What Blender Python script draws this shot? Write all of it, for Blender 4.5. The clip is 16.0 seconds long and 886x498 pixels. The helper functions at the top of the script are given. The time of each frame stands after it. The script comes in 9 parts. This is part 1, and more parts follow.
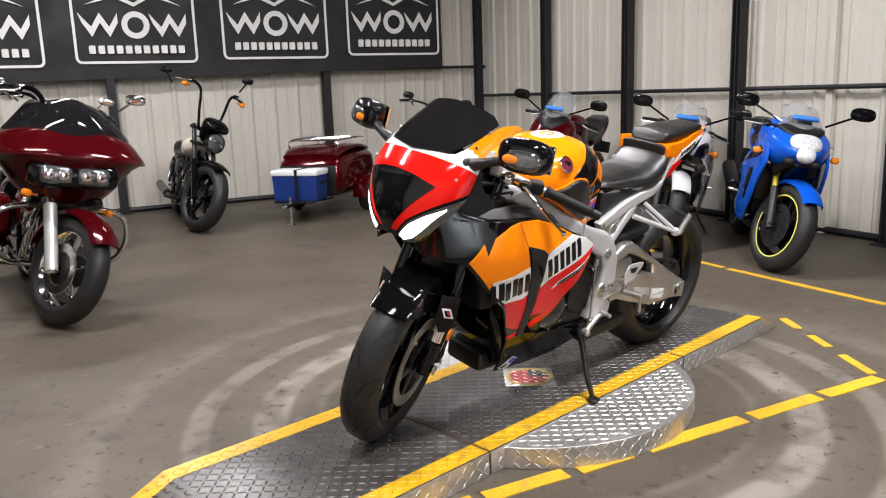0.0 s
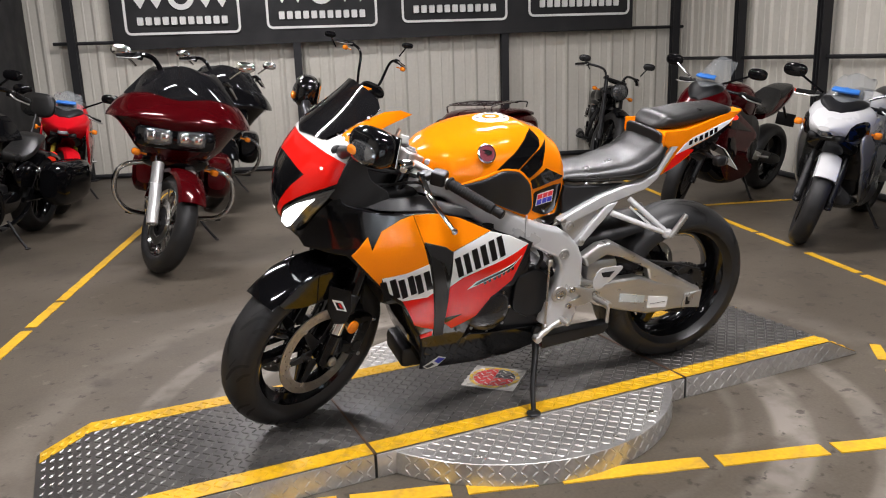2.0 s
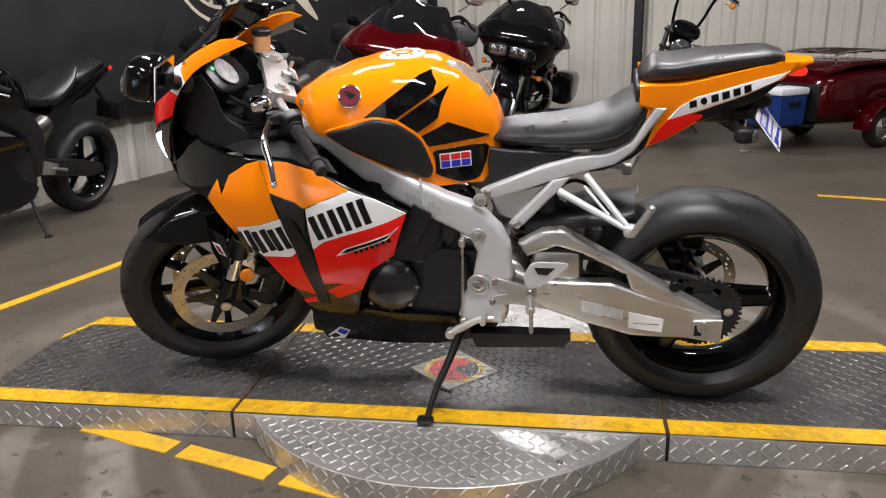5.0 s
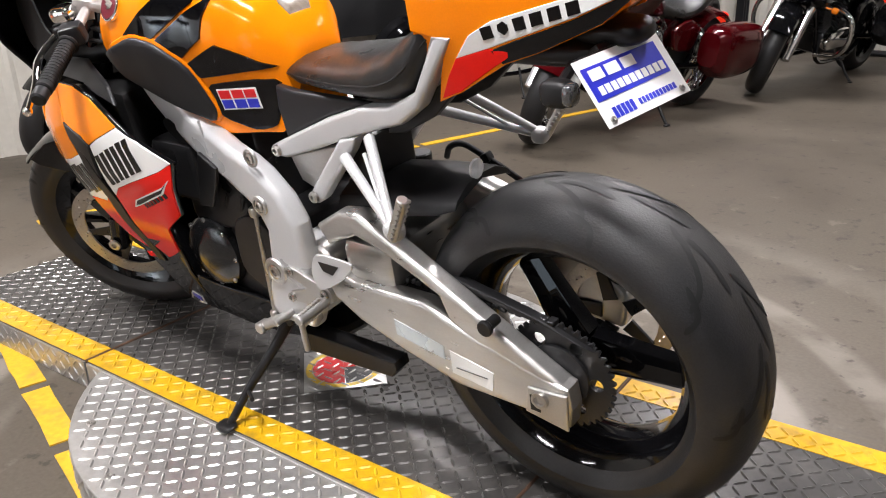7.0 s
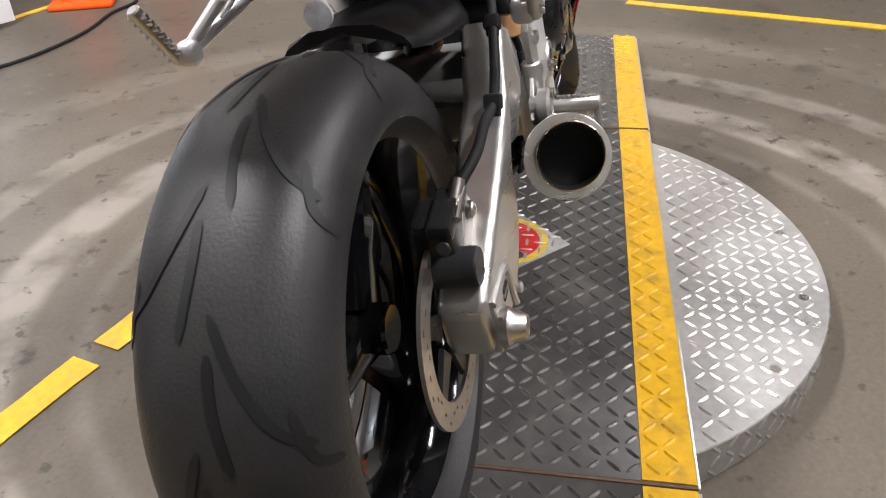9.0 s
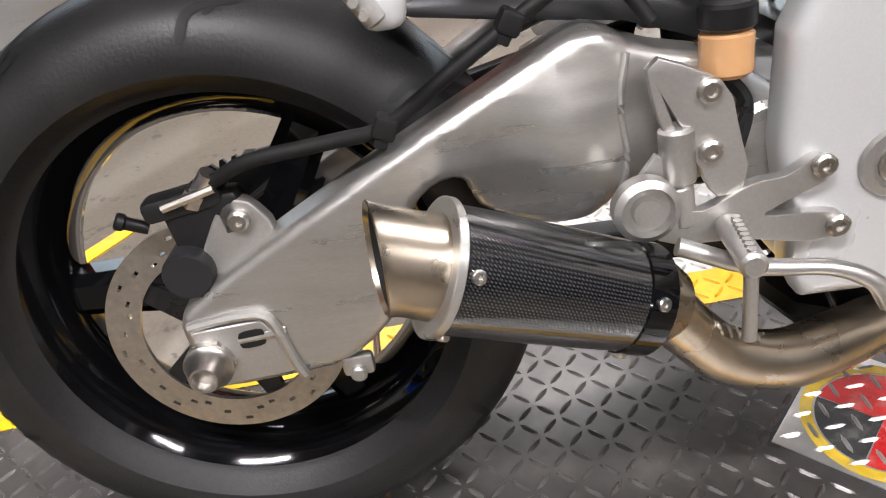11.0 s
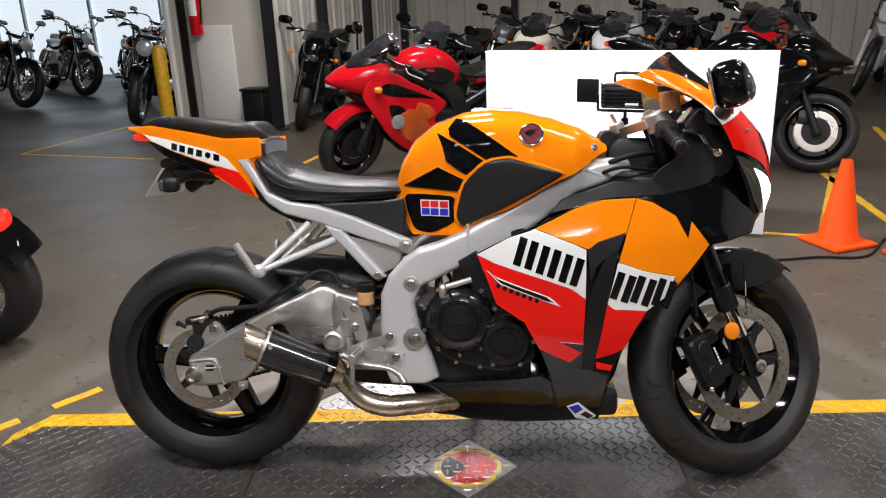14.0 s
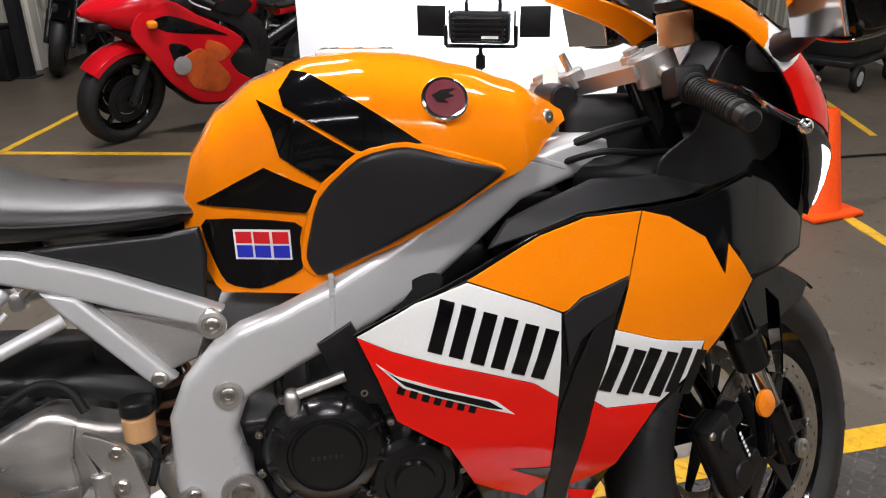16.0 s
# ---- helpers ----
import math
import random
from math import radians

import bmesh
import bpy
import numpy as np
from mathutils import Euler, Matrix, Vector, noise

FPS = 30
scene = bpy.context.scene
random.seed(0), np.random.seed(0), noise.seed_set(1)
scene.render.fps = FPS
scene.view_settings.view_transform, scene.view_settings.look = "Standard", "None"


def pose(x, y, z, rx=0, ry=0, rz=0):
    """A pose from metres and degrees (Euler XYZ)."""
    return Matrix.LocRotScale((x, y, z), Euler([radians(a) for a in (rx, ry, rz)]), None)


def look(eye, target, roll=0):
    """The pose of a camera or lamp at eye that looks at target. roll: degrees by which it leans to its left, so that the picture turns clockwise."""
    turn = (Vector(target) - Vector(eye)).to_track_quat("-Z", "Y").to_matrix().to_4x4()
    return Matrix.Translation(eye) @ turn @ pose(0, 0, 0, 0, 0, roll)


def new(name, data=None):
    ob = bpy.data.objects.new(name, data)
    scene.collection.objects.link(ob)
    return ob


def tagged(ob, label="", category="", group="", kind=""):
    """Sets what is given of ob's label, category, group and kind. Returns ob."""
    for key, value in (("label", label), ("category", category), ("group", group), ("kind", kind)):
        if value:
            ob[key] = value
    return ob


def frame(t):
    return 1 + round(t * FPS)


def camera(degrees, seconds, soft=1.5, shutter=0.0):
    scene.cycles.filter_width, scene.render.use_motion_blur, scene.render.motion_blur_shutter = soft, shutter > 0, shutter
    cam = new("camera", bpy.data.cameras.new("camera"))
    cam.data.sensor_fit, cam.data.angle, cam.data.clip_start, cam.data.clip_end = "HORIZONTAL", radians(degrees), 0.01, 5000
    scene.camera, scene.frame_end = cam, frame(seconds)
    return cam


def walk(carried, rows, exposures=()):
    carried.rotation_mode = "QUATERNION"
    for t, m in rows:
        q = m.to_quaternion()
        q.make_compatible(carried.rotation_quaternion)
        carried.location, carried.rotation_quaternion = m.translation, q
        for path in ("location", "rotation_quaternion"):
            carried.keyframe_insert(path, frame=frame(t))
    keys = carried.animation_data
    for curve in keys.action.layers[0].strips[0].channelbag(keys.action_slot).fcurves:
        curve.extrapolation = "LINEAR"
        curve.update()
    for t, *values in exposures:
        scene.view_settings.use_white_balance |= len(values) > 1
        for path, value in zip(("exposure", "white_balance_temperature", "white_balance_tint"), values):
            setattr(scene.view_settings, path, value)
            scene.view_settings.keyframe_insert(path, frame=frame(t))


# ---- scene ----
cam = camera(58.9, 16.0, soft=1.1)
# seconds, eye, yaw, pitch, roll
PATH = [
    (0, 2.394, 2.021, 1.265, 136.51, -11.30, -2.00),
    (0.5, 2.186, 2.093, 1.266, 140.12, -11.68, -2.10),
    (1, 1.927, 2.204, 1.280, 144.66, -12.15, -2.10),
    (1.5, 1.645, 2.387, 1.299, 149.90, -12.83, -2.00),
    (2, 1.347, 2.507, 1.295, 155.56, -13.63, -1.90),
    (2.5, 1.021, 2.559, 1.286, 161.77, -14.33, -1.70),
    (3, 0.690, 2.638, 1.277, 167.94, -14.83, -1.70),
    (4.2, 0.055, 2.535, 1.225, 180.60, -15.90, -1.50),
    (5.5, -0.526, 2.118, 1.180, 193.58, -17.30, -1.33),
    (6, -0.735, 1.880, 1.150, 198.95, -17.95, -1.30),
    (6.5, -1.053, 1.644, 1.130, 207.03, -18.87, -1.70),
    (7, -1.270, 1.285, 1.084, 216.32, -20.73, -1.90),
    (7.5, -1.424, 0.920, 1.054, 226.37, -23.40, -1.50),
    (8, -1.572, 0.556, 1.032, 242.16, -28.07, -2.00),
    (8.5, -1.555, 0.190, 1.016, 260.90, -30.75, -1.20),
    (8.7, -1.510, 0.052, 1.010, 269.90, -31.30, -1.30),
    (9.2, -1.385, -0.230, 0.990, 286.50, -34.00, -2.60),
    (10, -1.040, -0.490, 0.945, 321.50, -36.00, -6.60),
    (10.8, -0.606, -0.573, 0.903, 352.91, -35.86, -9.10),
    (11, -0.519, -0.614, 0.920, 358.97, -36.13, -9.50),
    (11.5, -0.355, -0.757, 1.001, 366.51, -33.07, -7.80),
    (12, -0.196, -1.011, 1.141, 367.20, -26.64, -5.30),
    (12.5, 0.018, -1.263, 1.286, 368.79, -22.71, -5.00),
    (13, 0.031, -1.593, 1.391, 366.14, -19.18, -3.60),
    (13.5, 0.010, -1.890, 1.436, 363.16, -17.87, -2.40),
    (14, 0.035, -1.983, 1.429, 362.27, -18.54, -2.20),
    (14.5, 0.017, -1.924, 1.410, 361.00, -19.78, -2.20),
    (15, -0.010, -1.712, 1.389, 358.37, -21.35, -2.10),
    (15.5, 0.049, -1.375, 1.335, 356.73, -21.90, -2.50),
    (15.8, -0.010, -1.148, 1.312, 351.03, -22.95, -1.25),
    (16, -0.036, -1.009, 1.294, 347.46, -23.43, -1.00),
]


def aim(x, y, z, yaw, pitch, roll):
    a, b = radians(yaw), radians(pitch)
    ahead = (-math.sin(a) * math.cos(b), math.cos(a) * math.cos(b), math.sin(b))
    return look((x, y, z), (x + ahead[0], y + ahead[1], z + ahead[2]), roll)


walk(cam, [(row[0], aim(*row[1:])) for row in PATH], [(0.0, 0.1), (1.5, -0.08), (3.0, -0.26), (5.5, -0.2), (6.5, 0.05), (7.5, 0.25), (8.5, 0.12), (11.0, 0.45), (11.5, 0.5), (12.0, 0.7), (12.6, 0.45), (13.0, -0.15), (13.2, -0.3), (14.5, -0.17), (15.5, -0.12), (16.0, -0.35)])

# ---- light ----
world = bpy.data.worlds.new("world")
world.use_nodes = True
scene.world = world
world.node_tree.nodes["Background"].inputs[0].default_value = (0.75, 0.85, 1.0, 1)
world.node_tree.nodes["Background"].inputs[1].default_value = 0.15


def ceiling_lamp(x, y, z, sx, sy, watts, turn=-15, color=(1.0, 0.962, 0.99)):
    data = bpy.data.lights.new("ceiling_lamp", "AREA")
    data.shape, data.size, data.size_y, data.energy, data.color = "RECTANGLE", sx, sy, watts, color
    ob = new("lamp", data)
    ob.matrix_world = pose(x, y, z, 0, 0, turn)
    return ob


LAMPS = [(-1.2, -1.6, 3.75), (1.6, -2.4, 3.75), (-0.6, 1.6, 3.75), (2.2, 0.9, 3.75), (-3.4, -3.8, 3.75), (0.2, -5.0, 3.75), (-0.5, 4.8, 3.75), (3.2, 4.4, 3.75)]
WATTS = [135, 105, 198, 98, 30, 118, 112, 40]
for (lx, ly, lz), watts in zip(LAMPS, WATTS):
    ceiling_lamp(lx, ly, lz - 0.09, 1.2, 0.14, watts)


def area_lamp(name, eye, target, sx, sy, watts, color):
    data = bpy.data.lights.new(name, "AREA")
    data.shape, data.size, data.size_y, data.energy, data.color = "RECTANGLE", sx, sy, watts, color
    ob = new("lamp", data)
    ob.matrix_world = look(eye, target)
    return ob


# studio lamp at the white board, and the daylight of the next hall
area_lamp("studio_lamp", (0.905, 2.345, 0.835), (1.02, 2.62, 0.7), 0.2, 0.09, 13, (0.82, 0.92, 1.0))
area_lamp("daylight", (-5.0, 13.0, 2.4), (-4.2, 8.5, 0.4), 6.0, 2.6, 75, (0.7, 0.85, 1.0))

# ---- materials ----
def mat(name, color, rough=0.5, metal=0.0, vary=0.12, grain=40.0, bump=0.05, coat=0.0, dirt=0.0, dirt_color=(0.12, 0.1, 0.08), big=3.0, stretch=(1, 1, 1), emit=None, alpha=1.0, trans=0.0, ior=1.45):
    m = bpy.data.materials.new(name)
    m.use_nodes = True
    nt = m.node_tree
    n, lk = nt.nodes, nt.links
    b = n["Principled BSDF"]
    b.inputs["Roughness"].default_value, b.inputs["Metallic"].default_value = rough, metal
    b.inputs["Coat Weight"].default_value, b.inputs["Coat Roughness"].default_value = coat, 0.04
    b.inputs["IOR"].default_value = ior
    tc = n.new("ShaderNodeTexCoord")
    mp = n.new("ShaderNodeMapping")
    mp.inputs["Scale"].default_value = stretch
    lk.new(tc.outputs["Object"], mp.inputs[0])
    fine, wide = n.new("ShaderNodeTexNoise"), n.new("ShaderNodeTexNoise")
    fine.inputs["Scale"].default_value, fine.inputs["Detail"].default_value = grain, 6
    wide.inputs["Scale"].default_value, wide.inputs["Detail"].default_value = big, 5
    lk.new(mp.outputs[0], fine.inputs[0])
    lk.new(mp.outputs[0], wide.inputs[0])
    add = n.new("ShaderNodeMath")
    add.operation = "ADD"
    lk.new(fine.outputs["Fac"], add.inputs[0])
    lk.new(wide.outputs["Fac"], add.inputs[1])
    ramp = n.new("ShaderNodeMapRange")
    ramp.inputs[1].default_value, ramp.inputs[2].default_value = 0.6, 1.4
    ramp.inputs[3].default_value, ramp.inputs[4].default_value = 1 - vary, 1 + vary
    lk.new(add.outputs[0], ramp.inputs[0])
    mul = n.new("ShaderNodeMix")
    mul.data_type, mul.blend_type = "RGBA", "MULTIPLY"
    mul.inputs[0].default_value = 1.0
    mul.inputs[6].default_value = (*color, 1)
    lk.new(ramp.outputs[0], mul.inputs[7])
    out = mul.outputs[2]
    if dirt:
        dn = n.new("ShaderNodeTexNoise")
        dn.inputs["Scale"].default_value, dn.inputs["Detail"].default_value, dn.inputs["Roughness"].default_value = big * 2.3, 8, 0.65
        lk.new(mp.outputs[0], dn.inputs[0])
        dr = n.new("ShaderNodeMapRange")
        dr.inputs[1].default_value, dr.inputs[2].default_value, dr.inputs[4].default_value = 0.5, 0.72, dirt
        lk.new(dn.outputs["Fac"], dr.inputs[0])
        dm = n.new("ShaderNodeMix")
        dm.data_type = "RGBA"
        lk.new(dr.outputs[0], dm.inputs[0])
        lk.new(out, dm.inputs[6])
        dm.inputs[7].default_value = (*dirt_color, 1)
        out = dm.outputs[2]
    lk.new(out, b.inputs["Base Color"])
    rr = n.new("ShaderNodeMapRange")
    rr.inputs[1].default_value, rr.inputs[2].default_value = 0.3, 0.7
    rr.inputs[3].default_value, rr.inputs[4].default_value = max(0.02, rough * 0.75), min(1.0, rough * 1.25)
    lk.new(wide.outputs["Fac"], rr.inputs[0])
    lk.new(rr.outputs[0], b.inputs["Roughness"])
    if bump:
        bp = n.new("ShaderNodeBump")
        bp.inputs["Strength"].default_value, bp.inputs["Distance"].default_value = bump, 0.002
        lk.new(fine.outputs["Fac"], bp.inputs["Height"])
        lk.new(bp.outputs[0], b.inputs["Normal"])
    if emit:
        b.inputs["Emission Color"].default_value, b.inputs["Emission Strength"].default_value = (*emit[0], 1), emit[1]
    if trans:
        b.inputs["Transmission Weight"].default_value = trans
    if alpha < 1:
        b.inputs["Alpha"].default_value = alpha
    return m


M_ORANGE = mat("orange_paint", (0.86, 0.225, 0.003), 0.09, 0, 0.05, 300, 0.004)
M_RED = mat("red_paint", (0.78, 0.010, 0.006), 0.09, 0, 0.05, 300, 0.004)
M_WHITE = mat("white_paint", (0.78, 0.79, 0.77), 0.12, 0, 0.04, 300, 0.004)
M_BLACK = mat("gloss_black_paint", (0.003, 0.003, 0.0035), 0.07, 0, 0.1, 300, 0.004)
M_SATIN = mat("satin_black_plastic", (0.007, 0.007, 0.0075), 0.42, 0, 0.2, 500, 0.08, dirt=0.12, dirt_color=(0.03, 0.027, 0.023), big=9)
M_GREY = mat("dark_grey_plastic", (0.016, 0.016, 0.017), 0.42, 0, 0.15, 500, 0.06)
M_RUBBER = mat("black_rubber", (0.007, 0.007, 0.007), 0.65, 0, 0.2, 300, 0.15)
M_VINYL = mat("black_vinyl", (0.01, 0.0098, 0.0095), 0.34, 0, 0.15, 700, 0.25, dirt=0.2, dirt_color=(0.03, 0.027, 0.023), big=6)
M_ALU = mat("silver_painted_aluminium", (0.53, 0.535, 0.535), 0.33, 0.32, 0.05, 400, 0.03)
M_BRUSH = mat("brushed_aluminium", (0.52, 0.51, 0.485), 0.33, 0.85, 0.1, 160, 0.08, stretch=(1, 1, 6), dirt=0.2, dirt_color=(0.4, 0.36, 0.3), big=8)
M_CAST = mat("cast_aluminium", (0.5, 0.49, 0.47), 0.42, 0.9, 0.1, 300, 0.1)
M_STEEL = mat("bolt_steel", (0.5, 0.48, 0.45), 0.3, 1.0, 0.2, 200, 0.03)
M_CHROME = mat("chrome", (0.78, 0.78, 0.78), 0.08, 1.0, 0.04, 100, 0.0)
M_TITAN = mat("tinted_titanium", (0.46, 0.40, 0.32), 0.28, 1.0, 0.25, 30, 0.04, big=14)
M_DISC = mat("brake_disc_steel", (0.42, 0.39, 0.345), 0.3, 0.9, 0.25, 150, 0.1, stretch=(1, 1, 1))
M_DARKMETAL = mat("dark_engine_metal", (0.018, 0.018, 0.019), 0.32, 0.35, 0.25, 200, 0.12, dirt=0.25, dirt_color=(0.03, 0.027, 0.024), big=12)
M_ENGINE = mat("satin_black_engine_paint", (0.009, 0.009, 0.0095), 0.2, 0.2, 0.2, 260, 0.06, coat=0.2, big=10)
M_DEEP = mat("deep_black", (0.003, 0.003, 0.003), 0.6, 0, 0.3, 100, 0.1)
M_CLEAR = mat("smoked_screen", (0.008, 0.008, 0.009), 0.05, 0, 0.02, 100, 0.0, alpha=0.9)
M_LENS = mat("headlight_lens", (0.9, 0.93, 0.98), 0.05, 0, 0.02, 100, 0.0, emit=((0.95, 0.97, 1.0), 16.0))
M_LENSOFF = mat("clear_lens", (0.72, 0.74, 0.76), 0.1, 0.45, 0.45, 50, 0.5)
M_AMBER = mat("amber_lens", (0.8, 0.22, 0.01), 0.15, 0, 0.15, 150, 0.1, coat=0.5)
M_TAILRED = mat("red_lens", (0.6, 0.01, 0.005), 0.1, 0, 0.15, 150, 0.05, emit=((1, 0.05, 0.02), 0.6))
M_BLUE = mat("blue_print", (0.02, 0.03, 0.45), 0.35, 0, 0.05, 200, 0.02)
M_REDPRINT = mat("red_print", (0.65, 0.015, 0.02), 0.35, 0, 0.05, 200, 0.02)
M_PEACH = mat("brake_fluid_plastic", (0.5, 0.28, 0.13), 0.3, 0, 0.1, 80, 0.02)
M_GOLD = mat("gold_rim_tape", (0.6, 0.5, 0.05), 0.35, 0.3, 0.1, 100, 0.02)


def tyre_material():
    m = mat("tyre_rubber", (0.014, 0.014, 0.0145), 0.46, 0, 0.35, 260, 0.25, dirt=0.35, dirt_color=(0.032, 0.029, 0.026), big=7)
    n, lk = m.node_tree.nodes, m.node_tree.links
    b = n["Principled BSDF"]
    src = b.inputs["Base Color"].links[0].from_socket
    tc, sep = n.new("ShaderNodeTexCoord"), n.new("ShaderNodeSeparateXYZ")
    lk.new(tc.outputs["Generated"], sep.inputs[0])
    d = n.new("ShaderNodeMath")
    d.operation = "SUBTRACT"
    lk.new(sep.outputs[1], d.inputs[0])
    d.inputs[1].default_value = 0.5
    ab = n.new("ShaderNodeMath")
    ab.operation = "ABSOLUTE"
    lk.new(d.outputs[0], ab.inputs[0])
    nz = n.new("ShaderNodeTexNoise")
    nz.inputs["Scale"].default_value, nz.inputs["Detail"].default_value = 9, 6
    lk.new(tc.outputs["Object"], nz.inputs[0])
    sm = n.new("ShaderNodeMath")
    sm.operation = "MULTIPLY_ADD"
    lk.new(nz.outputs["Fac"], sm.inputs[0])
    sm.inputs[1].default_value = 0.16
    lk.new(ab.outputs[0], sm.inputs[2])
    mr = n.new("ShaderNodeMapRange")
    mr.inputs[1].default_value, mr.inputs[2].default_value, mr.inputs[3].default_value, mr.inputs[4].default_value = 0.2, 0.36, 0.25, 0.0
    lk.new(sm.outputs[0], mr.inputs[0])
    mx = n.new("ShaderNodeMix")
    mx.data_type = "RGBA"
    lk.new(mr.outputs[0], mx.inputs[0])
    lk.new(src, mx.inputs[6])
    mx.inputs[7].default_value = (0.034, 0.030, 0.026, 1)
    lk.new(mx.outputs[2], b.inputs["Base Color"])
    return m


M_TYRE = tyre_material()


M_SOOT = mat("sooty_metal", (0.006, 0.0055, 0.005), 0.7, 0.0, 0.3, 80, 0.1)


def carbon_material():
    m = mat("carbon_fibre", (0.02, 0.02, 0.022), 0.25, 0.2, 0.1, 300, 0.0, coat=0.8)
    n, lk = m.node_tree.nodes, m.node_tree.links
    b = n["Principled BSDF"]
    tc, mp = n.new("ShaderNodeTexCoord"), n.new("ShaderNodeMapping")
    lk.new(tc.outputs["Object"], mp.inputs[0])
    mp.inputs["Rotation"].default_value = (0, radians(-28), 0)
    outs = []
    for direction, scale in (("X", 150), ("Z", 120)):
        w = n.new("ShaderNodeTexWave")
        w.bands_direction = "DIAGONAL" if direction == "X" else "Z"
        w.inputs["Scale"].default_value = scale
        lk.new(mp.outputs[0], w.inputs[0])
        outs.append(w)
    mul = n.new("ShaderNodeMath")
    mul.operation = "MULTIPLY"
    lk.new(outs[0].outputs["Fac"], mul.inputs[0])
    lk.new(outs[1].outputs["Fac"], mul.inputs[1])
    r = n.new("ShaderNodeValToRGB")
    r.color_ramp.elements[0].position, r.color_ramp.elements[0].color = 0.25, (0.008, 0.008, 0.009, 1)
    r.color_ramp.elements[1].position, r.color_ramp.elements[1].color = 0.6, (0.05, 0.05, 0.052, 1)
    lk.new(mul.outputs[0], r.inputs[0])
    lk.new(r.outputs[0], b.inputs["Base Color"])
    return m


M_CARBON = carbon_material()


def floor_material():
    m = mat("stained_concrete", (0.084, 0.070, 0.053), 0.5, 0, 0.22, 90, 0.12, dirt=0.5, dirt_color=(0.05, 0.041, 0.033), big=0.9)
    n, lk = m.node_tree.nodes, m.node_tree.links
    b = n["Principled BSDF"]
    src = b.inputs["Base Color"].links[0].from_socket
    tc = n.new("ShaderNodeTexCoord")
    # rubbed tyre rings round the turntable
    ln = n.new("ShaderNodeVectorMath")
    ln.operation = "LENGTH"
    lk.new(tc.outputs["Object"], ln.inputs[0])
    nz = n.new("ShaderNodeTexNoise")
    nz.inputs["Scale"].default_value, nz.inputs["Detail"].default_value = 2.2, 7
    lk.new(tc.outputs["Object"], nz.inputs[0])
    ad = n.new("ShaderNodeMath")
    ad.operation = "MULTIPLY_ADD"
    lk.new(nz.outputs["Fac"], ad.inputs[0])
    ad.inputs[1].default_value = 0.035
    lk.new(ln.outputs["Value"], ad.inputs[2])
    cr = n.new("ShaderNodeValToRGB")
    cr.color_ramp.interpolation = "LINEAR"
    stops = [(0.0, 0.0), (0.455, 0.0), (0.47, 0.30), (0.49, 0.05), (0.53, 0.12), (0.545, 0.8), (0.60, 0.75), (0.615, 0.15), (0.66, 0.05), (0.69, 0.02), (0.70, 0.4), (0.74, 0.5), (0.755, 0.06), (0.88, 0.04), (0.90, 0.22), (0.94, 0.2), (1.0, 0.0)]
    cr.color_ramp.elements[0].position, cr.color_ramp.elements[0].color = stops[0][0], (stops[0][1],) * 3 + (1,)
    cr.color_ramp.elements[1].position, cr.color_ramp.elements[1].color = 1.0, (0, 0, 0, 1)
    for p, v in stops[1:-1]:
        e = cr.color_ramp.elements.new(p)
        e.color = (v, v, v, 1)
    dv = n.new("ShaderNodeMath")
    dv.operation = "DIVIDE"
    lk.new(ad.outputs[0], dv.inputs[0])
    dv.inputs[1].default_value = 1.9
    lk.new(dv.outputs[0], cr.inputs[0])
    n2 = n.new("ShaderNodeTexNoise")
    n2.inputs["Scale"].default_value, n2.inputs["Detail"].default_value = 5.5, 8
    lk.new(tc.outputs["Object"], n2.inputs[0])
    mr = n.new("ShaderNodeMapRange")
    mr.inputs[1].default_value, mr.inputs[2].default_value = 0.3, 0.55
    lk.new(n2.outputs["Fac"], mr.inputs[0])
    mm = n.new("ShaderNodeMath")
    mm.operation = "MULTIPLY"
    lk.new(cr.outputs[0], mm.inputs[0])
    lk.new(mr.outputs[0], mm.inputs[1])
    mx = n.new("ShaderNodeMix")
    mx.data_type = "RGBA"
    lk.new(mm.outputs[0], mx.inputs[0])
    lk.new(src, mx.inputs[6])
    mx.inputs[7].default_value = (0.24, 0.215, 0.185, 1)
    # small dark spots and pale scuffs
    out = mx.outputs[2]
    for scale, lo, hi, amount, tint in ((16.0, 0.60, 0.66, 0.7, (0.03, 0.025, 0.02, 1)), (4.0, 0.6, 0.7, 0.6, (0.04, 0.034, 0.028, 1)), (7.0, 0.64, 0.7, 0.35, (0.2, 0.175, 0.145, 1))):
        sn, sr, sx = n.new("ShaderNodeTexNoise"), n.new("ShaderNodeMapRange"), n.new("ShaderNodeMix")
        sn.inputs["Scale"].default_value, sn.inputs["Detail"].default_value, sn.inputs["Roughness"].default_value = scale, 5, 0.6
        sr.inputs[1].default_value, sr.inputs[2].default_value, sr.inputs[4].default_value = lo, hi, amount
        sx.data_type = "RGBA"
        lk.new(tc.outputs["Object"], sn.inputs[0])
        lk.new(sn.outputs["Fac"], sr.inputs[0])
        lk.new(sr.outputs[0], sx.inputs[0])
        lk.new(out, sx.inputs[6])
        sx.inputs[7].default_value = tint
        out = sx.outputs[2]
    lk.new(out, b.inputs["Base Color"])
    return m


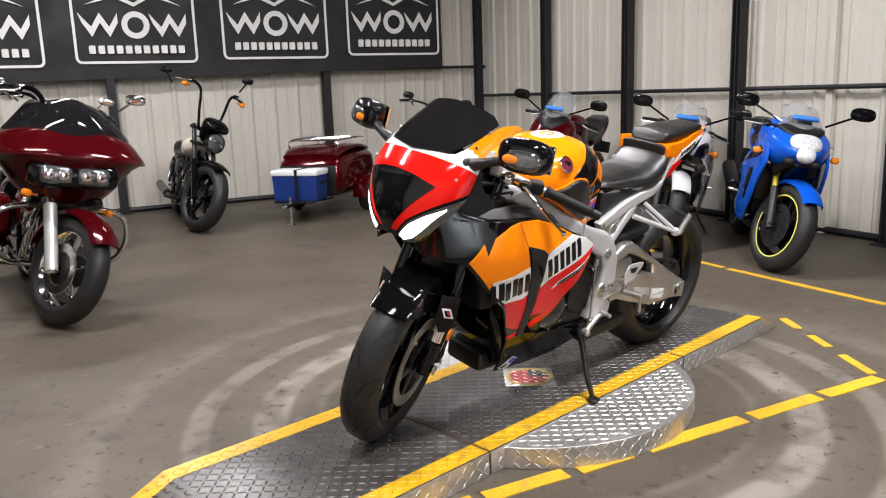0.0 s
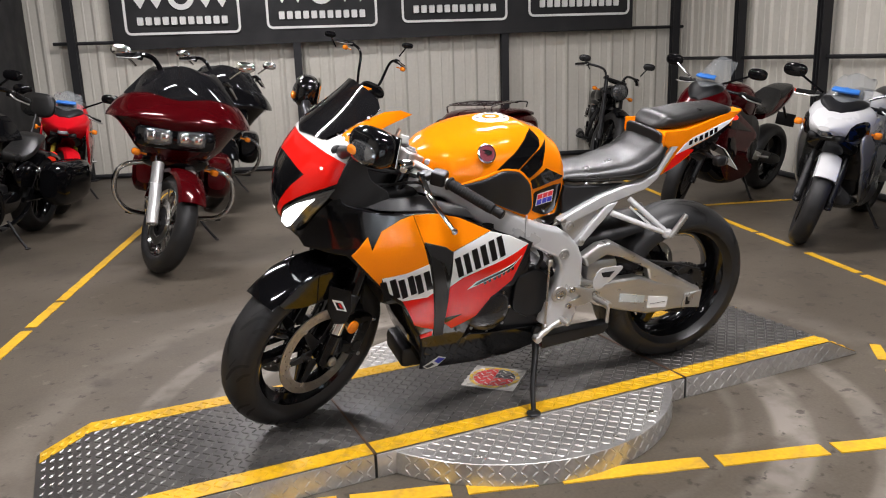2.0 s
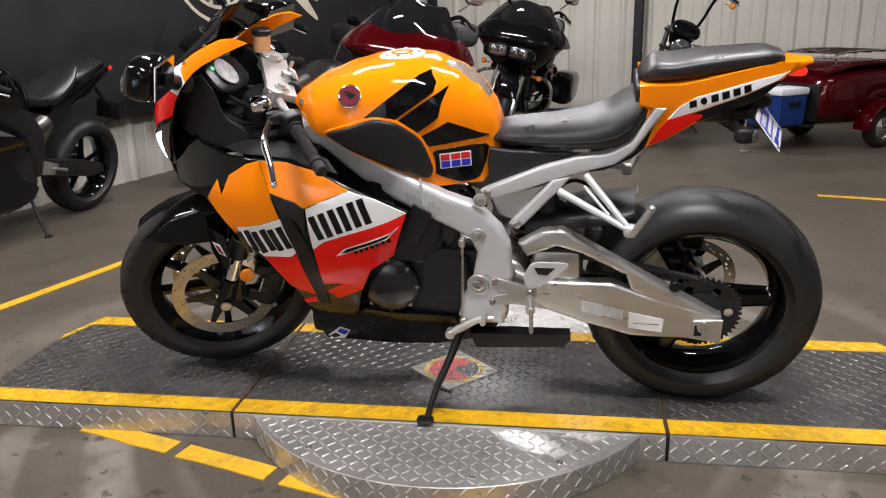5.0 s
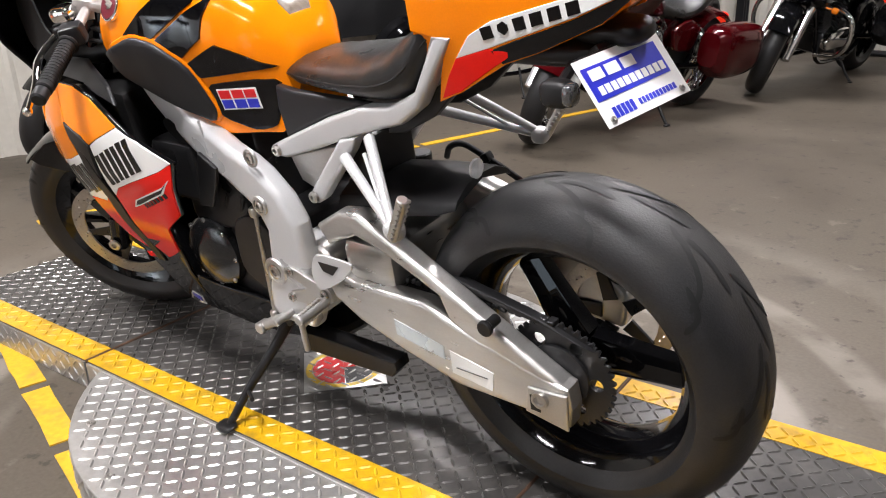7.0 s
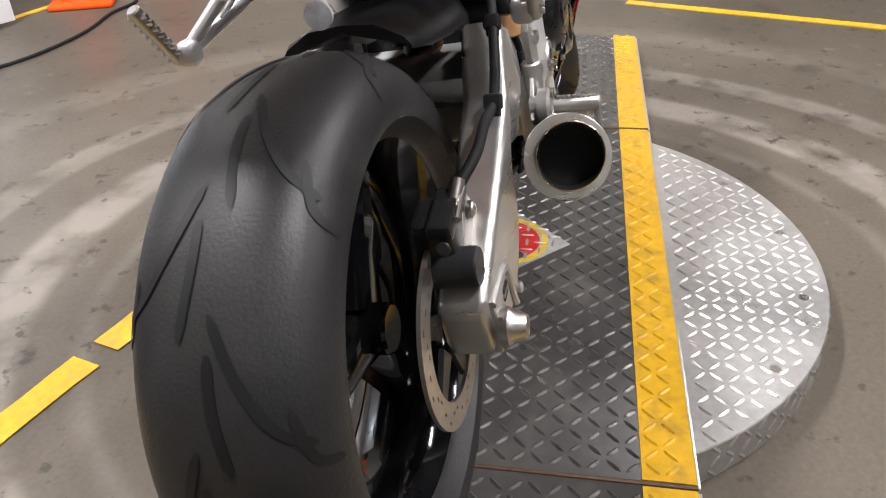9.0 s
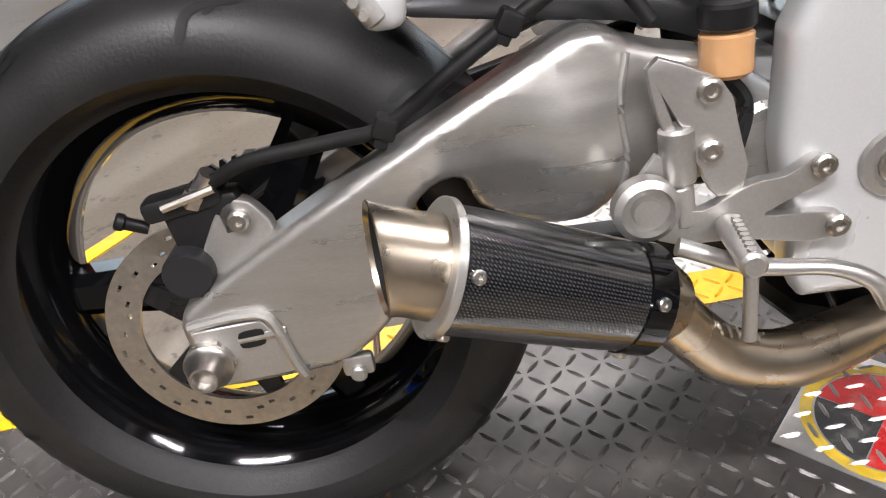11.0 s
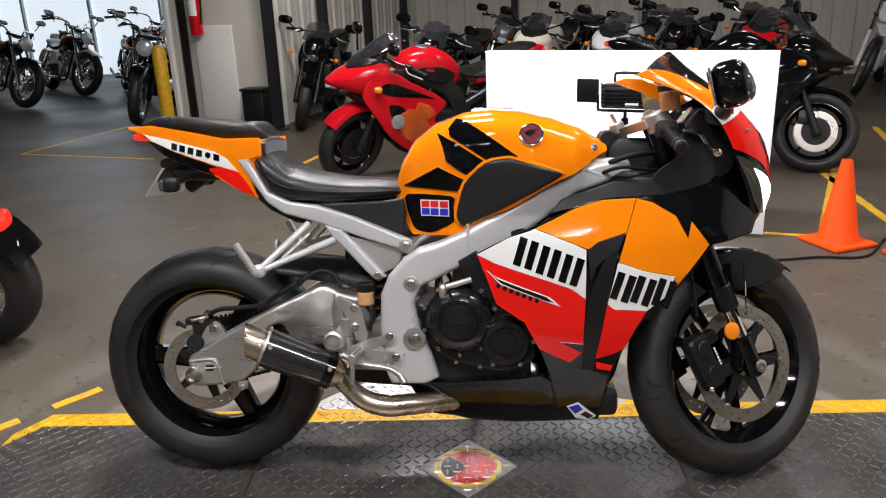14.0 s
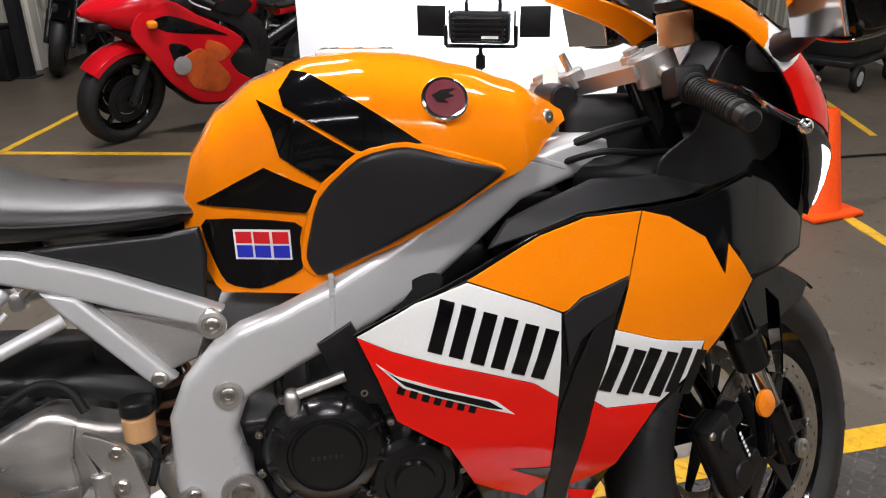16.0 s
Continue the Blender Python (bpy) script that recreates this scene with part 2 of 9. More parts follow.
M_FLOOR = floor_material()
M_YELLOW = mat("worn_yellow_paint", (0.62, 0.36, 0.02), 0.5, 0, 0.2, 60, 0.2, dirt=0.5, dirt_color=(0.2, 0.16, 0.08), big=5)
M_YPLATE = mat("yellow_painted_tread", (0.6, 0.34, 0.008), 0.4, 0, 0.2, 60, 0.15, dirt=0.65, dirt_color=(0.2, 0.13, 0.03), big=9)
M_DECK = mat("dark_painted_tread_plate", (0.055, 0.052, 0.049), 0.33, 0.2, 0.25, 50, 0.15, dirt=0.5, dirt_color=(0.15, 0.14, 0.125), big=4)
# lozenges paler than the deck: worn metal, plus highlights put into the colour
M_DECKWORNGLINT = mat("worn_glinting_tread_lozenges", (0.10, 0.096, 0.09), 0.3, 0.45, 0.35, 40, 0.1, dirt=0.5, dirt_color=(0.035, 0.033, 0.031), big=5)
M_TREADPLATE = mat("bare_tread_plate", (0.5, 0.49, 0.47), 0.36, 0.75, 0.2, 60, 0.12, dirt=0.35, dirt_color=(0.34, 0.33, 0.31), big=4)
M_WALL = mat("cream_sheet_metal", (0.57, 0.545, 0.48), 0.45, 0, 0.07, 30, 0.03, dirt=0.25, dirt_color=(0.5, 0.46, 0.38), big=1.5)
M_POST = mat("dark_steel_column", (0.02, 0.02, 0.022), 0.5, 0.3, 0.2, 60, 0.05)
M_CEIL = mat("dark_ceiling_sheet", (0.1, 0.1, 0.1), 0.7, 0, 0.15, 10, 0.05)
M_BANNER = mat("black_banner_fabric", (0.012, 0.012, 0.013), 0.65, 0, 0.2, 200, 0.1)
M_PRINT = mat("white_banner_print", (0.72, 0.72, 0.7), 0.6, 0, 0.05, 200, 0.05)
M_CREAMPRINT = mat("cream_banner_print", (0.58, 0.52, 0.42), 0.6, 0, 0.08, 120, 0.05, dirt=0.2, dirt_color=(0.35, 0.3, 0.24), big=4)
M_TUBE = mat("lamp_tube", (0.9, 0.9, 0.9), 0.4, 0, 0.0, 10, 0.0, emit=((1.0, 0.955, 0.94), 6.0))
M_LAMPGLASS = mat("dark_lamp_glass", (0.16, 0.165, 0.17), 0.1, 0.75, 0.5, 45, 0.2)
M_CONE = mat("orange_cone_plastic", (0.8, 0.075, 0.005), 0.5, 0, 0.1, 60, 0.05)
M_HRED = mat("deep_red_paint", (0.06, 0.0015, 0.003), 0.1, 0.3, 0.08, 300, 0.0)
M_SRED = mat("bright_red_paint", (0.5, 0.006, 0.012), 0.12, 0, 0.08, 300, 0.0)
M_SBLUE = mat("bright_blue_paint", (0.004, 0.08, 0.5), 0.12, 0, 0.08, 300, 0.0)
M_SWHITE = mat("pearl_white_paint", (0.6, 0.6, 0.6), 0.25, 0, 0.08, 300, 0.0, coat=0.6)
for m, level in ((M_ORANGE, 0.3), (M_RED, 0.28), (M_BLACK, 0.4), (M_SATIN, 0.35), (M_GREY, 0.35), (M_FLOOR, 0.28), (M_TYRE, 0.42), (M_RUBBER, 0.3), (M_DECK, 0.4), (M_SRED, 0.35), (M_SBLUE, 0.35), (M_HRED, 0.45), (M_CONE, 0.25), (M_WHITE, 0.35), (M_YELLOW, 0.3)):
    m.node_tree.nodes["Principled BSDF"].inputs["Specular IOR Level"].default_value = level
M_BLUETAPE = mat("blue_masking_tape", (0.03, 0.17, 0.55), 0.6, 0, 0.1, 100, 0.05)

# ---- building tools ----
def smooth(me, angle=38):
    me.polygons.foreach_set("use_smooth", [True] * len(me.polygons))
    me.set_sharp_from_angle(angle=radians(angle))


WEIGHTED = [False]


def part(name, bm, material, parent=None, label="", angle=38):
    me = bpy.data.meshes.new(name)
    bmesh.ops.recalc_face_normals(bm, faces=bm.faces)
    bm.to_mesh(me)
    bm.free()
    me.materials.append(material)
    smooth(me, angle)
    ob = new(name, me)
    if WEIGHTED[0]:
        md = ob.modifiers.new("even_shading", "WEIGHTED_NORMAL")
        md.keep_sharp, md.weight = True, 80
    if parent:
        ob.parent = parent
    if label:
        ob["label"] = label
    return ob


def thing(name, label, category, m=None, group="", kind=""):
    ob = tagged(new(name), label, category, group, kind)
    ob.empty_display_size = 0.1
    if m is not None:
        ob.matrix_world = m
    return ob


def solid(name, bm, material, label, category, m=None, group="", kind="", angle=38):
    ob = tagged(part(name, bm, material, None, "", angle), label, category, group, kind)
    if m is not None:
        ob.matrix_world = m
    return ob


def join(*bms):
    verts, faces = [], []
    for b in bms:
        b.verts.index_update()
        n = len(verts)
        verts += [tuple(v.co) for v in b.verts]
        faces += [[v.index + n for v in f.verts] for f in b.faces]
        b.free()
    me = bpy.data.meshes.new("tmp")
    me.from_pydata(verts, [], faces)
    out = bmesh.new()
    out.from_mesh(me)
    bpy.data.meshes.remove(me)
    return out


def moved(bm, m):
    bm.transform(m)
    return bm


def box(cx, cy, cz, sx, sy, sz, bevel=0.0, seg=2):
    bm = bmesh.new()
    bmesh.ops.create_cube(bm, size=1)
    bm.transform(Matrix.Translation((cx, cy, cz)) @ Matrix.Diagonal((sx, sy, sz, 1)))
    if bevel:
        bmesh.ops.bevel(bm, geom=bm.edges[:], offset=bevel, segments=seg, affect="EDGES", profile=0.5)
    return bm


def lathe(profile, n=32, axis="y", closed=False, start=0.0, sweep=360.0):
    """Turns a profile of (radius, along) round the axis."""
    bm = bmesh.new()
    full = sweep >= 359.9
    count = n if full else n + 1
    rings = []
    for i in range(count):
        a = radians(start + sweep * i / n)
        c, s = math.cos(a), math.sin(a)
        ring = []
        for r, h in profile:
            p = {"y": (r * c, h, r * s), "z": (r * c, r * s, h), "x": (h, r * c, r * s)}[axis]
            ring.append(bm.verts.new(p))
        rings.append(ring)
    k = len(profile)
    for i in range(n):
        a, b = rings[i], rings[(i + 1) % count]
        for j in range(k if closed else k - 1):
            j2 = (j + 1) % k
            bm.faces.new((a[j], a[j2], b[j2], b[j]))
    bmesh.ops.remove_doubles(bm, verts=bm.verts, dist=1e-6)
    return bm


def rod(a, b, r, n=12, r2=None, bevel=0.0):
    a, b = Vector(a), Vector(b)
    d = b - a
    length = d.length
    e = min(bevel, r * 0.8)
    r2 = r if r2 is None else r2
    prof = [(0, 0), (r - e, 0), (r, e), (r2, length - e), (r2 - e, length), (0, length)] if e else [(0, 0), (r, 0), (r2, length), (0, length)]
    bm = lathe(prof, n, "z")
    bm.transform(Matrix.Translation(a) @ d.to_track_quat("Z", "Y").to_matrix().to_4x4())
    return bm


def curve_points(pts, per=6):
    """A smooth run through the points."""
    pts = [Vector(p) for p in pts]
    if len(pts) < 3:
        return pts
    out = []
    ext = [2 * pts[0] - pts[1], *pts, 2 * pts[-1] - pts[-2]]
    for i in range(1, len(ext) - 2):
        p0, p1, p2, p3 = ext[i - 1 : i + 3]
        for k in range(per):
            t = k / per
            out.append(0.5 * ((2 * p1) + (p2 - p0) * t + (2 * p0 - 5 * p1 + 4 * p2 - p3) * t * t + (3 * p1 - p0 - 3 * p2 + p3) * t**3))
    out.append(pts[-1])
    return out


def pipe(pts, r, n=10, per=6, smooth_run=True, flat=1.0):
    """A bent tube; r may be a number or one radius per given point."""
    raw = [Vector(p) for p in pts]
    run = curve_points(raw, per) if smooth_run else raw
    bm = bmesh.new()
    rings = []
    up = Vector((0, 0, 1))
    for i, p in enumerate(run):
        d = (run[min(i + 1, len(run) - 1)] - run[max(i - 1, 0)]).normalized()
        side = d.cross(up)
        if side.length < 0.05:
            side = d.cross(Vector((0, 1, 0)))
        side.normalize()
        top = side.cross(d)
        if isinstance(r, (list, tuple)):
            f = i / max(1, len(run) - 1) * (len(r) - 1)
            k = min(int(f), len(r) - 2)
            rad = r[k] + (r[k + 1] - r[k]) * (f - k)
        else:
            rad = r
        rings.append([bm.verts.new(p + side * (rad * math.cos(2 * math.pi * j / n)) + top * (rad * flat * math.sin(2 * math.pi * j / n))) for j in range(n)])
    for a, b in zip(rings, rings[1:]):
        for j in range(n):
            bm.faces.new((a[j], a[(j + 1) % n], b[(j + 1) % n], b[j]))
    bm.faces.new(rings[0])
    bm.faces.new(rings[-1][::-1])
    return bm


def plate(outline, y0, y1, bevel=0.004, seg=2, holes=()):
    """A flat plate with an outline in x and z, from y0 to y1."""
    bm = bmesh.new()
    loops = [outline, *holes]
    edges = []
    for loop in loops:
        vs = [bm.verts.new((x, y0, z)) for x, z in loop]
        edges += [bm.edges.new((vs[i], vs[(i + 1) % len(vs)])) for i in range(len(vs))]
    if holes:
        bmesh.ops.triangle_fill(bm, use_beauty=True, use_dissolve=False, edges=edges)
    else:
        bm.faces.new([e.verts[0] for e in edges])
    rim = [e for e in bm.edges if e.is_boundary]
    ret = bmesh.ops.extrude_face_region(bm, geom=bm.faces[:])
    vs = [g for g in ret["geom"] if isinstance(g, bmesh.types.BMVert)]
    bmesh.ops.translate(bm, verts=vs, vec=(0, y1 - y0, 0))
    bmesh.ops.recalc_face_normals(bm, faces=bm.faces)
    if bevel:
        sharp = [e for e in bm.edges if len(e.link_faces) == 2 and e.calc_face_angle(0) > 1.0 and abs(e.verts[0].co.y - e.verts[1].co.y) < 1e-6]
        bmesh.ops.bevel(bm, geom=sharp, offset=bevel, segments=seg, affect="EDGES", profile=0.5, clamp_overlap=True)
    return bm


def round_outline(pts, per=3):
    """A closed outline with its corners rounded a little."""
    out = []
    n = len(pts)
    for i in range(n):
        a, b, c = Vector(pts[i - 1]), Vector(pts[i]), Vector(pts[(i + 1) % n])
        p, q = b.lerp(a, 0.28), b.lerp(c, 0.28)
        for k in range(per):
            t = k / (per - 1)
            m = p.lerp(b, t).lerp(b.lerp(q, t), t)
            out.append((m.x, m.y))
    return out


def shell(outline, face, thick=0.012, edge=0.006, cell=0.035, side=1, lift=0.0):
    """A panel with an outline in x and z that lies on the surface y = face(x, z), with rolled edges, on one side of the bike."""
    bm = plate(outline, -thick, 0.0, min(edge, thick * 0.45), 3)
    xs, zs = [p[0] for p in outline], [p[1] for p in outline]
    for k in range(1, int((max(xs) - min(xs)) / cell) + 1):
        bmesh.ops.bisect_plane(bm, geom=bm.verts[:] + bm.edges[:] + bm.faces[:], plane_co=(min(xs) + k * cell, 0, 0), plane_no=(1, 0, 0))
    for k in range(1, int((max(zs) - min(zs)) / cell) + 1):
        bmesh.ops.bisect_plane(bm, geom=bm.verts[:] + bm.edges[:] + bm.faces[:], plane_co=(0, 0, min(zs) + k * cell), plane_no=(0, 0, 1))
    bmesh.ops.triangulate(bm, faces=[g for g in bm.faces if len(g.verts) > 4])
    for v in bm.verts:
        v.co.y = side * (v.co.y + face(v.co.x, v.co.z) + lift)
    return bm


def loft(sections, cap=True):
    """Joins closed sections of equal count."""
    bm = bmesh.new()
    rings = [[bm.verts.new(p) for p in s] for s in sections]
    n = len(rings[0])
    for a, b in zip(rings, rings[1:]):
        for j in range(n):
            bm.faces.new((a[j], a[(j + 1) % n], b[(j + 1) % n], b[j]))
    if cap:
        bm.faces.new(rings[0])
        bm.faces.new(rings[-1][::-1])
    return bm


def lin(x, table):
    """Linear run through (x, value) pairs, eased a little."""
    if x <= table[0][0]:
        return table[0][1]
    for (a, va), (b, vb) in zip(table, table[1:]):
        if x <= b:
            t = (x - a) / (b - a)
            return va + (vb - va) * (0.6 * t + 0.4 * t * t * (3 - 2 * t))
    return table[-1][1]


def bolt(p, axis, r=0.009, h=0.006):
    a = Vector(p)
    d = Vector(axis).normalized()
    bm = lathe([(0, 0), (r, 0), (r, h * 0.7), (r * 0.75, h), (r * 0.45, h), (r * 0.4, h * 0.4), (0, h * 0.4)], 12, "z")
    bm.transform(Matrix.Translation(a) @ d.to_track_quat("Z", "Y").to_matrix().to_4x4())
    return bm


def pad(cx, cy, cz, sx, sy, sz, power=3.0, nu=16, nv=10):
    """A rounded block."""
    bm = bmesh.new()
    rows = []
    for i in range(nv + 1):
        v = -math.pi / 2 + math.pi * i / nv
        row = []
        for j in range(nu):
            u = 2 * math.pi * j / nu
            s = lambda w: math.copysign(abs(w) ** (2 / power), w)
            row.append(bm.verts.new((cx + sx / 2 * s(math.cos(v)) * s(math.cos(u)), cy + sy / 2 * s(math.cos(v)) * s(math.sin(u)), cz + sz / 2 * s(math.sin(v)))))
        rows.append(row)
    for a, b in zip(rows, rows[1:]):
        for j in range(nu):
            bm.faces.new((a[j], a[(j + 1) % nu], b[(j + 1) % nu], b[j]))
    bmesh.ops.remove_doubles(bm, verts=bm.verts, dist=1e-6)
    return bm

# ---- the hall ----
# the hall's own axes: u along the banner wall, v away from it
HALL = Matrix.Translation((-5.65, -5.75, 0)) @ pose(0, 0, 0, 0, 0, -15)
U1, V1, HIGH = 7.72, 19.0, 4.2
# the corner with the banner stands slightly askew to the rest
CORNER = Matrix.Translation((-5.96, -5.86, 0)) @ pose(0, 0, 0, 0, 0, -16.1)


def wall_sheet(length, high, pitch=0.3):
    """Ribbed sheet along x, with its ribs towards +y."""
    bm = bmesh.new()
    run, x = [], 0.0
    while x < length - 1e-6:
        for dx, dy in ((0.0, 0.0), (0.030, 0.022), (0.055, 0.022), (0.085, 0.0), (0.16, 0.0), (0.168, 0.005), (0.18, 0.005), (0.188, 0.0)):
            if x + dx < length:
                run.append((x + dx, dy))
        x += pitch
    run.append((length, 0.0))
    front = [[bm.verts.new((a, b + 0.06, z)) for a, b in run] for z in (0.0, high)]
    back = [[bm.verts.new((a, 0.0, z)) for a, b in run] for z in (0.0, high)]
    for rows in (front, back):
        for i in range(len(run) - 1):
            bm.faces.new((rows[0][i], rows[0][i + 1], rows[1][i + 1], rows[1][i]))
    for i in range(len(run) - 1):
        for k in (0, 1):
            bm.faces.new((front[k][i], front[k][i + 1], back[k][i + 1], back[k][i]))
    for i in (0, -1):
        bm.faces.new((front[0][i], front[1][i], back[1][i], back[0][i]))
    return bm


def wall(name, u, v, turn, length, high=HIGH, label="cream ribbed sheet metal wall panels", axes=HALL):
    ob = solid(name, wall_sheet(length, high), M_WALL, label, "wall", axes @ pose(u, v, 0, 0, 0, turn), kind="structure", angle=20)
    return ob


floor = solid("floor", box(2, 4, -0.1, 40, 40, 0.2), M_FLOOR, "brown-grey stained concrete floor with tyre marks", "floor", kind="structure")
ceiling = solid("ceiling", box(8, 8, 0.05, 36, 36, 0.1), M_CEIL, "dark sheet metal ceiling", "ceiling", HALL @ pose(-8, 0, HIGH), kind="structure")
wall("wall_south", 0.0, -0.06, 0, U1 + 0.6, axes=CORNER)
wall("wall_west", -0.06, 6.4, -90, 6.4, axes=CORNER)
wall("wall_east", U1 + 0.06, 0, 90, V1)
wall("wall_north", U1, V1 - 1.0, 180, U1 - 0.15)
wall("wall_annex", 0.16, V1 - 1.0, -90, V1 - 1.0 - 12.85)
wall("wall_far_west", -9.0, V1, -90, V1)
wall("wall_far_south", -9.0, 5.4, 0, 8.9)


def column(u, v, high=HIGH, w=0.09, axes=HALL):
    return solid("column", join(box(0, 0, high / 2, w, 0.012, high), box(0, -w / 2, high / 2, w, 0.014, high), box(0, w / 2, high / 2, w, 0.014, high), box(0, 0, 0.006, w * 2, w * 2, 0.012)), M_POST, "black steel H-section column against the wall", "column", axes @ pose(u, v, 0), kind="structure")


for cu in (2.38, 4.94, 7.5):
    column(cu, 0.13, axes=CORNER)
column(0.12, 0.12, axes=CORNER)
for cv in (1.77, 3.26, 4.74, 6.25):
    column(0.13, cv, axes=CORNER)
for cv in (12.8, 14.15, 15.6, 17.1):
    column(0.3, cv)
for cu in (1.9, 3.9, 5.9):
    column(cu, V1 - 1.2)


def girt(name, a, b, z, r=0.02):
    return solid(name, rod((*a, z), (*b, z), r, 8), M_POST, "dark steel pipe rail along the wall", "rail", CORNER, kind="structure")


girt("trim", (0.0, 0.1), (U1, 0.1), 1.6)
girt("trim", (0.1, 0.0), (0.1, 6.4), 1.2)
girt("baseboard", (0.0, 0.04), (U1, 0.04), 0.03, 0.03)
girt("baseboard", (0.04, 0.0), (0.04, 6.4), 0.03, 0.03)


# ceiling lamps that light the hall
for lx, ly, lz in LAMPS:
    lamp = thing("ceiling_light", "long white fluorescent fitting under the ceiling", "ceiling light", pose(lx, ly, lz, 0, 0, -15), group="ceiling lights")
    part("housing", box(0, 0, 0.04, 1.3, 0.2, 0.06, 0.01), M_WHITE, lamp)
    for dy in (-0.05, 0.05):
        part("tube", rod((-0.6, dy, -0.01), (0.6, dy, -0.01), 0.013, 10), M_TUBE, lamp)
    for dx in (-0.5, 0.5):
        part("hanger", rod((dx, 0, 0.07), (dx, 0, HIGH - lz), 0.006, 6), M_POST, lamp)


# ---- banner with repeated emblem ----
banner = thing("banner", "long black banner with repeated white emblems on the wall", "banner", CORNER @ pose(0, 0.178, 0))


def cloth():
    bm = bmesh.new()
    nx, nz = 60, 8
    rows = [[bm.verts.new((0.73 + 6.3 * i / nx, 0.02 + 0.008 * math.sin(i * 0.9) * (1 - k / nz) + 0.004 * math.sin(i * 2.3 + k), 1.60 - 0.095 * i / nx + 1.1 * k / nz)) for i in range(nx + 1)] for k in range(nz + 1)]
    for a, b in zip(rows, rows[1:]):
        for i in range(nx):
            bm.faces.new((a[i], a[i + 1], b[i + 1], b[i]))
    ret = bmesh.ops.extrude_face_region(bm, geom=bm.faces[:])
    bmesh.ops.translate(bm, verts=[g for g in ret["geom"] if isinstance(g, bmesh.types.BMVert)], vec=(0, -0.006, 0))
    return bm


part("cloth", cloth(), M_BANNER, banner)


def frame_bars(u0, u1, z0, z1, t, y):
    """A rounded rectangular ring."""
    def loop(d):
        r = 0.07 - d
        pts = []
        for cx, cz, a0 in ((u1 - 0.07, z1 - 0.07, 0), (u0 + 0.07, z1 - 0.07, 90), (u0 + 0.07, z0 + 0.07, 180), (u1 - 0.07, z0 + 0.07, 270)):
            for k in range(5):
                a = radians(a0 + 90 * k / 4)
                pts.append((cx + r * math.cos(a), cz + r * math.sin(a)))
        return pts
    bm = bmesh.new()
    a, b = [bm.verts.new((x, y, z)) for x, z in loop(0)], [bm.verts.new((x, y, z)) for x, z in loop(t)]
    for i in range(len(a)):
        j = (i + 1) % len(a)
        bm.faces.new((a[i], a[j], b[j], b[i]))
    ret = bmesh.ops.extrude_face_region(bm, geom=bm.faces[:])
    bmesh.ops.translate(bm, verts=[g for g in ret["geom"] if isinstance(g, bmesh.types.BMVert)], vec=(0, 0.004, 0))
    return bm


def zigzag(u, z, w, h, y, n=2):
    """A broad W-like stroke, as a plain zigzag shape."""
    t = w * 0.2
    top, bot = [], []
    for k in range(2 * n + 1):
        x = u + w / 2 - w * k / (2 * n)
        zz = z + h if k % 2 == 0 else z
        top.append((x + (t / 2 if k == 0 else 0), zz + (0 if k % 2 == 0 else h * 0.42)))
        bot.append((x, zz - (h * 0.42 if k % 2 == 0 else 0)))
    pts = top + bot[::-1]
    return plate(pts, y, y + 0.004, 0)


def ring_shape(u, z, r, t, y):
    bm = lathe([(r - t, 0), (r, 0), (r, 0.004), (r - t, 0.004)], 24, "y", closed=True)
    bm.transform(Matrix.Translation((u, y, z)))
    return bm


def emblem(u1, w, base):
    """One printed emblem, its right edge at u1 seen from the hall."""
    y = 0.036
    bms = [frame_bars(u1, u1 + w, base, base + 0.82, 0.028, y)]
    c, s = u1 + w / 2, w / 1.28
    bms.append(zigzag(c + 0.36 * s, base + 0.29, 0.36 * s, 0.26, y))
    bms.append(ring_shape(c, base + 0.42, 0.145 * s, 0.06 * s, y))
    bms.append(zigzag(c - 0.36 * s, base + 0.29, 0.36 * s, 0.26, y))
    for k in range(11):
        bms.append(box(c + (5 - k) * 0.093 * s, y + 0.002, base + 0.155, 0.066 * s, 0.004, 0.09, 0.012))
    # ridge line of the emblem's peaks
    bms.append(plate([(c + 0.5 * s, base + 0.63), (c + 0.2 * s, base + 0.76), (c, base + 0.66), (c - 0.2 * s, base + 0.78), (c - 0.5 * s, base + 0.63), (c - 0.2 * s, base + 0.73), (c, base + 0.62), (c + 0.2 * s, base + 0.71)], y, y + 0.004, 0))
    return join(*bms)


for eu in (0.78, 2.355, 3.96, 5.57):
    part("emblem", emblem(eu, 1.31, 1.763 - 0.0195 * (eu - 0.78)), M_PRINT, banner)
for k in range(7):
    part("grommet", moved(lathe([(0.012, 0), (0.022, 0), (0.022, 0.008), (0.012, 0.008)], 12, "y", closed=True), Matrix.Translation((0.75 + k * 1.0, 0.03, 2.62))), M_STEEL, banner)

# dark banner with a pale wing drawing on the east wall
dark = thing("wall_banner", "black banner with cream wing and wheel drawing", "banner", HALL @ pose(U1 - 0.1, 0.12, 0, 0, 0, 90))
part("cloth", box(3.3, 0.0, 1.8, 6.6, 0.02, 2.6, 0.004), M_BANNER, dark)


def feather(cx, cz, length, width, turn):
    """One leaf-shaped feather, thin, flat on the cloth."""
    pts = []
    for k in range(20):
        a = 2 * math.pi * k / 20
        x, z = length * math.cos(a), width * math.sin(a) * (1 + 0.35 * math.cos(a))
        pts.append((cx + x * math.cos(turn) - z * math.sin(turn), cz + x * math.sin(turn) + z * math.cos(turn)))
    return plate(pts, 0.011, 0.016, 0)


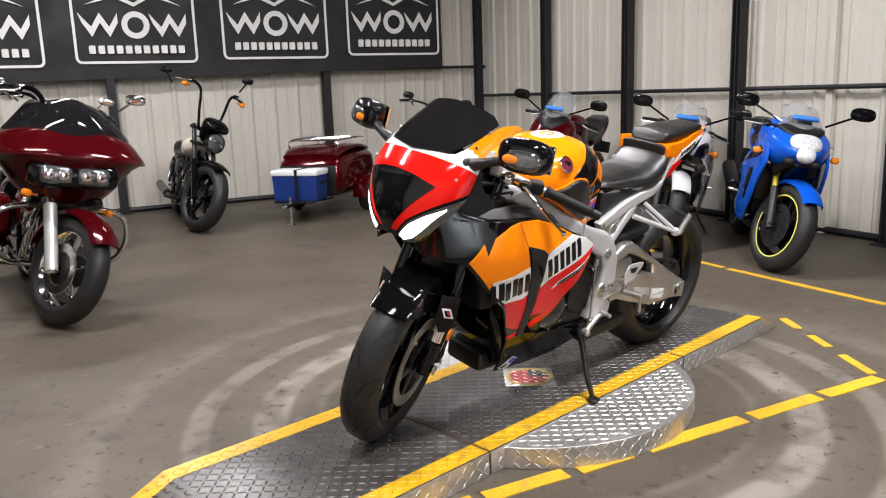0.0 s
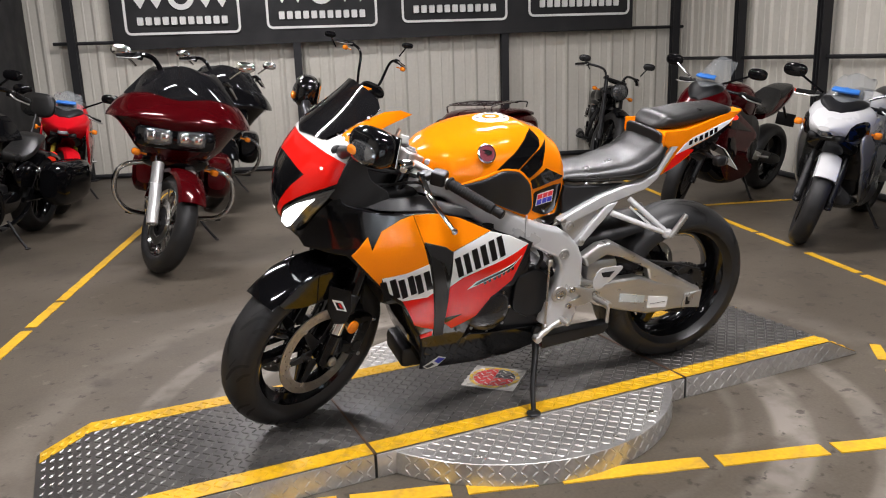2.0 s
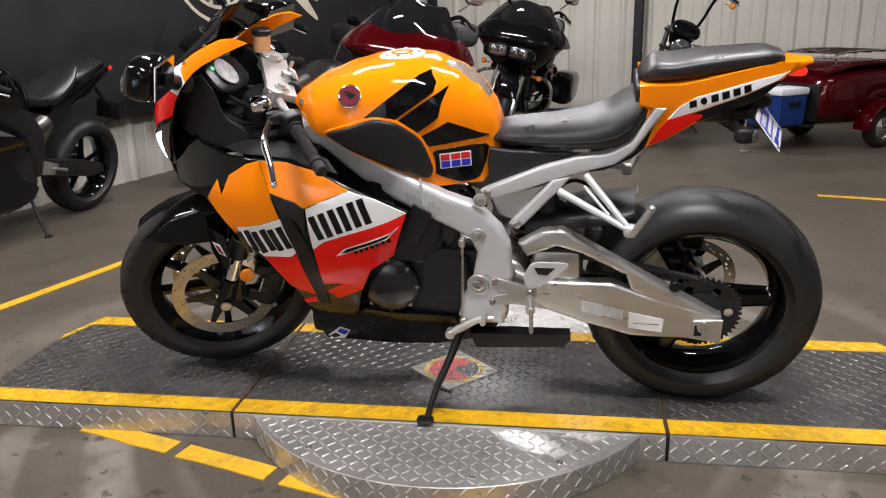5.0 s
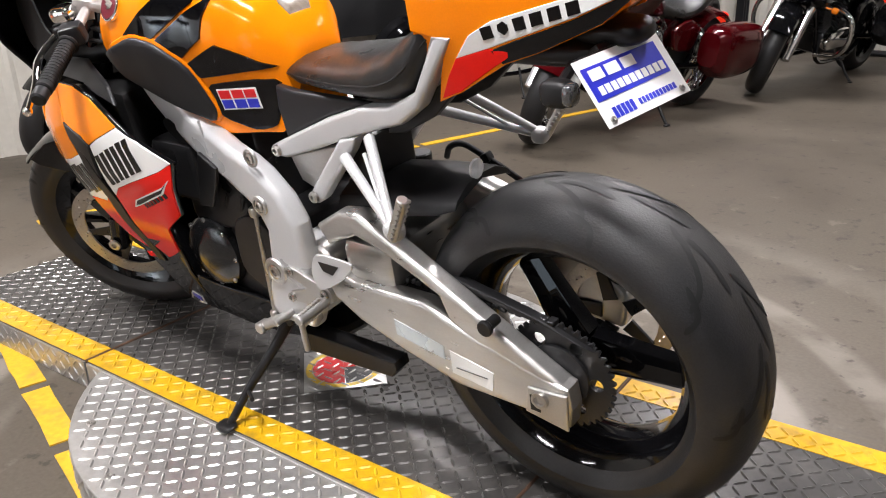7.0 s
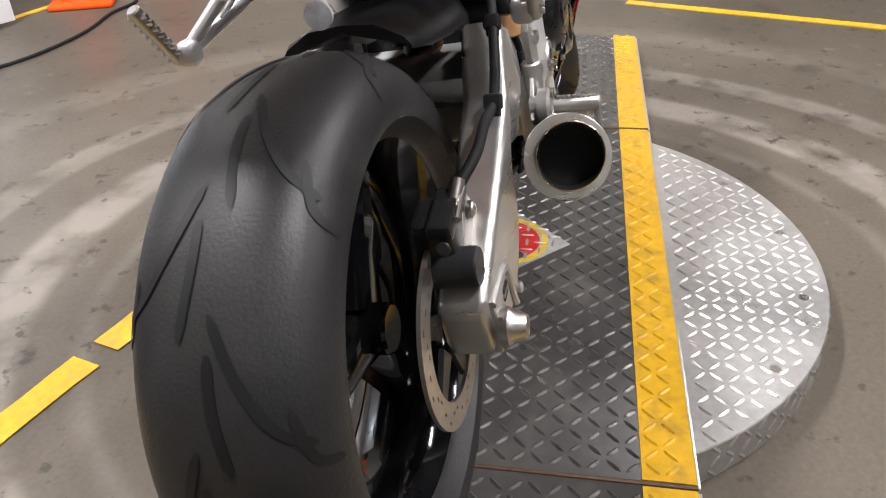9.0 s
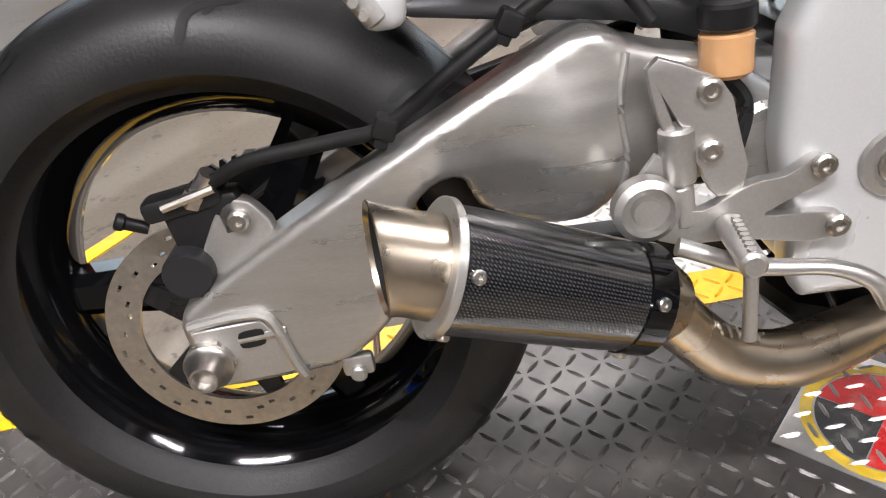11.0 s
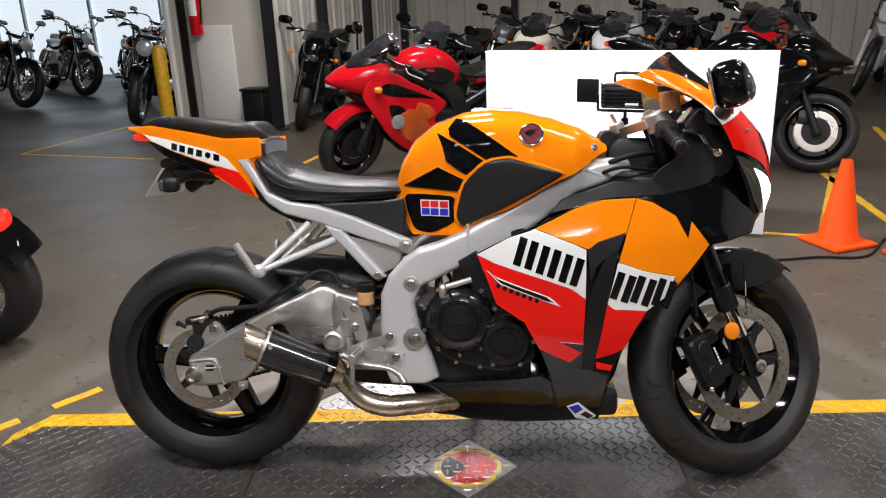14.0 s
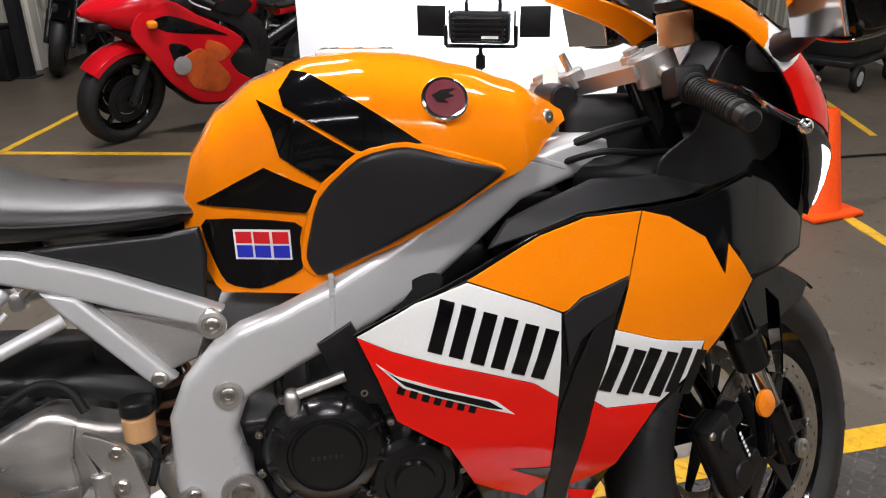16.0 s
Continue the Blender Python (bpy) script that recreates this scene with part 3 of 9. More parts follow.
for k in range(6):
    part("feather_print", feather(2.12 - 0.03 * abs(k - 3), 1.36 + 0.155 * k, 0.36 - 0.015 * abs(k - 2), 0.062, radians(36 - 9 * k)), M_CREAMPRINT, dark, "cream feather print")
part("ribbon_print", feather(2.6, 1.72, 0.6, 0.085, radians(82)), M_CREAMPRINT, dark, "cream ribbon print")
part("wheel_print", join(*[moved(lathe([(r - 0.03, 0), (r, 0), (r, 0.004), (r - 0.03, 0.004)], 40, "y", closed=True), Matrix.Translation((3.32, 0.012, 1.78))) for r in (0.62, 0.5)]), M_CREAMPRINT, dark, "cream ring print")
for k in range(12):
    part("wheel_tick_print", moved(box(0, 0.014, 0.44, 0.045, 0.004, 0.1), Matrix.Translation((3.32, 0, 1.78)) @ pose(0, 0, 0, 0, 30 * k + 15, 0)), M_CREAMPRINT, dark)
part("plaque_print", join(moved(pad(0, 0.016, 0, 0.46, 0.006, 0.5, 2.4), Matrix.Translation((3.32, 0, 1.86))), box(3.32, 0.016, 1.52, 0.27, 0.006, 0.18, 0.01)), M_CREAMPRINT, dark, "plain cream print")
for sx in (-1, 1):
    part("plaque_dark", moved(pad(0, 0.02, 0, 0.13, 0.004, 0.12, 2.4), Matrix.Translation((3.32 + sx * 0.1, 0, 1.84))), M_BANNER, dark)
for k in range(5):
    part("plaque_dark", box(3.22 + 0.05 * k, 0.02, 1.5, 0.008, 0.004, 0.15), M_BANNER, dark)


# ---- yellow floor lines ----
def floor_line(name, a, b, w=0.07, breaks=()):
    a, b = Vector((*a, 0)), Vector((*b, 0))
    d = (b - a)
    length = d.length
    m = Matrix.Translation(a) @ d.to_track_quat("X", "Z").to_matrix().to_4x4()
    bms, x, rnd = [], 0.0, random.Random(int(length * 1000))
    pieces = [(0, length)] if not breaks else breaks
    for x0, x1 in pieces:
        n = max(2, int((x1 - x0) / 0.06))
        up = [(x0 + (x1 - x0) * k / n, w / 2 * rnd.uniform(0.86, 1.04)) for k in range(n + 1)]
        lo = [(x0 + (x1 - x0) * k / n, -w / 2 * rnd.uniform(0.86, 1.04)) for k in range(n + 1)]
        bm = bmesh.new()
        vu, vl = [bm.verts.new((x, y, 0.0)) for x, y in up], [bm.verts.new((x, y, 0.0)) for x, y in lo]
        for k in range(n):
            bm.faces.new((vl[k], vl[k + 1], vu[k + 1], vu[k]))
        ret = bmesh.ops.extrude_face_region(bm, geom=bm.faces[:])
        bmesh.ops.translate(bm, verts=[g for g in ret["geom"] if isinstance(g, bmesh.types.BMVert)], vec=(0, 0, 0.004))
        bms.append(bm)
    return solid(name, join(*bms), M_YELLOW, "worn yellow painted line on the concrete", "floor line", m, kind="structure")


floor_line("floor_line", (1.55, 0.2), (-1.13, 0.99), 0.07, [(0.0, 0.42), (0.46, 0.80), (0.84, 1.15), (1.2, 1.42), (1.5, 1.98), (2.03, 2.40), (2.44, 2.79)])
floor_line("floor_line", (-1.13, 0.99), (-2.2, -0.2), 0.045, [(0.05, 0.3), (0.42, 0.6), (0.72, 0.9)])
floor_line("floor_line", (2.19, -0.35), (0.85, -4.72), 0.06, [(0.0, 1.6), (1.66, 2.1), (2.14, 4.8)])
floor_line("floor_line", (-2.36, 0.64), (-2.66, -0.45), 0.05)
floor_line("floor_line", (-2.68, -0.5), (-4.03, -5.0), 0.05, [(0.0, 0.5), (0.7, 1.1), (1.15, 4.6)])
floor_line("floor_line", (-2.0, -3.0), (-4.8, -2.2), 0.05)
floor_line("floor_line", (2.3, 0.6), (2.7, 4.2), 0.06)
floor_line("floor_line", (3.0, 2.6), (3.9, 5.6), 0.06)

# ---- turntable platform ----
DECK = 0.085
platform = thing("turntable", "dark tread plate turntable with yellow edges and bare metal disc", "platform")


def lozenge(cx, cy, z, length, width, high, turn):
    c, s = math.cos(turn), math.sin(turn)
    base = [(-0.5, 0), (-0.22, -0.5), (0.22, -0.5), (0.5, 0), (0.22, 0.5), (-0.22, 0.5)]
    top = [(-0.3, 0), (0.3, 0)]
    vs = [(cx + (x * length) * c - (y * width) * s, cy + (x * length) * s + (y * width) * c, z) for x, y in base]
    vs += [(cx + (x * length) * c - (y * width) * s, cy + (x * length) * s + (y * width) * c, z + high) for x, y in top]
    fs = [(0, 1, 6), (1, 2, 7, 6), (2, 3, 7), (3, 4, 7), (4, 5, 6, 7), (5, 0, 6)]
    return vs, fs


def tread(name, test, z, material, parent, x0, x1, y0, y1, pitch=0.0285, turn0=0.0, tag=True):
    """Raised lozenges in a chequered weave, where test(x, y) holds; z may be a function."""
    verts, faces = [], []
    nx, ny = int((x1 - x0) / pitch) + 1, int((y1 - y0) / pitch) + 1
    for i in range(nx):
        for j in range(ny):
            x, y = x0 + i * pitch, y0 + j * pitch
            if not test(x, y):
                continue
            zz = z(x) if callable(z) else z
            v, f = lozenge(x, y, zz - 0.0004, 0.033, 0.0088, 0.0032, turn0 + radians(45 if (i + j) % 2 else -45))
            k = len(verts)
            verts += v
            faces += [tuple(a + k for a in g) for g in f]
    me = bpy.data.meshes.new(name)
    me.from_pydata(verts, [], faces)
    me.materials.append(material)
    ob = new(name, me)
    ob.parent = parent
    ob["kind"] = "stuff"
    return ob


def ramp_section(x0, x1, slope_end, y0=-0.345, y1=0.345):
    """A flat deck from x0 to x1 that runs down to the floor at slope_end."""
    prof = [(x0, 0.0), (x0, DECK), (x1, DECK), (slope_end, 0.006), (slope_end, 0.0)]
    return plate(prof, y0, y1, 0.003, 1)


SEAMS = (0.625, -0.63)
ENDS = ((1.44, 1.62), (-1.41, -1.58))
deck_mid = part("deck", box((SEAMS[0] + SEAMS[1]) / 2, 0, DECK / 2, SEAMS[0] - SEAMS[1] - 0.008, 0.69, DECK, 0.003), M_DECK, platform, "dark painted tread plate deck")
deck_f = part("deck", ramp_section(SEAMS[0] + 0.004, *ENDS[0]), M_DECK, platform, "dark painted tread plate ramp")
deck_r = part("deck", ramp_section(SEAMS[1] - 0.004, *ENDS[1]), M_DECK, platform, "dark painted tread plate ramp")
# bare skirts along both sides
for sgn in (-1, 1):
    y = sgn * 0.3475
    part("skirt", box((SEAMS[0] + SEAMS[1]) / 2, y, 0.041, SEAMS[0] - SEAMS[1] - 0.01, 0.006, 0.08, 0.001), M_TREADPLATE, platform, "bare tread plate skirt")
    for a, b, c in ((SEAMS[0] + 0.005, *ENDS[0]), (SEAMS[1] - 0.005, *ENDS[1])):
        part("skirt", plate([(a, 0.002), (a, 0.081), (b, 0.081), (c, 0.004), (c, 0.002)], y - 0.003, y + 0.003, 0), M_TREADPLATE, platform, "bare tread plate skirt")
disc = part("disc", lathe([(0, 0.0), (0.655, 0.0), (0.657, 0.002), (0.657, 0.076), (0.655, 0.078), (0.0, 0.078)], 96, "z"), M_TREADPLATE, platform, "round bare tread plate disc")


def deck_z(x):
    for x1, x2 in ENDS:
        if (x - x1) * (1 if x1 > 0 else -1) > 0:
            return DECK + (0.006 - DECK) * (x - x1) / (x2 - x1)
    return DECK


STRIPE = 0.078


def stripe_mesh(x0, x1, sgn):
    bm = bmesh.new()
    xs = sorted({x0, x1, *[e[0] for e in ENDS if x0 < e[0] < x1]})
    rows = [[bm.verts.new((x, y, deck_z(x) + 0.0002)) for x in xs] for y in (sgn * 0.3445, sgn * (0.3445 - STRIPE))]
    for i in range(len(xs) - 1):
        bm.faces.new((rows[0][i], rows[0][i + 1], rows[1][i + 1], rows[1][i]))
    ret = bmesh.ops.extrude_face_region(bm, geom=bm.faces[:])
    bmesh.ops.translate(bm, verts=[g for g in ret["geom"] if isinstance(g, bmesh.types.BMVert)], vec=(0, 0, 0.0014))
    return bm


for sgn in (-1, 1):
    for x0, x1 in ((SEAMS[1] + 0.006, SEAMS[0] - 0.006), (SEAMS[0] + 0.006, ENDS[0][1] - 0.01), (ENDS[1][1] + 0.01, SEAMS[1] - 0.006)):
        part("stripe", stripe_mesh(x0, x1, sgn), M_YPLATE, platform, "yellow painted edge stripe")
on_deck = lambda x, y: ENDS[1][1] + 0.02 < x < ENDS[0][1] - 0.02 and abs(y) < 0.342 - STRIPE and min(abs(x - s) for s in SEAMS) > 0.013 and abs(x - 0.006) + abs(y + 0.002) > 0.155
on_stripe = lambda x, y: ENDS[1][1] + 0.02 < x < ENDS[0][1] - 0.02 and 0.355 - STRIPE < abs(y) < 0.336 and min(abs(x - s) for s in SEAMS) > 0.014
on_disc = lambda x, y: math.hypot(x, y) < 0.642 and abs(y) > 0.362
tread("tread", on_deck, deck_z, M_DECKWORNGLINT, platform, -1.6, 1.64, -0.34, 0.34)
tread("stripe_tread", on_stripe, lambda x: deck_z(x) + 0.0016, M_YPLATE, platform, -1.6, 1.64, -0.34, 0.34)
tread("disc_tread", on_disc, 0.078, M_TREADPLATE, platform, -0.66, 0.66, -0.66, 0.66)


def skirt_tread():
    """Lozenges on the disc's rim and the side skirts."""
    verts, faces = [], []

    def put(origin, along, up, out):
        v, f = lozenge(0, 0, 0, 0.031, 0.0085, 0.0024, put.turn)
        k = len(verts)
        for a, b, c in v:
            verts.append(tuple(Vector(origin) + Vector(along) * a + Vector(up) * b + Vector(out) * c))
        faces.extend(tuple(q + k for q in g) for g in f)

    n = 2 * int(math.pi * 0.657 / 0.034)
    for i in range(n):
        a = 2 * math.pi * i / n
        c, s = math.cos(a), math.sin(a)
        if abs(0.657 * s) < 0.36:
            continue
        for j in range(3):
            put.turn = radians(45 if (i + j) % 2 else -45)
            put((0.6568 * c, 0.6568 * s, 0.013 + j * 0.026), (-s, c, 0), (0, 0, 1), (c, s, 0))
    for sgn in (-1, 1):
        for i in range(91):
            x = -1.53 + i * 0.034
            if abs(x) < 0.57 or min(abs(x - q) for q in SEAMS) < 0.015:
                continue
            for j in range(3):
                zz = 0.013 + j * 0.026
                if zz > deck_z(x) - 0.012:
                    continue
                put.turn = radians(45 if (i + j) % 2 else -45)
                put((x, sgn * 0.3503, zz), (sgn * -1, 0, 0), (0, 0, 1), (0, sgn, 0))
    me = bpy.data.meshes.new("skirt_tread")
    me.from_pydata(verts, [], faces)
    me.materials.append(M_TREADPLATE)
    ob = new("skirt_tread", me)
    ob.parent = platform
    ob["kind"] = "stuff"


skirt_tread()
M_RUST = mat("rusty_hinge_steel", (0.09, 0.05, 0.03), 0.6, 0.4, 0.4, 60, 0.2, dirt=0.5, dirt_color=(0.03, 0.02, 0.015), big=20)
for s in SEAMS:
    part("hinge", rod((s, -0.345, DECK - 0.001), (s, 0.345, DECK - 0.001), 0.0045, 8), M_RUST, platform, "rusty hinge rod between the decks")
    part("hinge_gap", box(s, 0, 0.04, 0.008, 0.69, 0.08), M_DEEP, platform)
for k in range(14):
    a = radians(22.5 * k + 11)
    if abs(0.6 * math.sin(a)) > 0.36:
        part("screw", moved(lathe([(0, 0), (0.011, 0), (0.009, 0.003), (0.004, 0.003), (0.003, 0.001), (0, 0.001)], 10, "z"), Matrix.Translation((0.61 * math.cos(a), 0.61 * math.sin(a), 0.078))), M_STEEL, platform, "countersunk steel screw")

# the square emblem plate let into the deck, turned on its corner
emblem_plate = part("emblem_plate", moved(box(0, 0, DECK + 0.001, 0.205, 0.205, 0.002, 0.0005), Matrix.Translation((0.006, -0.002, 0)) @ pose(0, 0, 0, 0, 0, 45)), M_TREADPLATE, platform, "square bare tread plate emblem with worn red and black disc")
M_EMRED = mat("worn_red_print", (0.5, 0.02, 0.02), 0.35, 0.1, 0.3, 60, 0.1, dirt=0.35, dirt_color=(0.4, 0.36, 0.3), big=16)
M_EMBLK = mat("worn_black_print", (0.03, 0.03, 0.03), 0.4, 0.1, 0.3, 60, 0.1, dirt=0.3, dirt_color=(0.3, 0.28, 0.25), big=16)
M_EMYEL = mat("worn_yellow_print", (0.62, 0.42, 0.03), 0.4, 0.1, 0.3, 60, 0.1, dirt=0.4, dirt_color=(0.4, 0.36, 0.3), big=16)
zt = DECK + 0.0022
part("print_ring", moved(lathe([(0.083, 0), (0.098, 0), (0.098, 0.0005), (0.083, 0.0005)], 40, "z", closed=True, sweep=360), Matrix.Translation((0.006, -0.002, zt))), M_EMYEL, emblem_plate, "worn yellow ring")
for a0, m_ in ((0, M_EMRED), (90, M_EMBLK), (180, M_EMRED), (270, M_EMRED)):
    part("print_field", moved(lathe([(0.0, 0), (0.08, 0), (0.08, 0.0005), (0, 0.0005)], 12, "z", start=a0 + 46, sweep=88), Matrix.Translation((0.006, -0.002, zt))), m_, emblem_plate)
tread("emblem_tread", lambda x, y: abs(x - 0.006) + abs(y + 0.002) < 0.135, DECK + 0.0022, M_TREADPLATE, emblem_plate, -0.14, 0.15, -0.14, 0.14, turn0=radians(45))

# ---- the sport motorcycle on the turntable ----
WEIGHTED[0] = True
# own axes: x ahead, y to its left, z up from the deck; it leans on its side stand
BIKE = Matrix.Translation((0, 0.021, DECK + 0.001)) @ pose(0, 0, 0, 0, 0, -3.0) @ pose(0, 0, 0, -9.4, 0, 0)
bike = thing("sport_motorcycle", "orange, white, red and black sport motorcycle on its side stand", "motorcycle", BIKE)
RAKE = radians(23.3)
UPWARD = Vector((-math.sin(RAKE), 0, math.cos(RAKE)))
FRONT_AXLE, REAR_AXLE = Vector((0.746, 0, 0.312)), Vector((-0.727, 0, 0.326))
HEAD = FRONT_AXLE - Vector((math.cos(RAKE), 0, math.sin(RAKE))) * 0.028
STEER = Matrix.Translation(HEAD) @ Matrix.Rotation(radians(28), 4, UPWARD) @ Matrix.Translation(-HEAD)


def steered(bm):
    bm.transform(STEER)
    return bm


def fork_at(s, y=0.0):
    """A point s metres up the fork from the axle, before the bars are turned."""
    return FRONT_AXLE + UPWARD * s + Vector((0, y, 0))


def hull_like(secs, n=16, power=3.0):
    """A rounded body through upright sections (x, low, high, half width)."""
    f = lambda w: math.copysign(abs(w) ** (2 / power), w)
    return loft([[(x, w * f(math.cos(2 * math.pi * j / n)), (z0 + z1) / 2 + (z1 - z0) / 2 * f(math.sin(2 * math.pi * j / n))) for j in range(n)] for x, z0, z1, w in secs])


# --- wheels ---
def tyre_profile(radius, width, rim):
    pts, half = [], width / 2
    for k in range(-12, 13):
        a = k / 12
        h = half * math.sin(a * math.pi / 2 * 1.02)
        crown = (radius - rim - 0.028) * (1 - math.cos(a * math.pi / 2)) ** 1.15
        pts.append((radius - crown, h))
    bead = half * 0.72
    return [(rim - 0.004, -bead), (rim + 0.006, -bead - 0.006), (rim + 0.018, -half * 0.97), *pts, (rim + 0.018, half * 0.97), (rim + 0.006, bead + 0.006), (rim - 0.004, bead)]


def tread_surface(radius, width, rim, a, s):
    """A point of the tread at the angle a and the sideways share s of the half width, and its outward direction."""
    h = width / 2 * math.sin(s * math.pi / 2 * 1.02)
    r = radius - (radius - rim - 0.028) * (1 - math.cos(s * math.pi / 2)) ** 1.15
    out = Vector((math.cos(a) * math.cos(s * 1.3), math.sin(s * 1.3), math.sin(a) * math.cos(s * 1.3)))
    return Vector((r * math.cos(a), h, r * math.sin(a))), out


def grooves(radius, width, rim, count, runs, half_w=0.0046):
    """Dark sunk lines of the tread, as narrow ribbons a hair above the rubber."""
    bm = bmesh.new()
    for k in range(count):
        a0 = 2 * math.pi * k / count
        for side in (1, -1):
            shift = math.pi / count if side < 0 else 0
            for run in runs:
                pts = curve_points([(a0 + shift + da, side * s, 0) for da, s in run], 5)
                rows = []
                for i, p in enumerate(pts):
                    here, out = tread_surface(radius, width, rim, p.x, p.y)
                    q = pts[min(i + 1, len(pts) - 1)]
                    o = pts[max(i - 1, 0)]
                    d = (tread_surface(radius, width, rim, q.x, q.y)[0] - tread_surface(radius, width, rim, o.x, o.y)[0]).normalized()
                    w = half_w * (0.35 if i in (0, len(pts) - 1) else 1.0)
                    sd = d.cross(out).normalized() * w
                    here = here + out * 0.0011
                    rows.append((bm.verts.new(here + sd), bm.verts.new(here - sd)))
                for u, v in zip(rows, rows[1:]):
                    bm.faces.new((u[0], v[0], v[1], u[1]))
    return bm


def rim_barrel(rim, width):
    half = width / 2
    prof = [(rim + 0.012, -half), (rim + 0.012, -half + 0.006), (rim - 0.004, -half + 0.012), (rim - 0.022, -half * 0.45), (rim - 0.026, 0), (rim - 0.022, half * 0.45), (rim - 0.004, half - 0.012), (rim + 0.012, half - 0.006), (rim + 0.012, half), (rim, half), (rim - 0.014, half - 0.014), (rim - 0.034, half * 0.42), (rim - 0.038, 0), (rim - 0.034, -half * 0.42), (rim - 0.014, -half + 0.014), (rim, -half)]
    return lathe(prof, 72, "y", closed=True)


def spoke(angle, r0, r1, w0, w1, t0, t1, y=0.0):
    """One tapered spoke."""
    secs = []
    for k in range(6):
        f = k / 5
        r, w, t = r0 + (r1 - r0) * f, w0 + (w1 - w0) * f - 0.004 * math.sin(f * math.pi), t0 + (t1 - t0) * f
        secs.append([(r, y + a * t / 2, b * w / 2) for a, b in ((1, 0.55), (0.6, 1), (-0.6, 1), (-1, 0.55), (-1, -0.55), (-0.6, -1), (0.6, -1), (1, -0.55))])
    bm = loft(secs)
    bm.transform(Matrix.Rotation(radians(-angle), 4, "Y"))
    return bm


def drilled_disc(r0, r1, t, y, holes=10, n=120):
    """A brake disc with rows of drilled holes and a wavy inner edge."""
    bm = bmesh.new()
    nr = 9
    grid = [[bm.verts.new(((r0 + (r1 - r0) * k / nr) * math.cos(2 * math.pi * i / n), y, (r0 + (r1 - r0) * k / nr) * math.sin(2 * math.pi * i / n))) for k in range(nr + 1)] for i in range(n)]
    for i in range(n):
        for k in range(nr):
            if (i % holes, k) in ((0, 2), (3, 4), (6, 6), (8, 3)) and 0 < k < nr - 1:
                continue
            j = (i + 1) % n
            bm.faces.new((grid[i][k], grid[j][k], grid[j][k + 1], grid[i][k + 1]))
    ret = bmesh.ops.extrude_face_region(bm, geom=bm.faces[:])
    bmesh.ops.translate(bm, verts=[g for g in ret["geom"] if isinstance(g, bmesh.types.BMVert)], vec=(0, t, 0))
    return bm


def make_wheel(name, axle, radius, width, rim, runs, count, steer, three):
    at = Matrix.Translation(axle)
    fix = (STEER @ at) if steer else at
    wheel = part(name, moved(rod((0, -0.05, 0), (0, 0.05, 0), 0.032, 24, bevel=0.004), fix), M_BLACK, bike, "gloss black cast wheel")
    part("tyre", moved(lathe(tyre_profile(radius, width, rim), 96, "y"), fix), M_TYRE, wheel, "black sport tyre with curved grooves")
    part("tread_pattern", moved(grooves(radius, width, rim, count, runs), fix), M_DEEP, wheel)
    part("rim", moved(rim_barrel(rim, width * 0.74), fix), M_BLACK, wheel, "gloss black rim")
    if three:
        for k in range(3):
            part("spoke", moved(spoke(three + 120 * k, 0.025, rim - 0.03, 0.075, 0.05, 0.06, 0.045), fix), M_BLACK, wheel)
    else:
        for k in range(3):
            for d in (-17, 17):
                part("spoke", moved(spoke(20 + 120 * k + d, 0.03, rim - 0.03, 0.028, 0.026, 0.05, 0.034), fix), M_BLACK, wheel)
    return wheel, fix


RUNS_R = [[(0.0, 0.06), (0.16, 0.20), (0.30, 0.40), (0.36, 0.66)], [(0.10, 0.05), (0.24, 0.06), (0.42, 0.12)], [(0.25, 0.50), (0.40, 0.62), (0.44, 0.86)]]
RUNS_F = [[(0.0, 0.04), (0.16, 0.26), (0.24, 0.5), (0.25, 0.78)], [(0.17, 0.12), (0.30, 0.3)], [(0.04, 0.45), (0.12, 0.62), (0.14, 0.86)]]
front_wheel, FIX_F = make_wheel("front_wheel", FRONT_AXLE, 0.312, 0.126, 0.226, RUNS_F, 11, True, None)
rear_wheel, FIX_R = make_wheel("rear_wheel", REAR_AXLE, 0.326, 0.196, 0.228, RUNS_R, 9, False, 178)
for sgn in (-1, 1):
    part("brake_disc", moved(drilled_disc(0.123, 0.160, 0.005 * sgn, sgn * 0.066), FIX_F), M_DISC, front_wheel, "drilled steel brake disc")
    for k in range(6):
        part("disc_arm", moved(moved(plate([(0.03, -0.02), (0.125, -0.008), (0.125, 0.008), (0.03, 0.02)], sgn * 0.064, sgn * 0.069, 0.001), Matrix.Rotation(radians(60 * k), 4, "Y")), FIX_F), M_DARKMETAL, front_wheel)
    for k in range(6):
        part("disc_button", moved(bolt((0.126 * math.cos(radians(60 * k)), sgn * 0.07, 0.126 * math.sin(radians(60 * k))), (0, sgn, 0), 0.008, 0.004), FIX_F), M_STEEL, front_wheel)
part("brake_disc", moved(drilled_disc(0.086, 0.119, -0.005, -0.118, 10, 90), FIX_R), M_DISC, rear_wheel, "drilled steel rear brake disc")
for k in range(5):
    part("disc_arm", moved(moved(plate([(0.03, -0.016), (0.09, -0.01), (0.09, 0.01), (0.03, 0.016)], -0.12, -0.113, 0.001), Matrix.Rotation(radians(72 * k), 4, "Y")), FIX_R), M_DARKMETAL, rear_wheel)


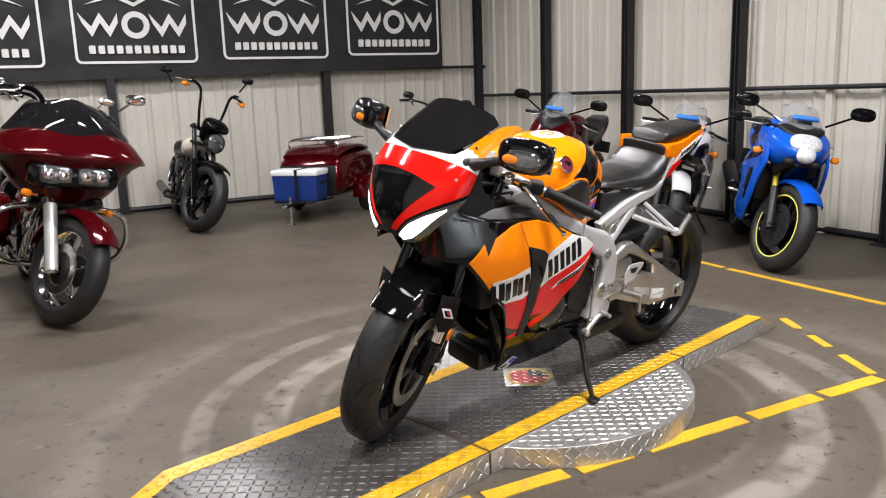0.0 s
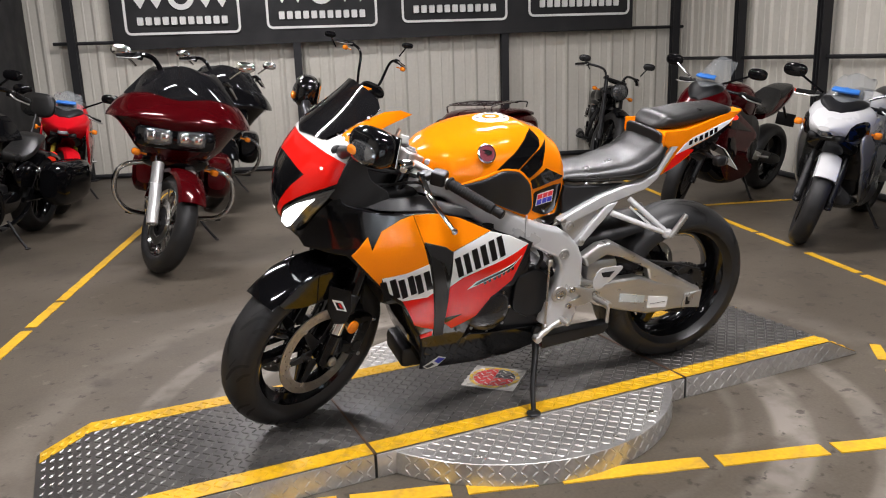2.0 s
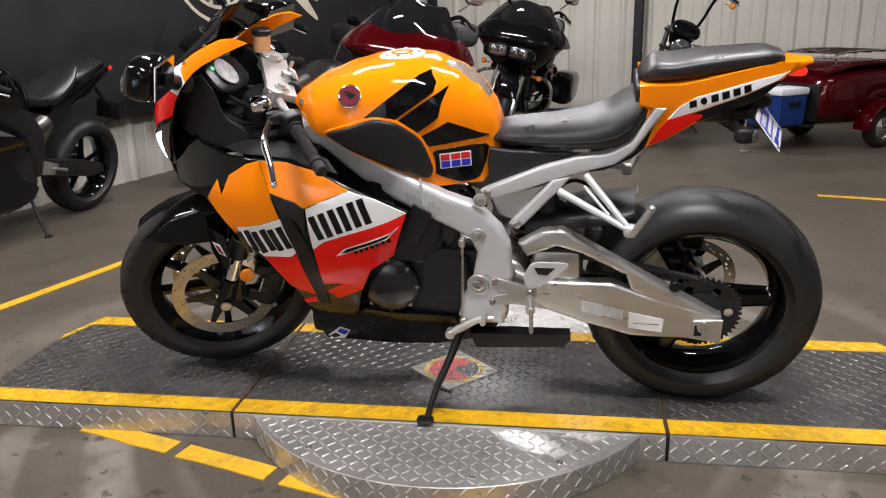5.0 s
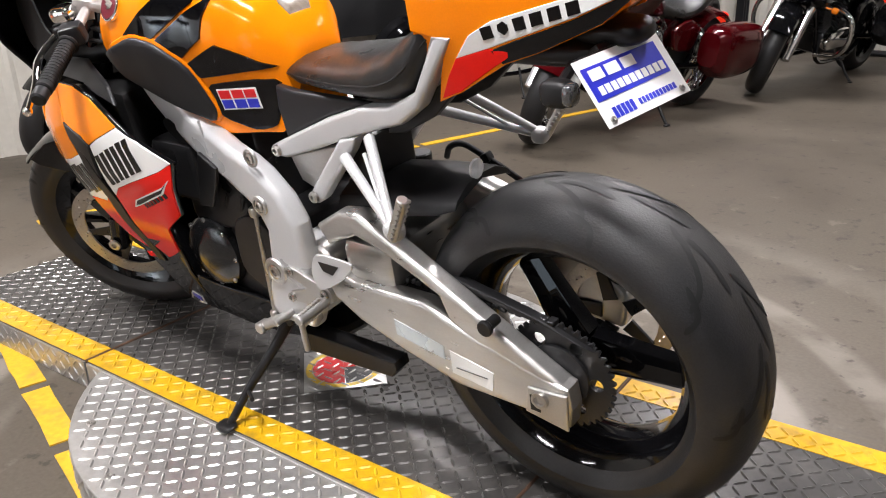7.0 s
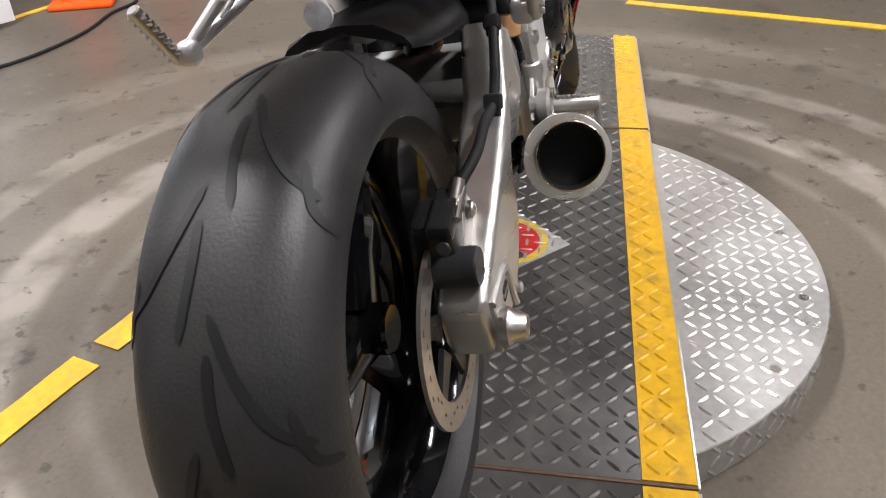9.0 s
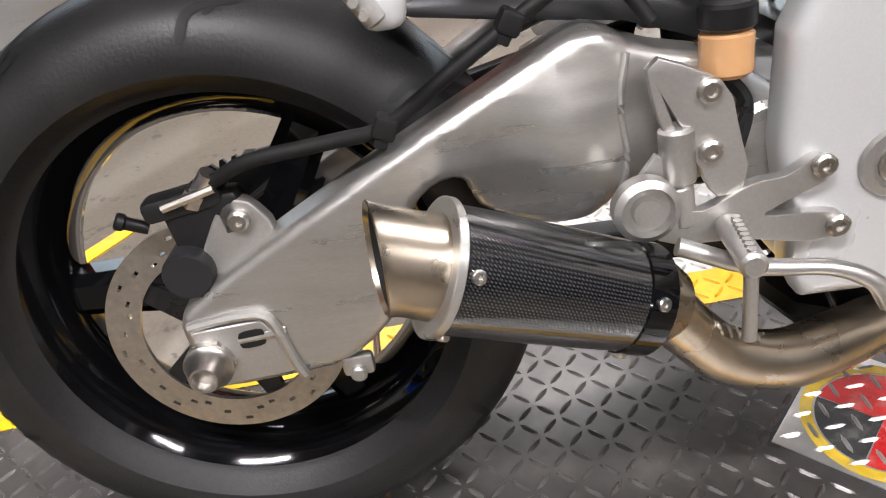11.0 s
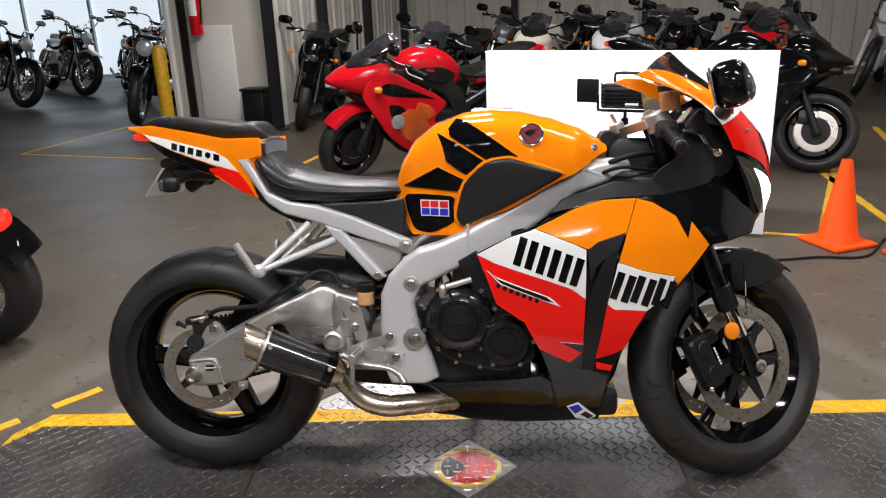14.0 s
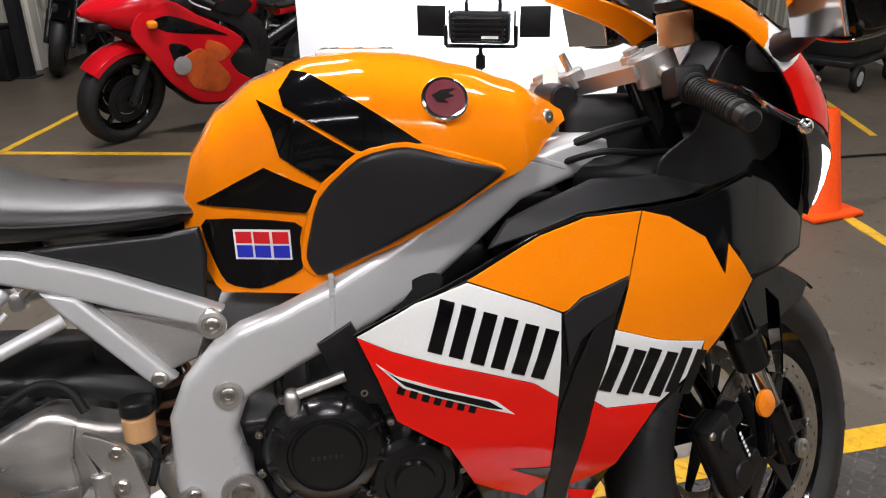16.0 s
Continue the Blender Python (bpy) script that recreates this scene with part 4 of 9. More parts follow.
def sprocket_mesh(teeth, r, t, y):
    prof = []
    for k in range(teeth * 4):
        a = 2 * math.pi * k / (teeth * 4)
        rr = r + (0.006 if k % 4 in (0, 1) else -0.002)
        prof.append((rr * math.cos(a), rr * math.sin(a)))
    hole = lambda rad, cx, cz: [(cx + rad * math.cos(2 * math.pi * k / 14), cz + rad * math.sin(2 * math.pi * k / 14)) for k in range(14)]
    holes = [hole(0.013, 0.072 * math.cos(radians(60 * k)), 0.072 * math.sin(radians(60 * k))) for k in range(6)]
    return plate(prof, y, y + t, 0, holes=holes)


part("sprocket", moved(sprocket_mesh(42, 0.102, 0.006, 0.088), FIX_R), M_DARKMETAL, rear_wheel, "dark steel rear sprocket")
part("sprocket_carrier", moved(lathe([(0.0, 0.07), (0.06, 0.07), (0.06, 0.1), (0.045, 0.104), (0, 0.104)], 28, "y"), FIX_R), M_DARKMETAL, rear_wheel)


# chain: upper and lower run of links
def chain_links(sides):
    bm = None
    front = Vector((-0.2, 0.091, 0.40))
    rear = REAR_AXLE + Vector((0, 0.091, 0))
    for sgn in sides:
        a, b = front + Vector((0, 0, 0.036 * sgn)), rear + Vector((0, 0, 0.104 * sgn))
        n = int((b - a).length / 0.0159)
        for k in range(n):
            p = a.lerp(b, (k + 0.5) / n)
            link = box(0, 0, 0, 0.0148, 0.016 if k % 2 else 0.020, 0.0105, 0.002, 1)
            d = b - a
            link.transform(Matrix.Translation(p) @ Matrix.Rotation(-math.atan2(d.z, d.x), 4, "Y"))
            bm = link if bm is None else join(bm, link)
    return bm


for sgn in (1, -1):
    part("chain_run", chain_links((sgn,)), M_DARKMETAL, bike, "dark drive chain")

# --- surfaces ---
B_TAB = [(0.15, 0.105), (0.25, 0.15), (0.35, 0.185), (0.5, 0.235), (0.62, 0.262), (0.7, 0.266), (0.8, 0.24), (0.9, 0.2)]
T_TAB = [(-0.2, 0.8), (0.05, 0.93), (0.15, 1.0), (0.35, 1.0), (0.48, 0.97), (0.58, 0.86), (0.68, 0.68), (0.75, 0.5), (0.80, 0.3), (0.83, 0.12)]


def f_fair(x, z):
    return lin(z, B_TAB) * lin(x, T_TAB)


TANK_W = [(-0.175, 0.07), (-0.12, 0.115), (0, 0.165), (0.1, 0.195), (0.2, 0.205), (0.3, 0.175), (0.395, 0.085)]
TANK_T = [(-0.175, 0.845), (-0.155, 0.902), (-0.118, 0.955), (-0.06, 0.996), (0.02, 1.025), (0.09, 1.031), (0.16, 1.024), (0.24, 1.006), (0.31, 0.982), (0.395, 0.938)]
TANK_B = [(-0.175, 0.79), (-0.13, 0.70), (0, 0.70), (0.1, 0.76), (0.28, 0.852), (0.395, 0.915)]


def f_tank(x, z):
    zt = lin(x, TANK_T)
    s = max(0.0, min(1.0, (z - 0.6) / (zt - 0.6)))
    low = 0.82 + 0.18 * max(0.0, min(1.0, (z - 0.72) / 0.16))
    return lin(x, TANK_W) * (1 - s**11) ** 0.4 * low


def tank_mesh():
    secs = []
    share = [0, 0.13, 0.25, 0.38, 0.5, 0.6, 0.68, 0.75, 0.8, 0.84, 0.88, 0.91, 0.935, 0.955, 0.97, 0.98, 0.987, 0.993, 0.997, 1.0]
    for i in range(61):
        x = -0.174 + (0.394 + 0.174) * i / 60
        zb, zt = lin(x, TANK_B), lin(x, TANK_T)
        right = [(x, -f_tank(x, zb + (zt - zb) * s), zb + (zt - zb) * s) for s in share]
        secs.append(right[:-1] + [(x, 0, zt)] + [(x, -y, z) for _, y, z in reversed(right[:-1])])
    return loft(secs)


tank = part("fuel_tank", tank_mesh(), M_ORANGE, bike, "orange painted fuel tank", 50)
FRAME_F = [(-0.22, 0.182), (-0.1, 0.188), (0.05, 0.173), (0.2, 0.153), (0.3, 0.135), (0.47, 0.105)]
f_frame = lambda x, z: lin(x, FRAME_F)
f_tail = lambda x, z: lin(x, [(-0.94, 0.03), (-0.86, 0.062), (-0.7, 0.098), (-0.6, 0.118), (-0.52, 0.128)]) * (1 - 0.18 * max(0, (0.93 - z) / 0.12))

HOOK = [(-0.171, 0.845), (-0.155, 0.819), (-0.143, 0.79), (-0.163, 0.775), (-0.185, 0.782), (-0.19, 0.80), (-0.176, 0.81)]
for sd in (1, -1):
    sh = lambda pts, f=f_tank, lift=0.0032, thick=0.006, edge=0.001, cell=0.018: shell(round_outline(pts, 3), f, thick, edge, cell, sd, lift)
    flash = lambda pts: shell(pts, f_tank, 0.008, 0.0, 0.012, sd, 0.0042)
    part("black_flash", flash([(-0.003, 1.008), (-0.022, 0.982), (-0.017, 0.962), (0.024, 0.936), (0.081, 0.900), (0.115, 0.909), (0.158, 0.909), (0.108, 0.945), (0.058, 0.979), (0.02, 1.003)]), M_BLACK, tank, "gloss black tank graphic")
    part("black_flash", flash([(-0.053, 0.972), (0.003, 0.942), (0.071, 0.899), (0.025, 0.862), (-0.027, 0.897), (-0.036, 0.934)]), M_BLACK, tank, "gloss black tank graphic")
    part("black_flash", flash([(-0.150, 0.832), (-0.05, 0.883), (0.023, 0.848), (0.001, 0.820)]), M_BLACK, tank, "gloss black tank graphic")
    part("side_cover", sh([(-0.15, 0.813), (-0.004, 0.808), (-0.012, 0.777), (-0.006, 0.737), (-0.074, 0.704), (-0.122, 0.713), (-0.141, 0.766)], f_tank, 0.0036), M_BLACK, tank, "gloss black lower tank cover")
    part("knee_edge", sh([(-0.013, 0.76), (0.01, 0.848), (0.07, 0.904), (0.137, 0.916), (0.222, 0.888), (0.285, 0.864), (0.226, 0.83), (0.113, 0.77), (0.01, 0.719), (-0.01, 0.737)], f_tank, 0.005, 0.014, 0.004), M_ORANGE, bike, "orange knee cover edge")
    part("knee_cover", sh([(-0.005, 0.759), (0.017, 0.842), (0.074, 0.896), (0.135, 0.908), (0.217, 0.881), (0.279, 0.864), (0.228, 0.834), (0.113, 0.773), (0.012, 0.723), (-0.001, 0.742)], f_tank, 0.013, 0.022, 0.009), M_GREY, bike, "matt black plastic knee cover")
    # round wing badge as a plain shape
    bx, bz = 0.192, 0.962
    by = f_tank(bx, bz)
    badge_m = Matrix.Translation((bx, sd * (by + 0.002), bz)) @ pose(0, 0, 0, 28 * sd, 0, 0)
    badge = part("badge", moved(lathe([(0, -0.004 * sd), (0.031, -0.004 * sd), (0.031, 0.003 * sd), (0.028, 0.005 * sd), (0, 0.005 * sd)], 28, "y"), badge_m), M_CHROME, tank, "round chrome-edged tank badge")
    part("badge_field", moved(lathe([(0, 0.0055 * sd), (0.026, 0.0055 * sd), (0.026, 0.004 * sd)], 28, "y"), badge_m), mat("badge_maroon", (0.12, 0.01, 0.02), 0.3), badge)
    part("badge_wing", moved(plate([(-0.018, 0.004), (-0.004, 0.011), (0.016, 0.012), (0.004, 0.005), (0.012, 0.002), (-0.002, -0.003), (0.004, -0.008), (-0.012, -0.006)], 0.0055 * sd, 0.0075 * sd, 0), badge_m), M_CHROME, badge)
    # race badge: red and blue blocks with white outline
    for dx, w in ((-0.038, 0.02), (-0.013, 0.02), (0.013, 0.022)):
        x0 = -0.058 + dx + 0.008
        part("race_badge_edge", shell([(x0 - 0.014, 0.752), (x0 + 0.014, 0.752), (x0 + 0.014, 0.796), (x0 - 0.014, 0.796)], f_tank, 0.003, 0, 0.05, sd, 0.0052), M_WHITE, tank, "white badge outline")
        part("race_badge_top", shell([(x0 - 0.011, 0.776), (x0 + 0.011, 0.776), (x0 + 0.011, 0.793), (x0 - 0.011, 0.793)], f_tank, 0.003, 0, 0.05, sd, 0.0062), M_REDPRINT, tank)
        part("race_badge_base", shell([(x0 - 0.011, 0.755), (x0 + 0.011, 0.755), (x0 + 0.011, 0.773), (x0 - 0.011, 0.773)], f_tank, 0.003, 0, 0.05, sd, 0.0062), M_BLUE, tank)
    part("tank_bolt", bolt((0.355, sd * (f_tank(0.355, 0.925) - 0.001), 0.925), (0.35, sd, 0.25), 0.010, 0.006), M_STEEL, tank)

CAP = Matrix.Translation((0.094, 0, 1.0275)) @ pose(0, 0, 0, 0, 2, 0)
cap = part("fuel_cap", moved(lathe([(0, -0.012), (0.062, -0.012), (0.062, 0.0), (0.056, 0.004), (0, 0.005)], 36, "z"), CAP), M_WHITE, tank, "round pale fuel cap cover")
for k in range(8):
    part("cap_screw", moved(bolt((0.048 * math.cos(k * 0.785), 0.048 * math.sin(k * 0.785), 0.004), (0, 0, 1), 0.006, 0.003), CAP), M_STEEL, cap)
part("cap_print", moved(lathe([(0.018, 0.0047), (0.03, 0.0047), (0.03, 0.006), (0.018, 0.006)], 24, "z", closed=True), CAP), M_ORANGE, cap)


def tank_pad():
    bm = bmesh.new()
    rows = []
    for i in range(9):
        x = -0.145 + 0.115 * i / 8
        half = 0.042 * (1 - 0.35 * abs(i - 4) / 4) + (0.006 if i % 2 else 0)
        rows.append([bm.verts.new((x, half * j / 3, lin(x, TANK_T) - 0.02 * (half * j / 3 / 0.09) ** 2 * 1.0 + 0.0025)) for j in range(-3, 4)])
    for a, b in zip(rows, rows[1:]):
        for j in range(6):
            bm.faces.new((a[j], a[j + 1], b[j + 1], b[j]))
    ret = bmesh.ops.extrude_face_region(bm, geom=bm.faces[:])
    bmesh.ops.translate(bm, verts=[g for g in ret["geom"] if isinstance(g, bmesh.types.BMVert)], vec=(0, 0, -0.006))
    return bm


part("tank_pad", tank_pad(), mat("clear_grey_gel", (0.25, 0.2, 0.16), 0.2, 0, 0.4, 80, 0.3, coat=0.5), tank, "clear ribbed gel tank pad")

# --- frame ---
FRAME = [(0.40, 0.897), (0.362, 0.888), (0.294, 0.869), (0.155, 0.789), (0.027, 0.721), (-0.045, 0.692), (-0.103, 0.675), (-0.14, 0.65), (-0.185, 0.601), (-0.208, 0.55), (-0.212, 0.452), (-0.204, 0.391), (-0.198, 0.329), (-0.186, 0.303), (-0.09, 0.305), (-0.057, 0.322), (-0.077, 0.389), (-0.104, 0.451), (-0.118, 0.526), (-0.1, 0.57), (-0.041, 0.599), (0.053, 0.641), (0.154, 0.69), (0.238, 0.752), (0.308, 0.807), (0.39, 0.832), (0.458, 0.845), (0.45, 0.885)]
frame_part = part("frame", join(rod((0.44, 0, 0.80), (0.40, 0, 0.93), 0.045, 20, bevel=0.006), box(0.40, 0, 0.865, 0.1, 0.18, 0.06, 0.012)), M_ALU, bike, "silver painted aluminium twin-spar frame")
part("pivot_block", box(-0.15, 0, 0.4, 0.09, 0.3, 0.16, 0.015), M_ALU, frame_part)
for sd in (1, -1):
    part("spar", shell(FRAME, f_frame, 0.05, 0.016, 0.04, sd), M_ALU, frame_part, "silver painted aluminium spar")
    for run in (((0.027, 0.733), (0.024, 0.69), (0.024, 0.638)), ((0.325, 0.870), (0.35, 0.863), (0.375, 0.853))):
        (x0, z0), (x1, z1) = run[0], run[-1]
        bead = [pad(x0 + (x1 - x0) * k / 14, sd * (f_frame(x0 + (x1 - x0) * k / 14, 0) - 0.0005), z0 + (z1 - z0) * k / 14, 0.009, 0.005, 0.009, 2.2, 8, 4) for k in range(15)]
        part("weld_seam", join(*bead), M_ALU, frame_part, "rippled weld bead")
    part("spar_hole", moved(lathe([(0, 0), (0.042, 0), (0.042, 0.004), (0, 0.004)], 24, "y"), Matrix.Translation((0.145, sd * (f_frame(0.145, 0) - 0.001) - 0.002, 0.695)) @ pose(0, 0, 0, 0, -28, 0) @ Matrix.Diagonal((1, 1, 0.45, 1))), M_DEEP, frame_part)
    for (x, z), r in (((-0.134, 0.684), 0.013), ((-0.124, 0.582), 0.014), ((-0.119, 0.431), 0.021)):
        y = f_frame(x, z)
        part("frame_boss", moved(lathe([(0, 0), (r * 1.5, 0), (r * 1.4, 0.004), (r * 1.05, 0.005), (r, 0.002), (0, 0.002)], 24, "y"), Matrix.Translation((x, sd * y, z)) @ (Matrix.Identity(4) if sd > 0 else Matrix.Diagonal((1, -1, 1, 1)))), M_CAST, frame_part)
        part("frame_bolt", bolt((x, sd * (y + 0.001), z), (0, sd, 0), r * 0.8, 0.006), M_STEEL, frame_part)

# --- seat and tail ---
SEAT_W = [(-0.57, 0.105), (-0.52, 0.132), (-0.43, 0.135), (-0.3, 0.112), (-0.2, 0.092), (-0.15, 0.075)]
SEAT_T = [(-0.575, 0.962), (-0.55, 0.958), (-0.5, 0.918), (-0.45, 0.886), (-0.39, 0.867), (-0.3, 0.854), (-0.2, 0.848), (-0.15, 0.838)]
SEAT_B = [(-0.575, 0.915), (-0.545, 0.862), (-0.505, 0.812), (-0.47, 0.795), (-0.34, 0.791), (-0.2, 0.794), (-0.15, 0.806)]


def seat_mesh():
    secs = []
    for i in range(27):
        x = -0.572 + (0.42) * i / 26
        w, t, b = lin(x, SEAT_W), lin(x, SEAT_T), lin(x, SEAT_B)
        ring = []
        for k in range(20):
            a = 2 * math.pi * (k + 0.5) / 20
            c, s = math.cos(a), math.sin(a)
            yy = w * math.copysign(abs(c) ** 0.5, c)
            zz = (t + b) / 2 + (t - b) / 2 * math.copysign(abs(s) ** 0.6, s)
            if s > 0:
                zz -= 0.012 * (abs(yy) / w) ** 2
            ring.append((x, yy, zz))
        secs.append(ring)
    return loft(secs)


seat = part("seat", seat_mesh(), M_VINYL, bike, "black vinyl rider seat", 60)
part("seat_seam", join(*[pipe([(x, sd * (lin(x, SEAT_W) + 0.0005), (lin(x, SEAT_T) * 0.42 + lin(x, SEAT_B) * 0.58)) for x in (-0.55, -0.5, -0.45, -0.38, -0.3, -0.22, -0.17)], 0.0022, 6) for sd in (1, -1)]), M_DEEP, seat)
for sd in (1, -1):
    part("seat_side_panel", shell([(-0.15, 0.80), (-0.2, 0.793), (-0.33, 0.789), (-0.39, 0.786), (-0.28, 0.752), (-0.151, 0.697), (-0.143, 0.76)], lambda x, z: 0.105, 0.02, 0.006, 0.04, sd), M_GREY, bike, "dark grey plastic side panel")
    part("subframe_rail", shell([(-0.597, 0.91), (-0.566, 0.914), (-0.514, 0.822), (-0.456, 0.795), (-0.383, 0.785), (-0.281, 0.751), (-0.151, 0.697), (-0.125, 0.685), (-0.138, 0.664), (-0.165, 0.664), (-0.255, 0.692), (-0.357, 0.729), (-0.415, 0.747), (-0.474, 0.763), (-0.52, 0.795)], lambda x, z: lin(x, [(-0.6, 0.12), (-0.45, 0.128), (-0.3, 0.122), (-0.12, 0.13)]), 0.035, 0.008, 0.05, sd), M_ALU, bike, "silver cast rear subframe")
    part("subframe_strut", shell([(-0.365, 0.73), (-0.318, 0.72), (-0.212, 0.603), (-0.2, 0.588), (-0.222, 0.575), (-0.24, 0.586), (-0.345, 0.70)], lambda x, z: 0.126, 0.03, 0.008, 0.05, sd), M_ALU, bike, "silver cast subframe strut")
    part("subframe_web", shell([(-0.30, 0.70), (-0.15, 0.66), (-0.17, 0.61), (-0.21, 0.595)], lambda x, z: 0.108, 0.02, 0.004, 0.05, sd), M_CAST, bike)
    for x, z in ((-0.143, 0.678), (-0.222, 0.592)):
        part("subframe_bolt", bolt((x, sd * 0.128, z), (0, sd, 0), 0.012, 0.008), M_STEEL, bike)
    # dark sheet inside the rail, put in for the shade below the tail
    part("tail_shadow_panel", shell([(-0.56, 0.84), (-0.50, 0.80), (-0.42, 0.765), (-0.41, 0.73), (-0.45, 0.735), (-0.52, 0.77), (-0.57, 0.815)], lambda x, z: 0.09, 0.02, 0.004, 0.05, sd), M_SATIN, bike)
    # passenger peg hanger
    hy = 0.222
    hanger = part("peg_hanger", join(rod((-0.403, sd * 0.13, 0.738), (-0.514, sd * hy, 0.632), 0.010, 10, r2=0.008, bevel=0.002), rod((-0.335, sd * 0.132, 0.692), (-0.514, sd * hy, 0.626), 0.011, 10, r2=0.008, bevel=0.002), rod((-0.40, sd * 0.145, 0.712), (-0.465, sd * 0.19, 0.652), 0.004, 8), pad(-0.518, sd * hy, 0.625, 0.034, 0.032, 0.034)), M_ALU, bike, "silver passenger footpeg hanger")
    part("passenger_peg", rod((-0.522, sd * (hy + 0.012), 0.616), (-0.57, sd * (hy + 0.022), 0.70), 0.0095, 10, bevel=0.002), M_CAST, hanger, "ribbed folded footpeg")
    for k in range(8):
        px, py, pz = -0.526 - 0.0055 * k, sd * (hy + 0.012 + 0.001 * k), 0.623 + 0.0095 * k
        part("peg_rib", rod((px - 0.004, py - 0.013, pz), (px - 0.004, py + 0.013, pz), 0.0036, 6), M_CAST, hanger)

TAIL_TOP = [(-0.94, 1.008), (-0.87, 1.008), (-0.73, 0.988), (-0.63, 0.97), (-0.52, 0.968)]
TAIL_BOT = [(-0.94, 0.996), (-0.869, 0.966), (-0.821, 0.924), (-0.733, 0.887), (-0.674, 0.868), (-0.594, 0.84), (-0.52, 0.86)]


def tail_core():
    secs = []
    for i in range(18):
        x = -0.938 + 0.408 * i / 17
        t, b, w = lin(x, TAIL_TOP) - 0.002, lin(x, TAIL_BOT), 1
        ring = []
        for k in range(16):
            a = 2 * math.pi * (k + 0.5) / 16
            c, s = math.cos(a), math.sin(a)
            zz = (t + b) / 2 + (t - b) / 2 * math.copysign(abs(s) ** 0.55, s)
            ring.append((x, (f_tail(x, zz) - 0.003) * math.copysign(abs(c) ** 0.4, c), zz))
        secs.append(ring)
    return loft(secs)


tail = part("tail_unit", tail_core(), M_ORANGE, bike, "orange tail cowl with white, black and red bands", 50)
for sd in (1, -1):
    sp = lambda pts, lift=0.0018: shell(pts, f_tail, 0.008, 0.0015, 0.04, sd, lift)
    part("tail_side", sp([(-0.905, 1.004), (-0.856, 1.008), (-0.738, 0.988), (-0.634, 0.968), (-0.529, 0.969), (-0.529, 0.92), (-0.585, 0.905), (-0.562, 0.847), (-0.548, 0.803), (-0.594, 0.822), (-0.674, 0.868), (-0.733, 0.887), (-0.821, 0.924), (-0.869, 0.968)], 0.0), M_ORANGE, tail)
    part("tail_band_white", sp([(-0.884, 0.985), (-0.76, 0.958), (-0.664, 0.934), (-0.627, 0.914), (-0.598, 0.878), (-0.652, 0.893), (-0.785, 0.935), (-0.855, 0.964)]), M_WHITE, tail, "white painted band")
    part("tail_band_red", sp([(-0.652, 0.893), (-0.598, 0.878), (-0.578, 0.85), (-0.556, 0.81), (-0.594, 0.824), (-0.66, 0.866), (-0.7, 0.888)]), M_RED, tail, "red painted wedge")
    part("tail_band_black", sp([(-0.872, 0.966), (-0.852, 0.962), (-0.785, 0.933), (-0.70, 0.906), (-0.655, 0.89), (-0.672, 0.869), (-0.733, 0.888), (-0.821, 0.925)]), M_BLACK, tail, "gloss black lower band")
    # sponsor mark as slanted plain blocks
    for k in range(6):
        x0 = -0.795 + 0.0255 * k
        z0 = 0.9415 - 0.0062 * k
        part("sponsor_block", shell([(x0, z0), (x0 + 0.017, z0 - 0.004), (x0 + 0.02, z0 + 0.014), (x0 + 0.003, z0 + 0.018)] if k != 4 else [(x0 + 0.002, z0 + 0.004), (x0 + 0.009, z0 - 0.003), (x0 + 0.018, z0 + 0.003), (x0 + 0.018, z0 + 0.012), (x0 + 0.01, z0 + 0.017), (x0 + 0.003, z0 + 0.012)], f_tail, 0.004, 0, 0.06, sd, 0.003), M_BLACK, tail)
    part("tail_hinge_cover", sp([(-0.595, 0.908), (-0.565, 0.912), (-0.535, 0.86), (-0.545, 0.835)], 0.003), M_CAST, tail, "silver trim piece")


def pillion_mesh():
    secs = []
    for i in range(28):
        x = -0.868 + 0.342 * i / 27
        t = lin(x, [(-0.87, 1.022), (-0.83, 1.033), (-0.7, 1.025), (-0.6, 1.012), (-0.565, 1.014), (-0.545, 1.0), (-0.526, 0.972)])
        b = lin(x, [(-0.87, 1.0), (-0.75, 0.985), (-0.65, 0.968), (-0.55, 0.962), (-0.526, 0.966)])
        w = lin(x, [(-0.87, 0.05), (-0.84, 0.068), (-0.7, 0.085), (-0.58, 0.092), (-0.545, 0.085), (-0.526, 0.06)])
        ring = []
        for k in range(16):
            a = 2 * math.pi * (k + 0.5) / 16
            c, s = math.cos(a), math.sin(a)
            ring.append((x, w * math.copysign(abs(c) ** 0.45, c), (t + b) / 2 + (t - b) / 2 * math.copysign(abs(s) ** 0.55, s)))
        secs.append(ring)
    return loft(secs)


# added dark pad, only there to darken the tail's pale front cap
part("tail_cap_cover", pad(-0.528, 0, 0.938, 0.022, 0.215, 0.055, 4), M_VINYL, bike, "added black pad hiding the pale front cap of the tail")
part("pillion_seat", pillion_mesh(), M_VINYL, bike, "black vinyl pillion seat", 60)
part("undertail", join(pad(-0.70, 0, 0.872, 0.26, 0.11, 0.045), pad(-0.80, 0, 0.90, 0.12, 0.08, 0.04), rod((-0.73, 0, 0.865), (-0.79, 0.02, 0.83), 0.02, 10)), M_SATIN, bike, "black plastic undertail")
part("tail_light", pad(-0.905, 0, 0.975, 0.05, 0.085, 0.022), M_TAILRED, bike, "lit red tail light")
plate_m = Matrix.Translation((-0.852, 0.045, 0.847)) @ pose(0, 0, 0, 0, 0, -12) @ pose(0, 0, 0, 0, 38, 0)
